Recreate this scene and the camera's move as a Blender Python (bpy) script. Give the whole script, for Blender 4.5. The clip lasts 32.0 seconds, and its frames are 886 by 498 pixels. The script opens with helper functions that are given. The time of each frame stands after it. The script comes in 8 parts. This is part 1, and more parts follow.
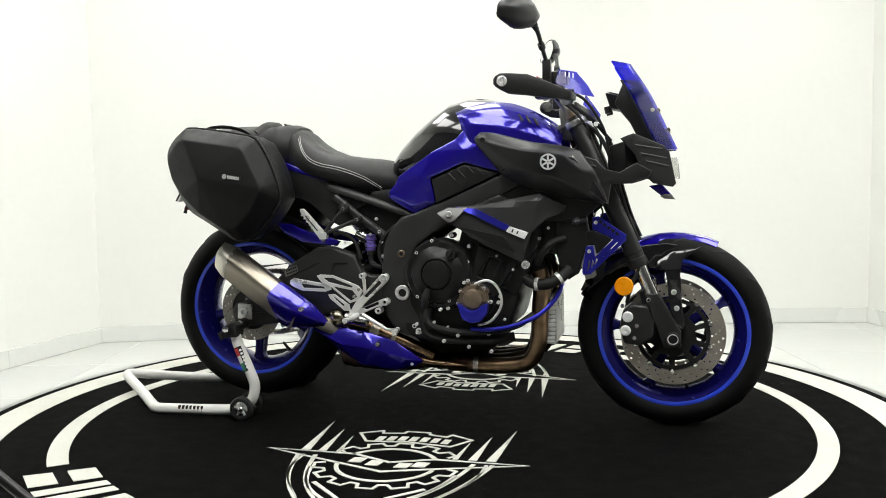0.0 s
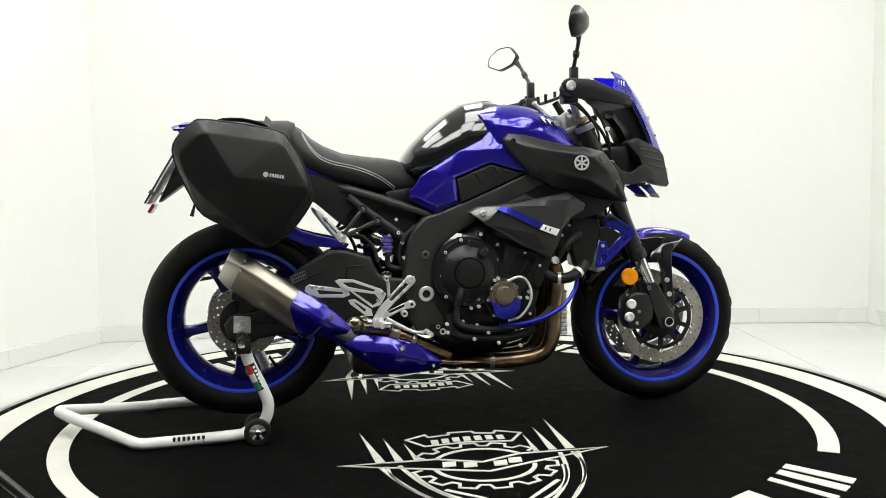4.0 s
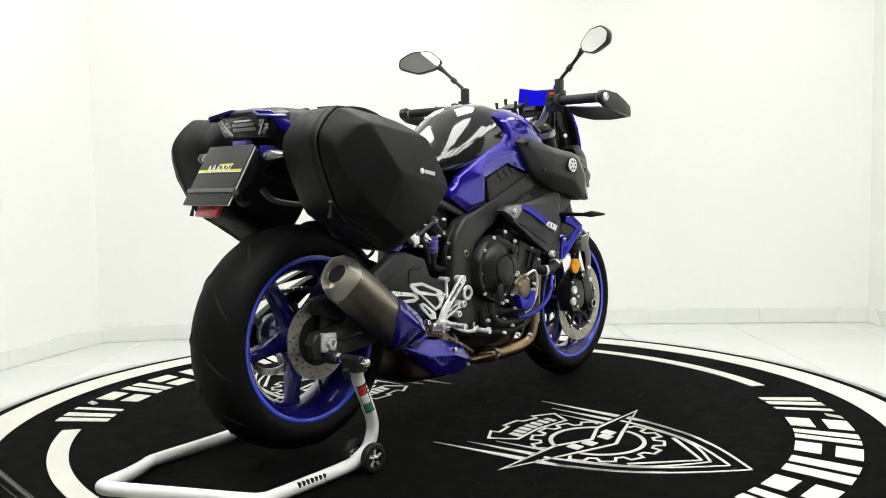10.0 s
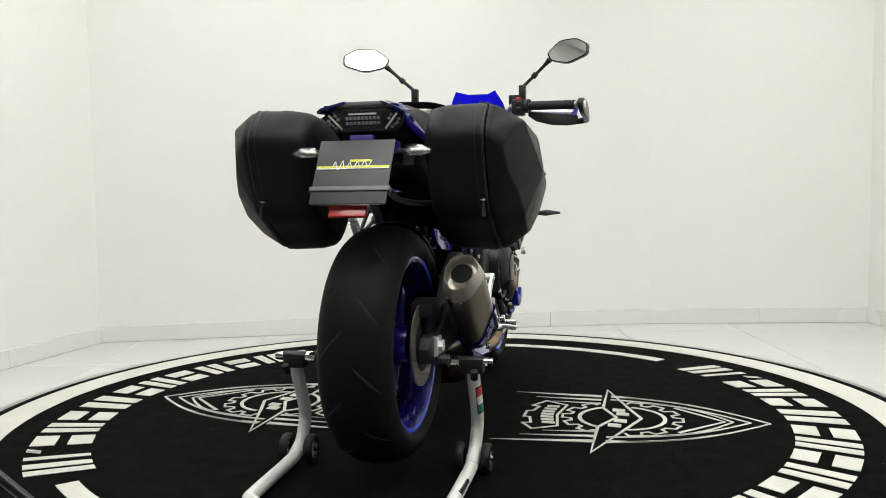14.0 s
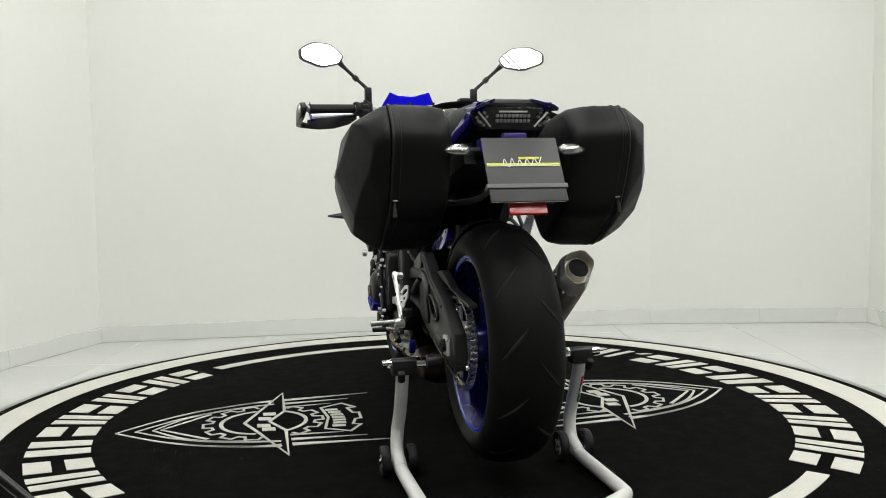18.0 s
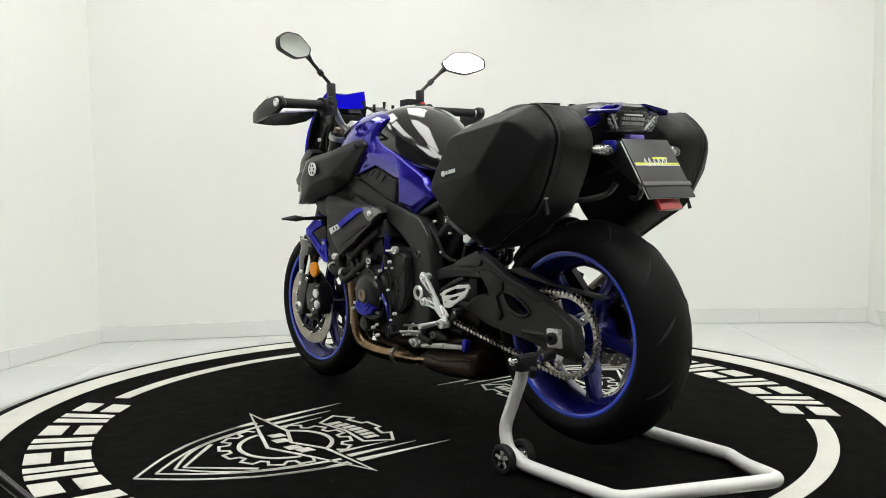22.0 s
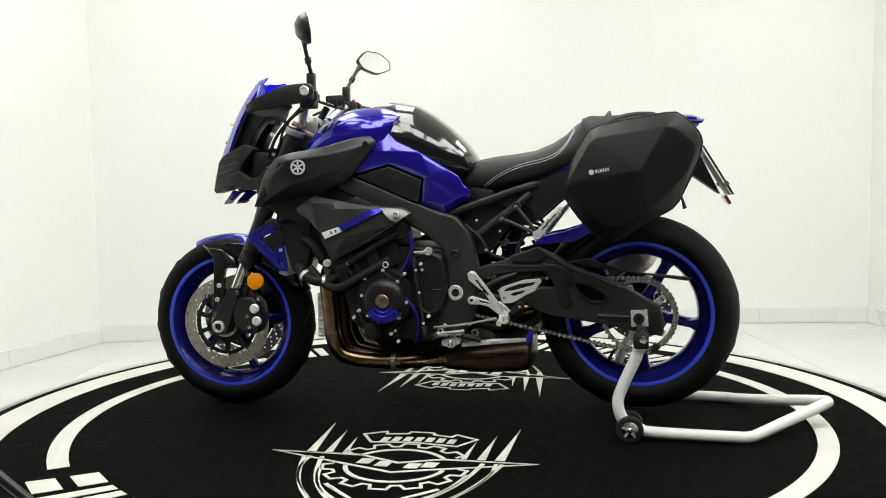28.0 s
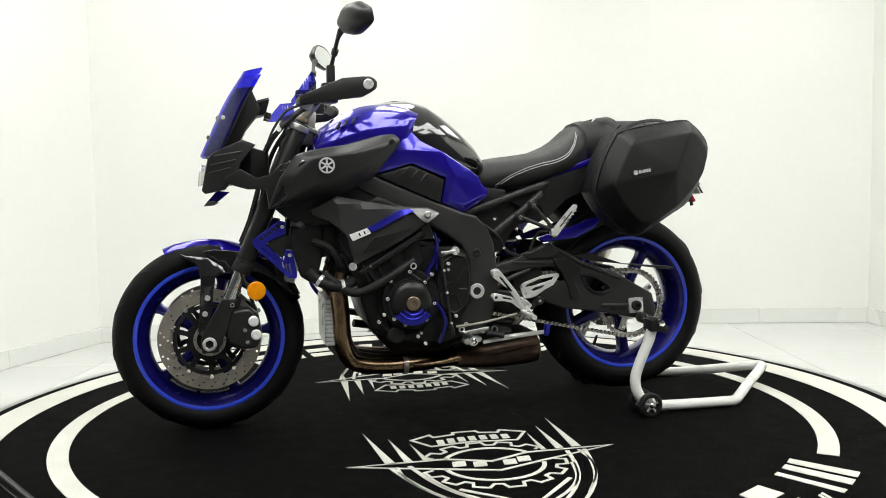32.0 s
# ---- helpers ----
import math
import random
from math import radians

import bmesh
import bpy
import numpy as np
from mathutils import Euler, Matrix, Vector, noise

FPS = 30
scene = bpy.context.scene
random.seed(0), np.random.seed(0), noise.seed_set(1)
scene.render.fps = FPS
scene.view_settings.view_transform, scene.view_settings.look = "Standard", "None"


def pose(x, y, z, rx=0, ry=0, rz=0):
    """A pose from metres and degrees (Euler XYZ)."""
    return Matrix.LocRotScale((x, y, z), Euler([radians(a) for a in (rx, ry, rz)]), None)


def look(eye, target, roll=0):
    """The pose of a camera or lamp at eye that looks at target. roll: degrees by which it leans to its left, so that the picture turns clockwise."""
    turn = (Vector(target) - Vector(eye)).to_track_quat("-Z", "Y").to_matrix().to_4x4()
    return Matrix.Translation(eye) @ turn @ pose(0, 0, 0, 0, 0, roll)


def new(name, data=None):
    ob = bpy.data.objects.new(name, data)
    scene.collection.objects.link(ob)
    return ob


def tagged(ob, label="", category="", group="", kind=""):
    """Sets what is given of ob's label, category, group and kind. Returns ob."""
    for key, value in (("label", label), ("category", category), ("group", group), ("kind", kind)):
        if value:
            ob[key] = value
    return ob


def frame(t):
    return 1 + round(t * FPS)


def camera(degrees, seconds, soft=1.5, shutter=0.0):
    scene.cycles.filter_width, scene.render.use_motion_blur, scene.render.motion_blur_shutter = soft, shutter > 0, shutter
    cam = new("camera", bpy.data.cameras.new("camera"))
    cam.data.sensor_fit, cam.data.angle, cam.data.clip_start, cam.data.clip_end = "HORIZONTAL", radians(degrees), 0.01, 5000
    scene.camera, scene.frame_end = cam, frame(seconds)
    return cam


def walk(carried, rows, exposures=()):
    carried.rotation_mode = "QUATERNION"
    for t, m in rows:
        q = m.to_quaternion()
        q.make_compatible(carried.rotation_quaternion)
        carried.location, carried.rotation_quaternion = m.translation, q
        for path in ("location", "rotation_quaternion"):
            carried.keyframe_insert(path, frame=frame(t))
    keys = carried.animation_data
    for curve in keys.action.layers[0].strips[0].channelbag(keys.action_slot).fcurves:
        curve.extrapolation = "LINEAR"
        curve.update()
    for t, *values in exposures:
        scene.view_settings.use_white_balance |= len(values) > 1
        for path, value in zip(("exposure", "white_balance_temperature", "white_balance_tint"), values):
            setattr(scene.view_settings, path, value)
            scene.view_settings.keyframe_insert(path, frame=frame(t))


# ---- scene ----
from mathutils import geometry

SECONDS = 32.0
EYE = Vector((0.0, -2.9145, 0.7645))
YAW, PITCH = radians(0.1694), radians(4.16)
AHEAD = Vector((math.sin(YAW) * math.cos(PITCH), math.cos(YAW) * math.cos(PITCH), -math.sin(PITCH)))

cam = camera(54.43, SECONDS, soft=0.95)
STILL = look(EYE, EYE + AHEAD, -0.888)
walk(cam, [(0.0, STILL), (SECONDS, STILL)],
     exposures=[(0.0, 0.0), (9.5, 0.0), (11.0, -0.11), (13.0, -0.27), (16.5, -0.48), (19.0, -0.50), (22.0, -0.33), (26.0, -0.16), (32.0, -0.05)])


def turn(t):
    """Angle of the turntable in degrees at t seconds."""
    s = (t - 16) / 16
    return 90.239 + 105.043 * s + 0.1105 * s ** 2 - 0.880 * s ** 3


# ---- world and light ----
world = bpy.data.worlds.new("world")
scene.world = world
world.use_nodes = True
world.node_tree.nodes["Background"].inputs["Color"].default_value = (0.9, 0.95, 1.0, 1)
world.node_tree.nodes["Background"].inputs["Strength"].default_value = 0.3
PANEL_POWER = 7.95
FLOOR_Z = -0.12
CEILING_Z = 2.75


# ---- materials ----
def mat(name, color, rough=0.5, metal=0.0, grain=0.0, scale=60.0, bump=0.0, coat=0.0, spread=0.15, stain=0.0, **more):
    """A principled material; colour and roughness vary at two scales, with fine relief."""
    m = bpy.data.materials.new(name)
    m.use_nodes = True
    nt = m.node_tree
    b = nt.nodes["Principled BSDF"]
    b.inputs["Metallic"].default_value = metal
    b.inputs["Coat Weight"].default_value = coat
    b.inputs["Coat Roughness"].default_value = 0.04
    for key, value in more.items():
        b.inputs[key.replace("_", " ").title().replace("Ior", "IOR")].default_value = value
    tex = nt.nodes.new("ShaderNodeTexCoord")
    fine, wide = nt.nodes.new("ShaderNodeTexNoise"), nt.nodes.new("ShaderNodeTexNoise")
    fine.inputs["Scale"].default_value, fine.inputs["Detail"].default_value = scale, 4
    wide.inputs["Scale"].default_value, wide.inputs["Detail"].default_value = scale / 15, 3
    for n in (fine, wide):
        nt.links.new(tex.outputs["Object"], n.inputs["Vector"])
    mixed = nt.nodes.new("ShaderNodeMath")
    mixed.operation = "ADD"
    nt.links.new(fine.outputs["Fac"], mixed.inputs[0])
    nt.links.new(wide.outputs["Fac"], mixed.inputs[1])
    ramp = nt.nodes.new("ShaderNodeMapRange")
    ramp.inputs["From Min"].default_value, ramp.inputs["From Max"].default_value = 0.6, 1.4
    ramp.inputs["To Min"].default_value, ramp.inputs["To Max"].default_value = 1 - grain, 1 + grain
    nt.links.new(mixed.outputs[0], ramp.inputs["Value"])
    tint = nt.nodes.new("ShaderNodeVectorMath")
    tint.operation = "SCALE"
    tint.inputs[0].default_value = color
    nt.links.new(ramp.outputs[0], tint.inputs["Scale"])
    nt.links.new(tint.outputs[0], b.inputs["Base Color"])
    gloss = nt.nodes.new("ShaderNodeMapRange")
    gloss.inputs["From Min"].default_value, gloss.inputs["From Max"].default_value = 0.3, 0.7
    gloss.inputs["To Min"].default_value = max(0.0, rough * (1 - spread))
    gloss.inputs["To Max"].default_value = min(1.0, rough * (1 + spread))
    nt.links.new(wide.outputs["Fac"], gloss.inputs["Value"])
    nt.links.new(gloss.outputs[0], b.inputs["Roughness"])
    if bump:
        relief = nt.nodes.new("ShaderNodeBump")
        relief.inputs["Strength"].default_value, relief.inputs["Distance"].default_value = bump, 0.002
        nt.links.new(fine.outputs["Fac"], relief.inputs["Height"])
        nt.links.new(relief.outputs[0], b.inputs["Normal"])
    return m


def glass_mat(name, color, rough=0.02, clear=0.6, skin=None):
    """Thin tinted plastic: see-through film over a coloured body, with a glossy skin."""
    m = bpy.data.materials.new(name)
    m.use_nodes = True
    nt = m.node_tree
    b = nt.nodes["Principled BSDF"]
    b.inputs["Base Color"].default_value = (*(skin or color), 1)
    b.inputs["Roughness"].default_value = rough
    film, mix = nt.nodes.new("ShaderNodeBsdfTransparent"), nt.nodes.new("ShaderNodeMixShader")
    film.inputs["Color"].default_value = (*color, 1)
    mix.inputs["Fac"].default_value = clear
    nt.links.new(b.outputs[0], mix.inputs[1])
    nt.links.new(film.outputs[0], mix.inputs[2])
    gloss, top = nt.nodes.new("ShaderNodeBsdfGlossy"), nt.nodes.new("ShaderNodeMixShader")
    gloss.inputs["Roughness"].default_value = rough
    facing, steep, fac = nt.nodes.new("ShaderNodeLayerWeight"), nt.nodes.new("ShaderNodeMath"), nt.nodes.new("ShaderNodeMath")
    facing.inputs["Blend"].default_value = 0.5
    steep.operation, steep.inputs[1].default_value = "POWER", 4.0
    fac.operation, fac.inputs[1].default_value, fac.inputs[2].default_value = "MULTIPLY_ADD", 0.95, 0.03
    nt.links.new(facing.outputs["Facing"], steep.inputs[0])
    nt.links.new(steep.outputs[0], fac.inputs[0])
    nt.links.new(fac.outputs[0], top.inputs["Fac"])
    nt.links.new(mix.outputs[0], top.inputs[1])
    nt.links.new(gloss.outputs[0], top.inputs[2])
    nt.links.new(top.outputs[0], nt.nodes["Material Output"].inputs["Surface"])
    return m


WALL = mat("white_wall_paint", (0.795, 0.80, 0.765), 0.75, grain=0.015, scale=25, bump=0.05)
DIM = mat("dark_grey_wall_paint", (0.07, 0.07, 0.071), 0.8, grain=0.05, scale=20)
# For the unseen floor near the camera; dark only to cut bounced light.
SHADE = mat("unseen_dark_floor", (0.06, 0.06, 0.06), 0.7, grain=0.1, scale=40, bump=0.1)
CEIL = mat("ceiling_paint", (0.8, 0.8, 0.78), 0.8, grain=0.02, scale=30)
SKIRT = mat("skirting_tile", (0.74, 0.75, 0.72), 0.25, grain=0.02, scale=20)
TILE = mat("floor_tile_glaze", (0.63, 0.64, 0.62), 0.16, grain=0.02, scale=12)
GROUT = mat("tile_grout", (0.55, 0.55, 0.52), 0.9, grain=0.1, scale=80)
CARPET = mat("black_carpet", (0.0018, 0.0018, 0.0017), 0.95, grain=0.4, scale=260, bump=0.8, specular_ior_level=0.04)
LINT = mat("grey_lint", (0.05, 0.05, 0.048), 0.9, grain=0.4, scale=90)
VINYL = mat("white_floor_print", (0.58, 0.575, 0.52), 0.7, grain=0.10, scale=140, bump=0.3)
SKIRTING_DARK = mat("dark_platform_side", (0.03, 0.03, 0.03), 0.5, grain=0.2, scale=40)
TRIM = mat("grey_rim_trim", (0.30, 0.31, 0.30), 0.35, metal=0.6, grain=0.15, scale=30)
BLUE = mat("blue_metallic_paint", (0.014, 0.0055, 0.33), 0.15, metal=0.5, grain=0.03, scale=900, coat=1.0, spread=0.05)
BLUE_DARK = mat("dark_blue_wheel_paint", (0.010, 0.009, 0.155), 0.24, metal=0.45, grain=0.08, scale=700, coat=0.45)
STRIPE = mat("bright_blue_rim_tape", (0.025, 0.06, 0.62), 0.22, grain=0.05, scale=90, coat=0.7)
BLUE_ANO = mat("blue_anodised_metal", (0.03, 0.03, 0.42), 0.32, metal=0.7, grain=0.06, scale=200)
VIOLET = mat("violet_anodised_metal", (0.22, 0.16, 0.62), 0.3, metal=0.7, grain=0.06, scale=200)
GLOSS = mat("gloss_black_paint", (0.006, 0.006, 0.007), 0.10, grain=0.05, scale=300, coat=1.0)
PLASTIC = mat("black_plastic", (0.0100, 0.0100, 0.0100), 0.42, grain=0.12, scale=240, bump=0.12, specular_ior_level=0.35)
SATIN = mat("satin_black_plastic", (0.0135, 0.0135, 0.0135), 0.36, grain=0.10, scale=160, bump=0.05, specular_ior_level=0.44)
FRAME = mat("dark_grey_frame_paint", (0.030, 0.030, 0.0295), 0.42, metal=0.25, grain=0.08, scale=220, bump=0.05, specular_ior_level=0.35)
CARBON = mat("grey_side_cover", (0.034, 0.034, 0.034), 0.38, metal=0.2, grain=0.10, scale=200, bump=0.06, specular_ior_level=0.35)
GREYTIP = mat("mid_grey_paint", (0.17, 0.17, 0.165), 0.4, metal=0.4, grain=0.06, scale=200)
ENGINE = mat("black_engine_casting", (0.0105, 0.0105, 0.0105), 0.38, metal=0.3, grain=0.22, scale=180, bump=0.3, specular_ior_level=0.35)
ENGINE2 = mat("dark_engine_cover", (0.015, 0.015, 0.015), 0.34, metal=0.35, grain=0.12, scale=180, bump=0.12, specular_ior_level=0.35)
RUBBER = mat("tyre_rubber", (0.0062, 0.0062, 0.0062), 0.60, grain=0.16, scale=150, bump=0.2, specular_ior_level=0.10)
SOFT = mat("soft_black_rubber", (0.008, 0.008, 0.008), 0.62, grain=0.12, scale=200, bump=0.2, specular_ior_level=0.35)
SEAT = mat("black_seat_vinyl", (0.011, 0.011, 0.011), 0.50, grain=0.10, scale=500, bump=0.35, specular_ior_level=0.35)
FABRIC = mat("moulded_black_case", (0.0072, 0.0072, 0.0072), 0.46, grain=0.12, scale=650, bump=0.25, specular_ior_level=0.16)
PIPING = mat("case_piping", (0.006, 0.006, 0.006), 0.55, grain=0.1, scale=300, specular_ior_level=0.35)
THREAD = mat("pale_thread", (0.42, 0.42, 0.41), 0.8, grain=0.1, scale=800)
SILVER = mat("bright_silver_paint", (0.80, 0.80, 0.79), 0.30, metal=0.25, grain=0.03, scale=200)
ALU = mat("brushed_aluminium", (0.78, 0.78, 0.765), 0.30, metal=0.55, grain=0.10, scale=300, bump=0.06)
CHAIN = mat("oiled_chain_steel", (0.52, 0.50, 0.46), 0.27, metal=0.95, grain=0.25, scale=300, bump=0.1)
CAST = mat("cast_grey_alloy", (0.50, 0.50, 0.49), 0.34, metal=0.85, grain=0.08, scale=200, bump=0.08)
CHROME = mat("chrome_steel", (0.80, 0.80, 0.79), 0.12, metal=1.0, grain=0.05, scale=150)
STEEL = mat("worn_disc_steel", (0.43, 0.40, 0.345), 0.36, metal=0.8, grain=0.15, scale=220, bump=0.08)
# Disc steel with the rear disc's shade put into its colour; chain links share it.
STEEL_DARK = mat("darkened_rear_steel", (0.24, 0.225, 0.20), 0.38, metal=0.8, grain=0.2, scale=220, bump=0.08)
BRASSY = mat("polished_stained_steel", (0.30, 0.265, 0.19), 0.17, metal=1.0, grain=0.12, scale=90)
BRONZE = mat("bronze_magnesium_cover", (0.20, 0.155, 0.11), 0.40, metal=0.7, grain=0.12, scale=180, bump=0.1)
HEADER = mat("heat_stained_header_steel", (0.26, 0.175, 0.105), 0.28, metal=1.0, grain=0.75, scale=28)
COLLECTOR = mat("dark_stained_collector", (0.062, 0.040, 0.029), 0.40, metal=0.85, grain=0.5, scale=40)
TITAN = mat("brushed_titanium", (0.36, 0.325, 0.27), 0.36, metal=1.0, grain=0.08, scale=260, bump=0.06)
TITAN2 = mat("bead_blasted_titanium", (0.66, 0.63, 0.56), 0.36, metal=0.8, grain=0.06, scale=350, bump=0.1)
# Soot in the outlet bore, and the shade painted into the tread grooves.
DARK = mat("soot_and_groove_black", (0.008, 0.008, 0.008), 0.9, grain=0.2, scale=90)
WHITE = mat("white_powder_coat", (0.74, 0.74, 0.71), 0.32, grain=0.03, scale=120, coat=0.2)
PAPER = mat("white_decal", (0.78, 0.78, 0.77), 0.5, grain=0.03, scale=200)
INK = mat("black_print", (0.007, 0.007, 0.007), 0.6, grain=0.1, scale=200, specular_ior_level=0.35)
RED = mat("red_print", (0.55, 0.03, 0.03), 0.5, grain=0.05, scale=200)
GREEN = mat("green_print", (0.03, 0.22, 0.12), 0.5, grain=0.05, scale=200)
YELLOW = mat("yellow_print", (0.62, 0.66, 0.05), 0.5, grain=0.05, scale=200)
AMBER = mat("amber_reflector", (0.86, 0.30, 0.002), 0.3, grain=0.12, scale=500, bump=0.4, coat=0.15, specular_ior_level=0.2)
REDLENS = mat("red_reflector", (0.42, 0.012, 0.015), 0.18, grain=0.15, scale=420, bump=0.4, coat=0.6)
SIGN = mat("dark_sign_plate", (0.019, 0.019, 0.020), 0.46, grain=0.08, scale=150)
BAND = mat("grey_elastic_band", (0.085, 0.085, 0.085), 0.4, grain=0.2, scale=500)
CORE = mat("radiator_fins", (0.42, 0.42, 0.40), 0.42, metal=0.7, grain=0.3, scale=260, bump=0.5)
MIRROR = mat("mirror_glass", (0.86, 0.88, 0.88), 0.015, metal=1.0)
LENS = glass_mat("clear_lens", (0.97, 0.97, 0.96), 0.03, 0.94, (0.3, 0.3, 0.3))
FACET = mat("faceted_lamp_reflector", (0.42, 0.42, 0.41), 0.2, metal=0.85, grain=0.25, scale=170, bump=1.0)
SCREEN = glass_mat("blue_tinted_screen", (0.10, 0.09, 0.92), 0.03, 0.985, (0.002, 0.002, 0.06))
PALE_SCREEN = glass_mat("pale_blue_tinted_screen", (0.34, 0.34, 0.90), 0.03, 0.84, (0.02, 0.02, 0.25))
GLOW = bpy.data.materials.new("lit_panel_diffuser")
GLOW.use_nodes = True
GLOW.node_tree.nodes["Principled BSDF"].inputs["Emission Color"].default_value = (1.0, 1.0, 0.965, 1)
GLOW.node_tree.nodes["Principled BSDF"].inputs["Emission Strength"].default_value = PANEL_POWER


# ---- mesh helpers ----
def part(name, bm, material, parent, label="", ang=34):
    """Links a bmesh as one mesh object under a thing or a part."""
    bmesh.ops.recalc_face_normals(bm, faces=bm.faces[:])
    me = bpy.data.meshes.new(name)
    bm.to_mesh(me)
    bm.free()
    me.materials.append(material)
    me.shade_smooth()
    me.set_sharp_from_angle(angle=radians(ang))
    ob = new(name, me)
    ob.parent = parent
    if label:
        ob["label"] = label
    return ob


def again(name, mesh, m, parent):
    """Another object on a mesh that exists."""
    ob = new(name, mesh)
    ob.parent = parent
    ob.matrix_basis = m
    return ob


def thing(name, label, category, group="", kind=""):
    return tagged(new(name), label, category, group, kind)


def bev(bm, w, seg=2, ang=30):
    bmesh.ops.recalc_face_normals(bm, faces=bm.faces[:])
    bm.normal_update()
    edges = [e for e in bm.edges if len(e.link_faces) == 2 and e.calc_face_angle(0) > radians(ang)]
    if edges:
        bmesh.ops.bevel(bm, geom=edges, offset=w, segments=seg, profile=0.6, affect="EDGES", clamp_overlap=True)
    return bm


def box(c, size, m=None, w=0.0, seg=2):
    bm = bmesh.new()
    bmesh.ops.create_cube(bm, size=1, matrix=Matrix.Diagonal((*size, 1)))
    if w:
        bev(bm, w, seg)
    bm.transform(Matrix.Translation(c) @ (m or Matrix()))
    return bm


def cyl(p0, p1, r0, r1=None, n=20, w=0.0):
    p0, p1 = Vector(p0), Vector(p1)
    bm = bmesh.new()
    bmesh.ops.create_cone(bm, cap_ends=True, segments=n, radius1=r0, radius2=r0 if r1 is None else r1, depth=(p1 - p0).length)
    if w:
        bev(bm, w, 2, 50)
    bm.transform(Matrix.Translation((p0 + p1) / 2) @ (p1 - p0).to_track_quat("Z", "Y").to_matrix().to_4x4())
    return bm


def join(*bms):
    """Puts the pieces of one part into one bmesh."""
    out = bmesh.new()
    for b in bms:
        me = bpy.data.meshes.new("piece")
        b.to_mesh(me)
        b.free()
        out.from_mesh(me)
        bpy.data.meshes.remove(me)
    return out


def loft(rings, cap=True, closed=False):
    bm = bmesh.new()
    rows = [[bm.verts.new(p) for p in ring] for ring in rings]
    pairs = list(zip(rows, rows[1:])) + ([(rows[-1], rows[0])] if closed else [])
    for a, b in pairs:
        for i in range(len(a)):
            j = (i + 1) % len(a)
            bm.faces.new((a[i], a[j], b[j], b[i]))
    if cap and not closed:
        bm.faces.new(rows[0][::-1])
        bm.faces.new(rows[-1])
    return bm


def curve_points(pts, res=6, closed=False):
    pts = [Vector(p) for p in pts]
    n, out = len(pts), []
    if res <= 1 or n < 3:
        return pts
    for i in range(n if closed else n - 1):
        a = pts[(i - 1) % n] if closed or i else pts[0] * 2 - pts[1]
        b, c = pts[i], pts[(i + 1) % n]
        d = pts[(i + 2) % n] if closed or i + 2 < n else c * 2 - b
        for k in range(res):
            t = k / res
            out.append(0.5 * (2 * b + (c - a) * t + (2 * a - 5 * b + 4 * c - d) * t * t + (3 * b - 3 * c + d - a) * t ** 3))
    if not closed:
        out.append(pts[-1])
    return out


def tube(pts, r, n=10, res=6, closed=False, flat=1.0):
    """A round or flattened bar along a smooth line; r is a number or one for each point given."""
    path = curve_points(pts, res, closed)
    radii = r if isinstance(r, (list, tuple)) else [r] * len(pts)
    side, rings = None, []
    for i, p in enumerate(path):
        q = path[(i + 1) % len(path)] if closed or i + 1 < len(path) else p
        o = path[i - 1] if closed or i else p
        d = (q - o).normalized()
        if side is None:
            side = d.orthogonal().normalized()
        side = (side - d * side.dot(d)).normalized()
        up = d.cross(side)
        k = min(i / max(1, res), len(radii) - 1.001) if res > 1 and len(pts) > 2 else i * (len(radii) - 1) / max(1, len(path) - 1)
        k0 = min(int(k), len(radii) - 2)
        rad = radii[k0] + (radii[k0 + 1] - radii[k0]) * (k - k0)
        rings.append([p + rad * (math.cos(a) * side + flat * math.sin(a) * up) for a in (2 * math.pi * j / n for j in range(n))])
    return loft(rings, closed=closed)


def lathe(profile, c, n=64, closed=True):
    """Turns a profile of (radius, y) about an axle along y through c = (x, y, z)."""
    rings = []
    for k in range(n):
        a = 2 * math.pi * k / n
        rings.append([(c[0] + r * math.cos(a), c[1] + y, c[2] + r * math.sin(a)) for r, y in profile])
    bm = bmesh.new()
    rows = [[bm.verts.new(p) for p in ring] for ring in rings]
    m = len(profile)
    for k in range(n):
        a, b = rows[k], rows[(k + 1) % n]
        for i in range(m if closed else m - 1):
            j = (i + 1) % m
            bm.faces.new((a[i], a[j], b[j], b[i]))
    return bm


def disc(c, s, profile, n=40):
    """A turned cap on the side s: (radius, height) from its rim to its middle, along y."""
    bm = lathe([(r, s * h) for r, h in profile], c, n, closed=False)
    edge = [e for e in bm.edges if e.is_boundary]
    bmesh.ops.holes_fill(bm, edges=edge)
    return bm


def plate(outline, y0, y1, w=0.004, seg=2):
    """A flat casting with this outline in x and z, between y0 and y1."""
    bm = bmesh.new()
    f = bm.faces.new([bm.verts.new((x, y0, z)) for x, z in outline])
    e = bmesh.ops.extrude_face_region(bm, geom=[f])
    for v in e["geom"]:
        if isinstance(v, bmesh.types.BMVert):
            v.co.y = y1
    if all(len(q.link_faces) == 2 for q in bm.edges) is False:
        bm.faces.new([v for v in f.verts][::-1]) if f.is_valid else None
    if w:
        bev(bm, w, seg)
    return bm


def inside(p, rim):
    """Whether a point of the plane lies inside a closed outline."""
    odd = False
    for a, b in zip(rim, rim[1:] + rim[:1]):
        if (a[1] > p[1]) != (b[1] > p[1]) and p[0] < a[0] + (b[0] - a[0]) * (p[1] - a[1]) / (b[1] - a[1]):
            odd = not odd
    return odd


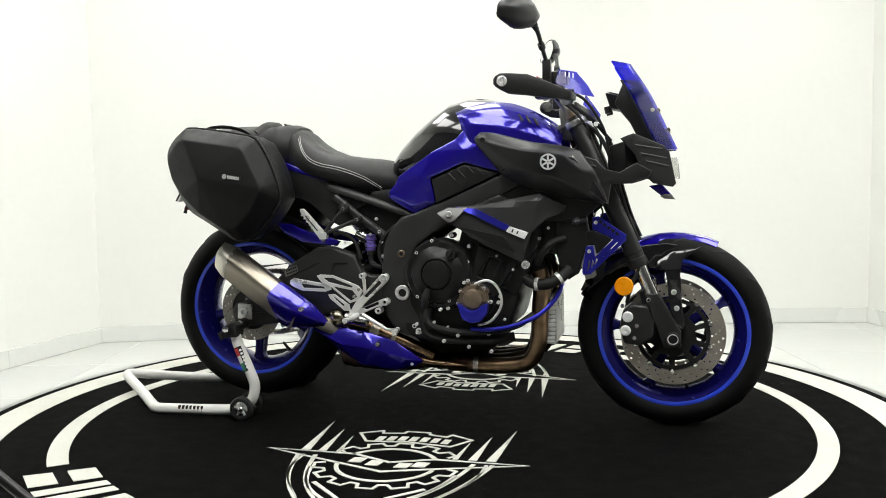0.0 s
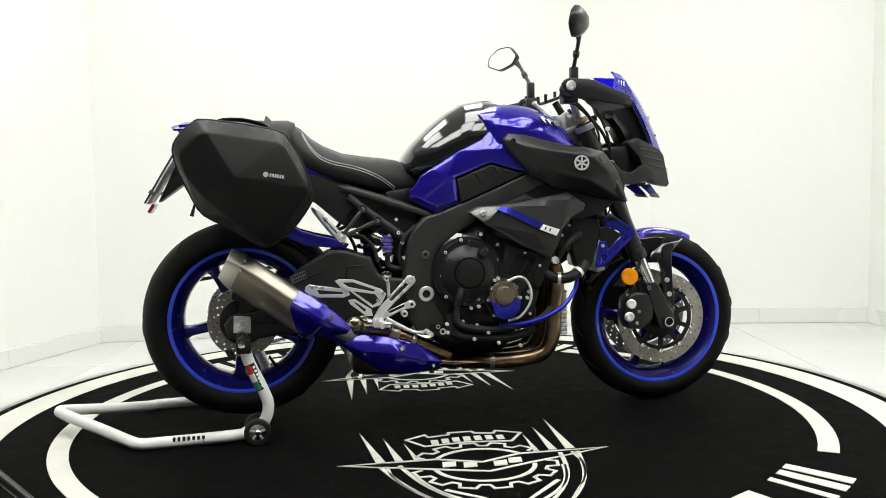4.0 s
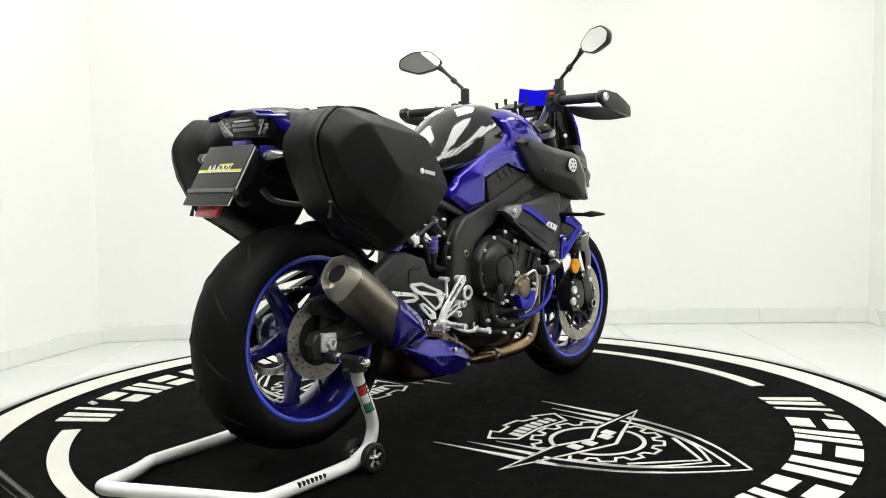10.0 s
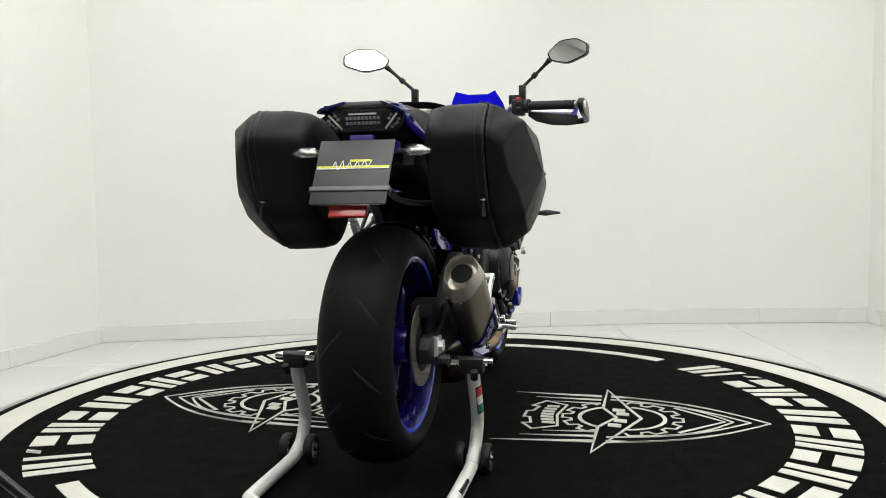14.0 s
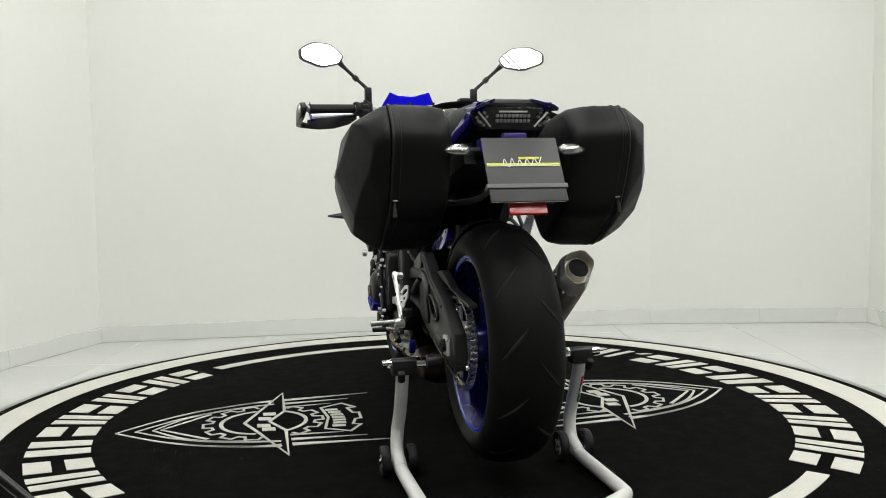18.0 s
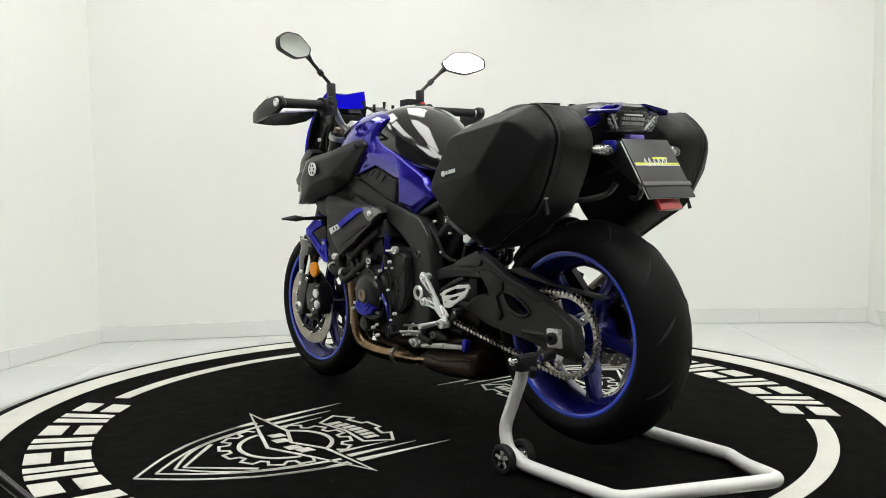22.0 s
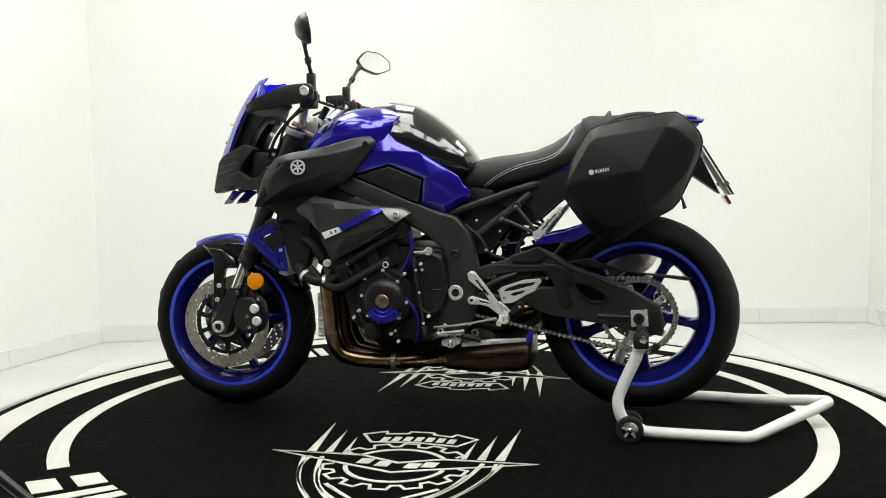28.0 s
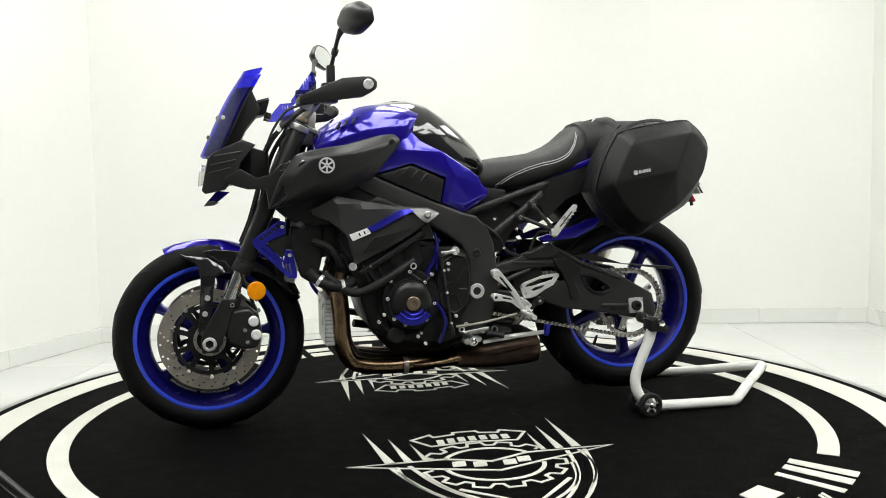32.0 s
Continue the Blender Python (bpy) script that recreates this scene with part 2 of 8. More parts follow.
def facets(corners, faces, thick, s, r=0.0025):
    """A creased panel: corners (x, z, y) joined into flat faces, with depth, on the side s."""
    bm = bmesh.new()
    out = [bm.verts.new((x, s * y, z)) for x, z, y in corners]
    back = [bm.verts.new((x, s * (y - thick), z)) for x, z, y in corners]
    seen = {}
    for f in faces:
        bm.faces.new([out[k] for k in f])
        bm.faces.new([back[k] for k in f[::-1]])
        for u, v in zip(f, [*f[1:], f[0]]):
            seen[frozenset((u, v))] = seen.get(frozenset((u, v)), 0) + 1
    for key, count in seen.items():
        if count == 1:
            u, v = tuple(key)
            bm.faces.new((out[u], out[v], back[v], back[u]))
    return bev(bm, r, 2, 5)


def panel(outline, depth, thick, s=1, cuts=3, r=0.004, holes=()):
    """A curved body panel: outline in x and z, outer skin at y = depth(x, z), on the side s."""
    step = {0: 9.0, 1: 0.04, 2: 0.028, 3: 0.018}[cuts]
    rim = []
    for p, q in zip(outline, outline[1:] + outline[:1]):
        p, q = Vector(p), Vector(q)
        n = max(1, round((q - p).length / step))
        rim += [p.lerp(q, k / n) for k in range(n)]
    pts = list(rim)
    if cuts:
        xs, zs = [p.x for p in rim], [p.y for p in rim]
        for i in range(int((max(xs) - min(xs)) / step) + 1):
            for j in range(int((max(zs) - min(zs)) / step) + 1):
                p = Vector((min(xs) + (i + 0.5 * (j % 2)) * step, min(zs) + (j + 0.5) * step))
                if inside(p, rim) and not any(inside(p, h) for h in holes) and min((p - q).length for q in rim) > 0.45 * step:
                    pts.append(p)
    n = len(rim)
    edges = [(k, (k + 1) % n) for k in range(n)]
    for h in holes:
        m, c = len(pts), len(h)
        pts += [Vector(p) for p in h]
        edges += [(m + k, m + (k + 1) % c) for k in range(c)]
    spots, _, tris, *_ = geometry.delaunay_2d_cdt(pts, edges, [list(range(n))], 1, 1e-7)
    if holes:
        tris = [f for f in tris if not any(inside(sum((spots[k] for k in f), Vector((0, 0))) / 3, h) for h in holes)]
    bm = bmesh.new()
    front = [bm.verts.new((v.x, s * depth(v.x, v.y), v.y)) for v in spots]
    back = [bm.verts.new((v.x, s * (depth(v.x, v.y) - thick), v.y)) for v in spots]
    sides = {}
    for f in tris:
        bm.faces.new([front[k] for k in f])
        bm.faces.new([back[k] for k in f[::-1]])
        for u, v in zip(f, [*f[1:], f[0]]):
            sides[frozenset((u, v))] = sides.get(frozenset((u, v)), 0) + 1
    edge = [tuple(k) for k, c in sides.items() if c == 1]
    for u, v in edge:
        bm.faces.new((front[u], front[v], back[v], back[u]))
    bmesh.ops.recalc_face_normals(bm, faces=bm.faces[:])
    bm.normal_update()
    if r:
        edges = [bm.edges.get((front[u], front[v])) for u, v in edge]
        bmesh.ops.bevel(bm, geom=edges, offset=r, segments=3, profile=0.5, affect="EDGES", clamp_overlap=True)
    return bm


def hull(points, w=0.006, seg=2, ang=18):
    bm = bmesh.new()
    for p in points:
        bm.verts.new(p)
    made = bmesh.ops.convex_hull(bm, input=bm.verts[:])
    loose = [v for v in bm.verts if not v.link_faces]
    bmesh.ops.delete(bm, geom=loose, context="VERTS")
    bmesh.ops.dissolve_limit(bm, angle_limit=radians(4), verts=bm.verts[:], edges=bm.edges[:])
    if w:
        bev(bm, w, seg, ang)
    return bm


def oval(x, w, z0, z1, n=20, power=2.6, y=0.0, lean=0.0):
    """A rounded section across the machine at x: half width w, from z0 to z1."""
    ring, zc, h = [], (z0 + z1) / 2, (z1 - z0) / 2
    for k in range(n):
        a = 2 * math.pi * k / n
        c, s = math.cos(a), math.sin(a)
        px = math.copysign(abs(c) ** (2 / power), c)
        pz = math.copysign(abs(s) ** (2 / power), s)
        ring.append((x + lean * pz, y + w * px * (1 - 0.12 * max(0, pz)), zc + h * pz))
    return ring


# ---- room ----
def wall_piece(name, a, b, z0, z1, thick, material, parent=None):
    """A straight wall from plan point a to b; its room side runs along a-b, its body lies to the left of it."""
    a, b = Vector((*a, 0)), Vector((*b, 0))
    d = (b - a).normalized()
    out = Vector((-d.y, d.x, 0)) * thick
    bm = bmesh.new()
    low = [bm.verts.new((p.x, p.y, z0)) for p in (a, b, b + out, a + out)]
    high = [bm.verts.new((p.x, p.y, z1)) for p in (a, b, b + out, a + out)]
    bm.faces.new(low[::-1])
    bm.faces.new(high)
    for i in range(4):
        j = (i + 1) % 4
        bm.faces.new((low[i], low[j], high[j], high[i]))
    return part(name, bm, material, parent)


PLAN = [(-2.62, -0.6), (-2.20, 1.40), (-2.0, 2.10), (-0.6, 2.33), (1.32, 2.48), (2.66, 2.40), (2.75, -1.0), (2.75, -4.6), (-2.62, -4.6)]
WALL_NAMES = ["wall_west", "wall_northwest", "wall_north_1", "wall_north_2", "wall_north_3", "wall_east_1", "wall_east_2", "wall_south", "wall_west_2"]


def room():
    n = len(PLAN)
    for i in range(n):
        a, b = PLAN[i], PLAN[(i + 1) % n]
        tagged(wall_piece(WALL_NAMES[i], a, b, FLOOR_Z, CEILING_Z, 0.12, DIM if i in (6, 7, 8) else WALL), "dark grey painted wall" if i in (6, 7, 8) else "smooth white painted studio wall", "wall", kind="structure")
        d = Vector((b[0] - a[0], b[1] - a[1]))
        inner = Vector((d.y, -d.x)).normalized() * 0.011
        board = tagged(new("baseboard"), "pale glazed skirting tiles along the wall", "baseboard", kind="structure")
        count = max(1, round(d.length / 0.71))
        for k in range(count):
            p = Vector(a) + d * (k / count) + inner + d.normalized() * 0.0012
            q = Vector(a) + d * ((k + 1) / count) + inner - d.normalized() * 0.0012
            wall_piece("skirting_tile", p, q, FLOOR_Z + 0.002, FLOOR_Z + 0.092, 0.0105, SKIRT, board)
    tagged(part("ceiling", box((0.05, 0.7, CEILING_Z + 0.05), (5.9, 4.0, 0.1)), CEIL, None), "plain white ceiling", "ceiling", kind="structure")
    tagged(part("ceiling_2", box((0.05, -3.052, CEILING_Z + 0.05), (5.9, 3.5, 0.1)), CEIL, None), "plain white ceiling", "ceiling", kind="structure")
    floor = tagged(part("floor", box((0.05, -1.05, FLOOR_Z - 0.054), (5.9, 7.5, 0.1)), GROUT, None),
                   "white glazed floor tiles with thin grey joints", "floor", kind="structure")
    # Added dark sheet out of view, keeps floor bounce off the bike.
    tagged(part("floor_2", box((0.05, -3.30, FLOOR_Z - 0.048), (5.9, 3.0, 0.1), w=0.004), SHADE, None), "unseen dark grey floor behind the camera, added to cut bounced light", "floor", kind="structure")
    pitch = 0.71
    first = None
    for i in range(-4, 5):
        for j in range(-7, 5):
            x, y = 1.075 + pitch * (i - 0.5), 1.46 + pitch * (j - 0.5)
            if abs(x) > 2.95 or not -1.75 < y < 2.7:
                continue
            if first is None:
                first = part("floor_tile", box((0, 0, 0), (pitch - 0.003, pitch - 0.003, 0.008), w=0.0012, seg=1), TILE, floor)
                first.location = (x, y, FLOOR_Z - 0.004)
                mesh = first.data
            else:
                again("floor_tile", mesh, pose(x, y, FLOOR_Z - 0.004), floor)


def ceiling_lights():
    for x, y in ((-1.28, 1.05), (0.0, 1.35), (1.95, 1.2), (-1.5, -0.35), (0.0, -0.35), (2.22, -0.60), (-1.38, -2.0), (-0.80, -2.0), (1.58, -0.93), (1.22, -2.15), (2.08, -2.2), (-0.17, -1.62), (0.46, -2.0)):
        lamp = thing("ceiling_light", "flat lit white ceiling panel in a thin frame", "ceiling light", "ceiling panels")
        lamp.location = (x, y, CEILING_Z)
        part("diffuser", box((0, 0, -0.022), (0.60, 1.2, 0.012)), GLOW, lamp)
        for sx in (-1, 1):
            part("frame", box((sx * 0.31, 0, -0.015), (0.018, 1.236, 0.03), w=0.002), WHITE, lamp)


# ---- turntable ----
def ring_part(name, r0, r1, z0, z1, material, parent, a0=0.0, a1=360.0, n=160):
    bm = bmesh.new()
    full = a1 - a0 >= 360
    rows = []
    for k in range(n if full else n + 1):
        a = radians(a0 + (a1 - a0) * k / n)
        rows.append([bm.verts.new((r * math.cos(a), r * math.sin(a), z)) for r, z in ((r0, z0), (r1, z0), (r1, z1), (r0, z1))])
    for k in range(n):
        a, b = rows[k], rows[(k + 1) % len(rows)]
        for i in range(4):
            j = (i + 1) % 4
            bm.faces.new((a[i], a[j], b[j], b[i]))
    if not full:
        bm.faces.new(rows[0])
        bm.faces.new(rows[-1][::-1])
    return part(name, bm, material, parent)


PRINT_Z = 0.0016


def flat_piece(name, pts, parent, material=None, z=PRINT_Z):
    """A thin printed shape that lies on the carpet."""
    bm = bmesh.new()
    top = [bm.verts.new((x, y, z)) for x, y in pts]
    low = [bm.verts.new((x, y, -0.001)) for x, y in pts]
    bm.faces.new(top)
    for i in range(len(pts)):
        j = (i + 1) % len(pts)
        bm.faces.new((top[i], low[i], low[j], top[j]))
    return part(name, bm, material or VINYL, parent)


def flat_line(name, pts, width, parent, closed=False, w1=None, z=PRINT_Z):
    """A printed line of even or tapering width."""
    n = len(pts)
    bm = bmesh.new()
    rows = []
    for i, p in enumerate(pts):
        a = Vector(pts[(i - 1) % n] if closed or i else pts[i])
        b = Vector(pts[(i + 1) % n] if closed or i + 1 < n else pts[i])
        p = Vector(p)
        d0, d1 = (p - a), (b - p)
        d0 = d0.normalized() if d0.length > 1e-9 else d1.normalized()
        d1 = d1.normalized() if d1.length > 1e-9 else d0
        d = (d0 + d1).normalized()
        k = 1 / max(0.5, d.dot(d0))
        w = (width if w1 is None else width + (w1 - width) * i / (n - 1)) / 2 * k
        o = Vector((-d.y, d.x)) * w
        rows.append([bm.verts.new((q.x, q.y, zz)) for q, zz in ((p + o, z), (p - o, z), (p - o, -0.001), (p + o, -0.001))])
    for i in range(n if closed else n - 1):
        a, b = rows[i], rows[(i + 1) % n]
        for u, v in ((0, 1), (1, 2), (3, 0)):
            bm.faces.new((a[u], a[v], b[v], b[u]))
    return part(name, bm, VINYL, parent)


def polar(r, a):
    return (r * math.cos(radians(a)), r * math.sin(radians(a)))


def emblem(parent, side):
    """Crest with a gear, a blade, a banner and claw strokes; side 1 or -1 of the disc."""
    crest = new("crest_print")
    crest.parent = parent
    crest.matrix_basis = pose(0, 0, 0, 0, 0, 0 if side < 0 else 180)
    crest["label"] = "white printed crest with gear, blade and claw strokes"
    c = (-0.014, -0.603)
    flat_line("banner_outline", [(-0.185, -0.327), (-0.121, -0.290), (-0.114, -0.316), (-0.048, -0.305), (-0.045, -0.285), (0.028, -0.287), (0.033, -0.307),
                                 (0.090, -0.322), (0.103, -0.298), (0.172, -0.340), (0.122, -0.415), (-0.010, -0.392), (-0.141, -0.404)], 0.009, crest, True)
    for k in range(7):
        u = -0.118 + 0.034 * k
        v = -0.350 - 1.1 * (u + 0.01) ** 2
        flat_piece("banner_bar", [(u, v - 0.030), (u + 0.022, v - 0.030), (u + 0.026, v + 0.012), (u + 0.004, v + 0.012)], crest)
    flat_line("blade_outline", [(-0.400, -0.522), (-0.134, -0.530), (-0.013, -0.585), (0.106, -0.538), (0.365, -0.545), (0.102, -0.626), (-0.013, -0.665), (-0.144, -0.617)],
              0.011, crest, True)
    for k, u in enumerate((-0.122, -0.066, 0.018, 0.064)):
        v = -0.590 - 0.35 * abs(u + 0.01) * (-1)
        v = -0.613 + 0.30 * abs(u + 0.013)
        flat_piece("blade_bar", [(u - 0.008, v - 0.022), (u + 0.030, v - 0.022), (u + 0.038, v + 0.020), (u, v + 0.020)], crest)
    up = [(c[0] + 0.140 * math.cos(radians(a)), c[1] + 0.137 * math.sin(radians(a))) for a in range(30, 151, 8)]
    low = [(c[0] + 0.140 * math.cos(radians(a)), c[1] + 0.137 * math.sin(radians(a))) for a in range(188, 353, 8)]
    flat_line("ring_print", up, 0.013, crest)
    flat_line("ring_print", low, 0.013, crest)
    teeth = []
    for k in range(14):
        a = 360 / 14 * k + 90
        for da, r in ((-9, 0.170), (-6, 0.198), (6, 0.198), (9, 0.170)):
            teeth.append((c[0] + r * math.cos(radians(a + da)) * 1.03, c[1] + r * math.sin(radians(a + da)) * 0.98))
    upper = [p for p in teeth if p[1] > -0.535 and abs(p[0]) < 0.21]
    lower = [p for p in teeth if p[1] < -0.600]
    upper.sort(key=lambda p: math.atan2(p[1] - c[1], p[0] - c[0]))
    lower.sort(key=lambda p: math.atan2(p[1] - c[1], p[0] - c[0]))
    flat_line("gear_print", upper, 0.009, crest)
    flat_line("gear_print", lower, 0.009, crest)
    for s in (-1, 1):
        for u0, u1, top, v1, width in ((0.290, 0.262, 0.302, -0.215, 0.026), (0.236, 0.212, 0.238, -0.296, 0.022), (0.182, 0.166, 0.185, -0.362, 0.016)):
            cu = -0.012
            flat_piece("claw", [(cu + s * u0, -0.528), (cu + s * u1, -0.528), (cu + s * top, v1)][::s], crest)
        for j, (r0, v0, tip) in enumerate(((0.285, -0.56, -1.062), (0.232, -0.56, -1.003), (0.205, -0.66, -0.950), (0.150, -0.775, -0.925))):
            base = Vector((r0, v0))
            end = Vector((0.0, tip))
            line = []
            for k in range(11):
                t = k / 10
                bulge = math.sin(math.pi * t) * (0.055 if j < 3 else 0.0)
                p = base.lerp(end, t) + Vector((0.86, -0.34)).normalized() * bulge * (1.0 - 0.3 * j / 3)
                line.append((-0.010 + s * p.x, p.y))
            flat_line("hull_line", line, 0.013, crest, w1=0.008)
        line = [(-0.010 + s * 0.268, -0.56), (-0.010 + s * 0.262, -0.66), (-0.010 + s * 0.225, -0.77), (-0.010 + s * 0.150, -0.89)]
        flat_line("hull_line", [tuple(p.xy) for p in curve_points([(*q, 0) for q in line], 5)], 0.010, crest, w1=0.004)


def turntable():
    table = thing("turntable", "round black carpeted turntable with white printed rings and crests", "turntable")
    ring_part("platform", 0.02, 1.545, FLOOR_Z + 0.012, -0.012, SKIRTING_DARK, table)
    ring_part("carpet", 0.0005, 1.556, -0.012, 0.0, CARPET, table)
    ring_part("rim_trim", 1.557, 1.586, -0.02, -0.002, TRIM, table)
    ring_part("outer_ring", 1.402, 1.520, -0.001, PRINT_Z, VINYL, table, n=200)
    ring_part("inner_arc", 1.182, 1.240, -0.001, PRINT_Z, VINYL, table, -38.3, 39.3, 60)
    ring_part("inner_arc", 1.182, 1.240, -0.001, PRINT_Z, VINYL, table, 137.8, 220.6, 60)
    for half in (0, 180):
        word = new("lettering_print")
        word.parent = table
        word["label"] = "white printed lettering round the rim, as plain bars"
        marks = [46.0, 52.6, 59.4, 66.2, 73.2, 79.8, 86.4, 95.0, 103.6, 110.4, 117.2, 121.6, 125.6, 130.6]
        for k, a in enumerate(marks):
            a += half
            wide = 7.0 if k == 7 else (1.3 if k in (11, 12) else 4.9)
            r0, r1 = 1.122, 1.302
            lean = 1.4
            if k == 11:
                r0 = 1.260
            bars = [(0.0, 1.0, 0.0, 0.40), (0.0, 1.0, 0.60, 1.0)] if wide > 2 else [(0, 1, 0, 1)]
            if k % 2:
                bars = [(0.0, 0.40, 0.0, 1.0), (0.60, 1.0, 0.0, 1.0)]
            for b0, b1, h0, h1 in bars:
                ra, rb = r0 + (r1 - r0) * h0, r0 + (r1 - r0) * h1
                la, lb = lean * (h0 - 0.5), lean * (h1 - 0.5)
                x0, x1 = a - wide / 2 + wide * b0, a - wide / 2 + wide * b1
                flat_piece("bar", [polar(ra, x0 - la), polar(rb, x0 - lb), polar(rb, x1 - lb), polar(ra, x1 - la)][::-1], word)
    emblem(table, -1)
    emblem(table, 1)
    for k in range(12):
        a = 15 + 30 * k
        part("screw", cyl((*polar(1.536, a), -0.002), (*polar(1.536, a), 0.003), 0.006, n=12), INK, table)
    rng = random.Random(4)
    flecks = []
    for k in range(110):
        r, t = 1.35 * math.sqrt(rng.random()), rng.random() * 2 * math.pi
        flecks.append(box((r * math.cos(t), r * math.sin(t), 0.0006), (rng.uniform(0.001, 0.006), rng.uniform(0.0006, 0.0016), 0.0012), Matrix.Rotation(rng.random() * 3, 4, "Z")))
    tagged(part("lint", join(*flecks), LINT, table, "scattered pale lint on the carpet"), kind="stuff")
    return table


def light_stand():
    """Dark strut of a stand that leans in at the edge of the view."""
    stand = thing("stand_leg", "thin dark tubular leg of an equipment stand", "stand")
    part("tube", tube([(-0.95, -1.62, 0.573), (-0.67, -1.64, 0.337), (-0.40, -1.655, 0.108), (-0.145, -1.67, FLOOR_Z + 0.012)], 0.008, 12, 4), SATIN, stand)
    part("rubber_foot", cyl((-0.135, -1.671, FLOOR_Z + 0.002), (-0.165, -1.669, FLOOR_Z + 0.03), 0.016, 0.012, 14, 0.002), SOFT, stand)


# ---- motorcycle ----
FRONT = Vector((0.762, 0.0, 0.298))
REAR = Vector((-0.655, 0.0, 0.350))


def tyre_profile(R, w, bead, n=18):
    """Rounded tyre section from one bead over the crown to the other, and back inside."""
    pts = []
    for k in range(n + 1):
        a = math.pi * k / n
        y = -w / 2 * math.cos(a)
        pts.append((R - (R - bead - 0.022) * (1 - math.sin(a) ** 0.95), y))
    inner = [(bead, w * 0.40), (bead - 0.004, w * 0.33), (bead + 0.03, w * 0.30), (bead + 0.03, -w * 0.30), (bead - 0.004, -w * 0.33), (bead, -w * 0.40)]
    return pts + inner


def rim_profile(r, w):
    """Wheel rim section: two lips and a drop centre."""
    h = w / 2
    return [(r + 0.006, -h), (r + 0.006, -h + 0.008), (r - 0.006, -h + 0.014), (r - 0.022, -h * 0.5), (r - 0.026, 0), (r - 0.022, h * 0.5), (r - 0.006, h - 0.014),
            (r + 0.006, h - 0.008), (r + 0.006, h), (r - 0.006, h + 0.001), (r - 0.016, h - 0.010), (r - 0.034, h * 0.5), (r - 0.040, 0), (r - 0.034, -h * 0.5),
            (r - 0.016, -h + 0.010), (r - 0.006, -h - 0.001)]


def spoke(c, a, r0, r1, w0, w1, t0, t1, curve=0.0):
    """A cast spoke from the hub to the rim at angle a."""
    rings = []
    for k in range(7):
        t = k / 6
        r = r0 + (r1 - r0) * t
        aa = a + curve * t
        w = w0 + (w1 - w0) * t + (0.012 * max(0, (t - 0.75) * 4) ** 2) + 0.010 * max(0, (0.25 - t) * 4) ** 2
        th = t0 + (t1 - t0) * t
        d = Vector((math.cos(aa), 0, math.sin(aa)))
        q = Vector((-math.sin(aa), 0, math.cos(aa)))
        m = c + d * r
        ring = []
        for i in range(10):
            b = 2 * math.pi * i / 10
            cx, cy = math.cos(b), math.sin(b)
            ring.append(m + q * math.copysign(abs(cx) ** 0.7, cx) * w + Vector((0, math.copysign(abs(cy) ** 0.7, cy) * th, 0)))
        rings.append(ring)
    return loft(rings)


def drilled_ring(c, y, r0, r1, thick, rows=7, n=150, seed=0):
    """A flat brake ring with rows of small drilled holes."""
    bm = bmesh.new()
    grid = {}
    for i in range(rows + 1):
        for k in range(n):
            a = 2 * math.pi * k / n
            r = r0 + (r1 - r0) * i / rows
            for f, off in ((0, -thick / 2), (1, thick / 2)):
                grid[i, k, f] = bm.verts.new((c[0] + r * math.cos(a), y + off, c[2] + r * math.sin(a)))
    hole = set()
    for k in range(n):
        step = k % 6
        if step in (0, 2, 4):
            hole.add(({0: 1, 2: 3, 4: 5}[step], k))
    for i in range(rows):
        for k in range(n):
            j = (k + 1) % n
            if (i, k) in hole:
                for p, q in (((i, k), (i, j)), ((i, j), (i + 1, j)), ((i + 1, j), (i + 1, k)), ((i + 1, k), (i, k))):
                    bm.faces.new((grid[(*p, 0)], grid[(*q, 0)], grid[(*q, 1)], grid[(*p, 1)]))
            else:
                bm.faces.new((grid[i, k, 0], grid[i, j, 0], grid[i + 1, j, 0], grid[i + 1, k, 0]))
                bm.faces.new((grid[i, k, 1], grid[i + 1, k, 1], grid[i + 1, j, 1], grid[i, j, 1]))
    for k in range(n):
        j = (k + 1) % n
        for i in (0, rows):
            bm.faces.new((grid[i, k, 0], grid[i, j, 0], grid[i, j, 1], grid[i, k, 1]))
    return bm


def bolt(parent, x, y, z, s, r=0.008, h=0.006, material=None, name="bolt"):
    """A socket-headed bolt whose head looks out to the side s."""
    return part(name, disc((x, y, z), s, [(r, -0.004), (r, h * 0.7), (r * 0.85, h), (r * 0.5, h), (r * 0.45, h * 0.3), (0.0005, h * 0.3)], 14), material or ALU, parent)


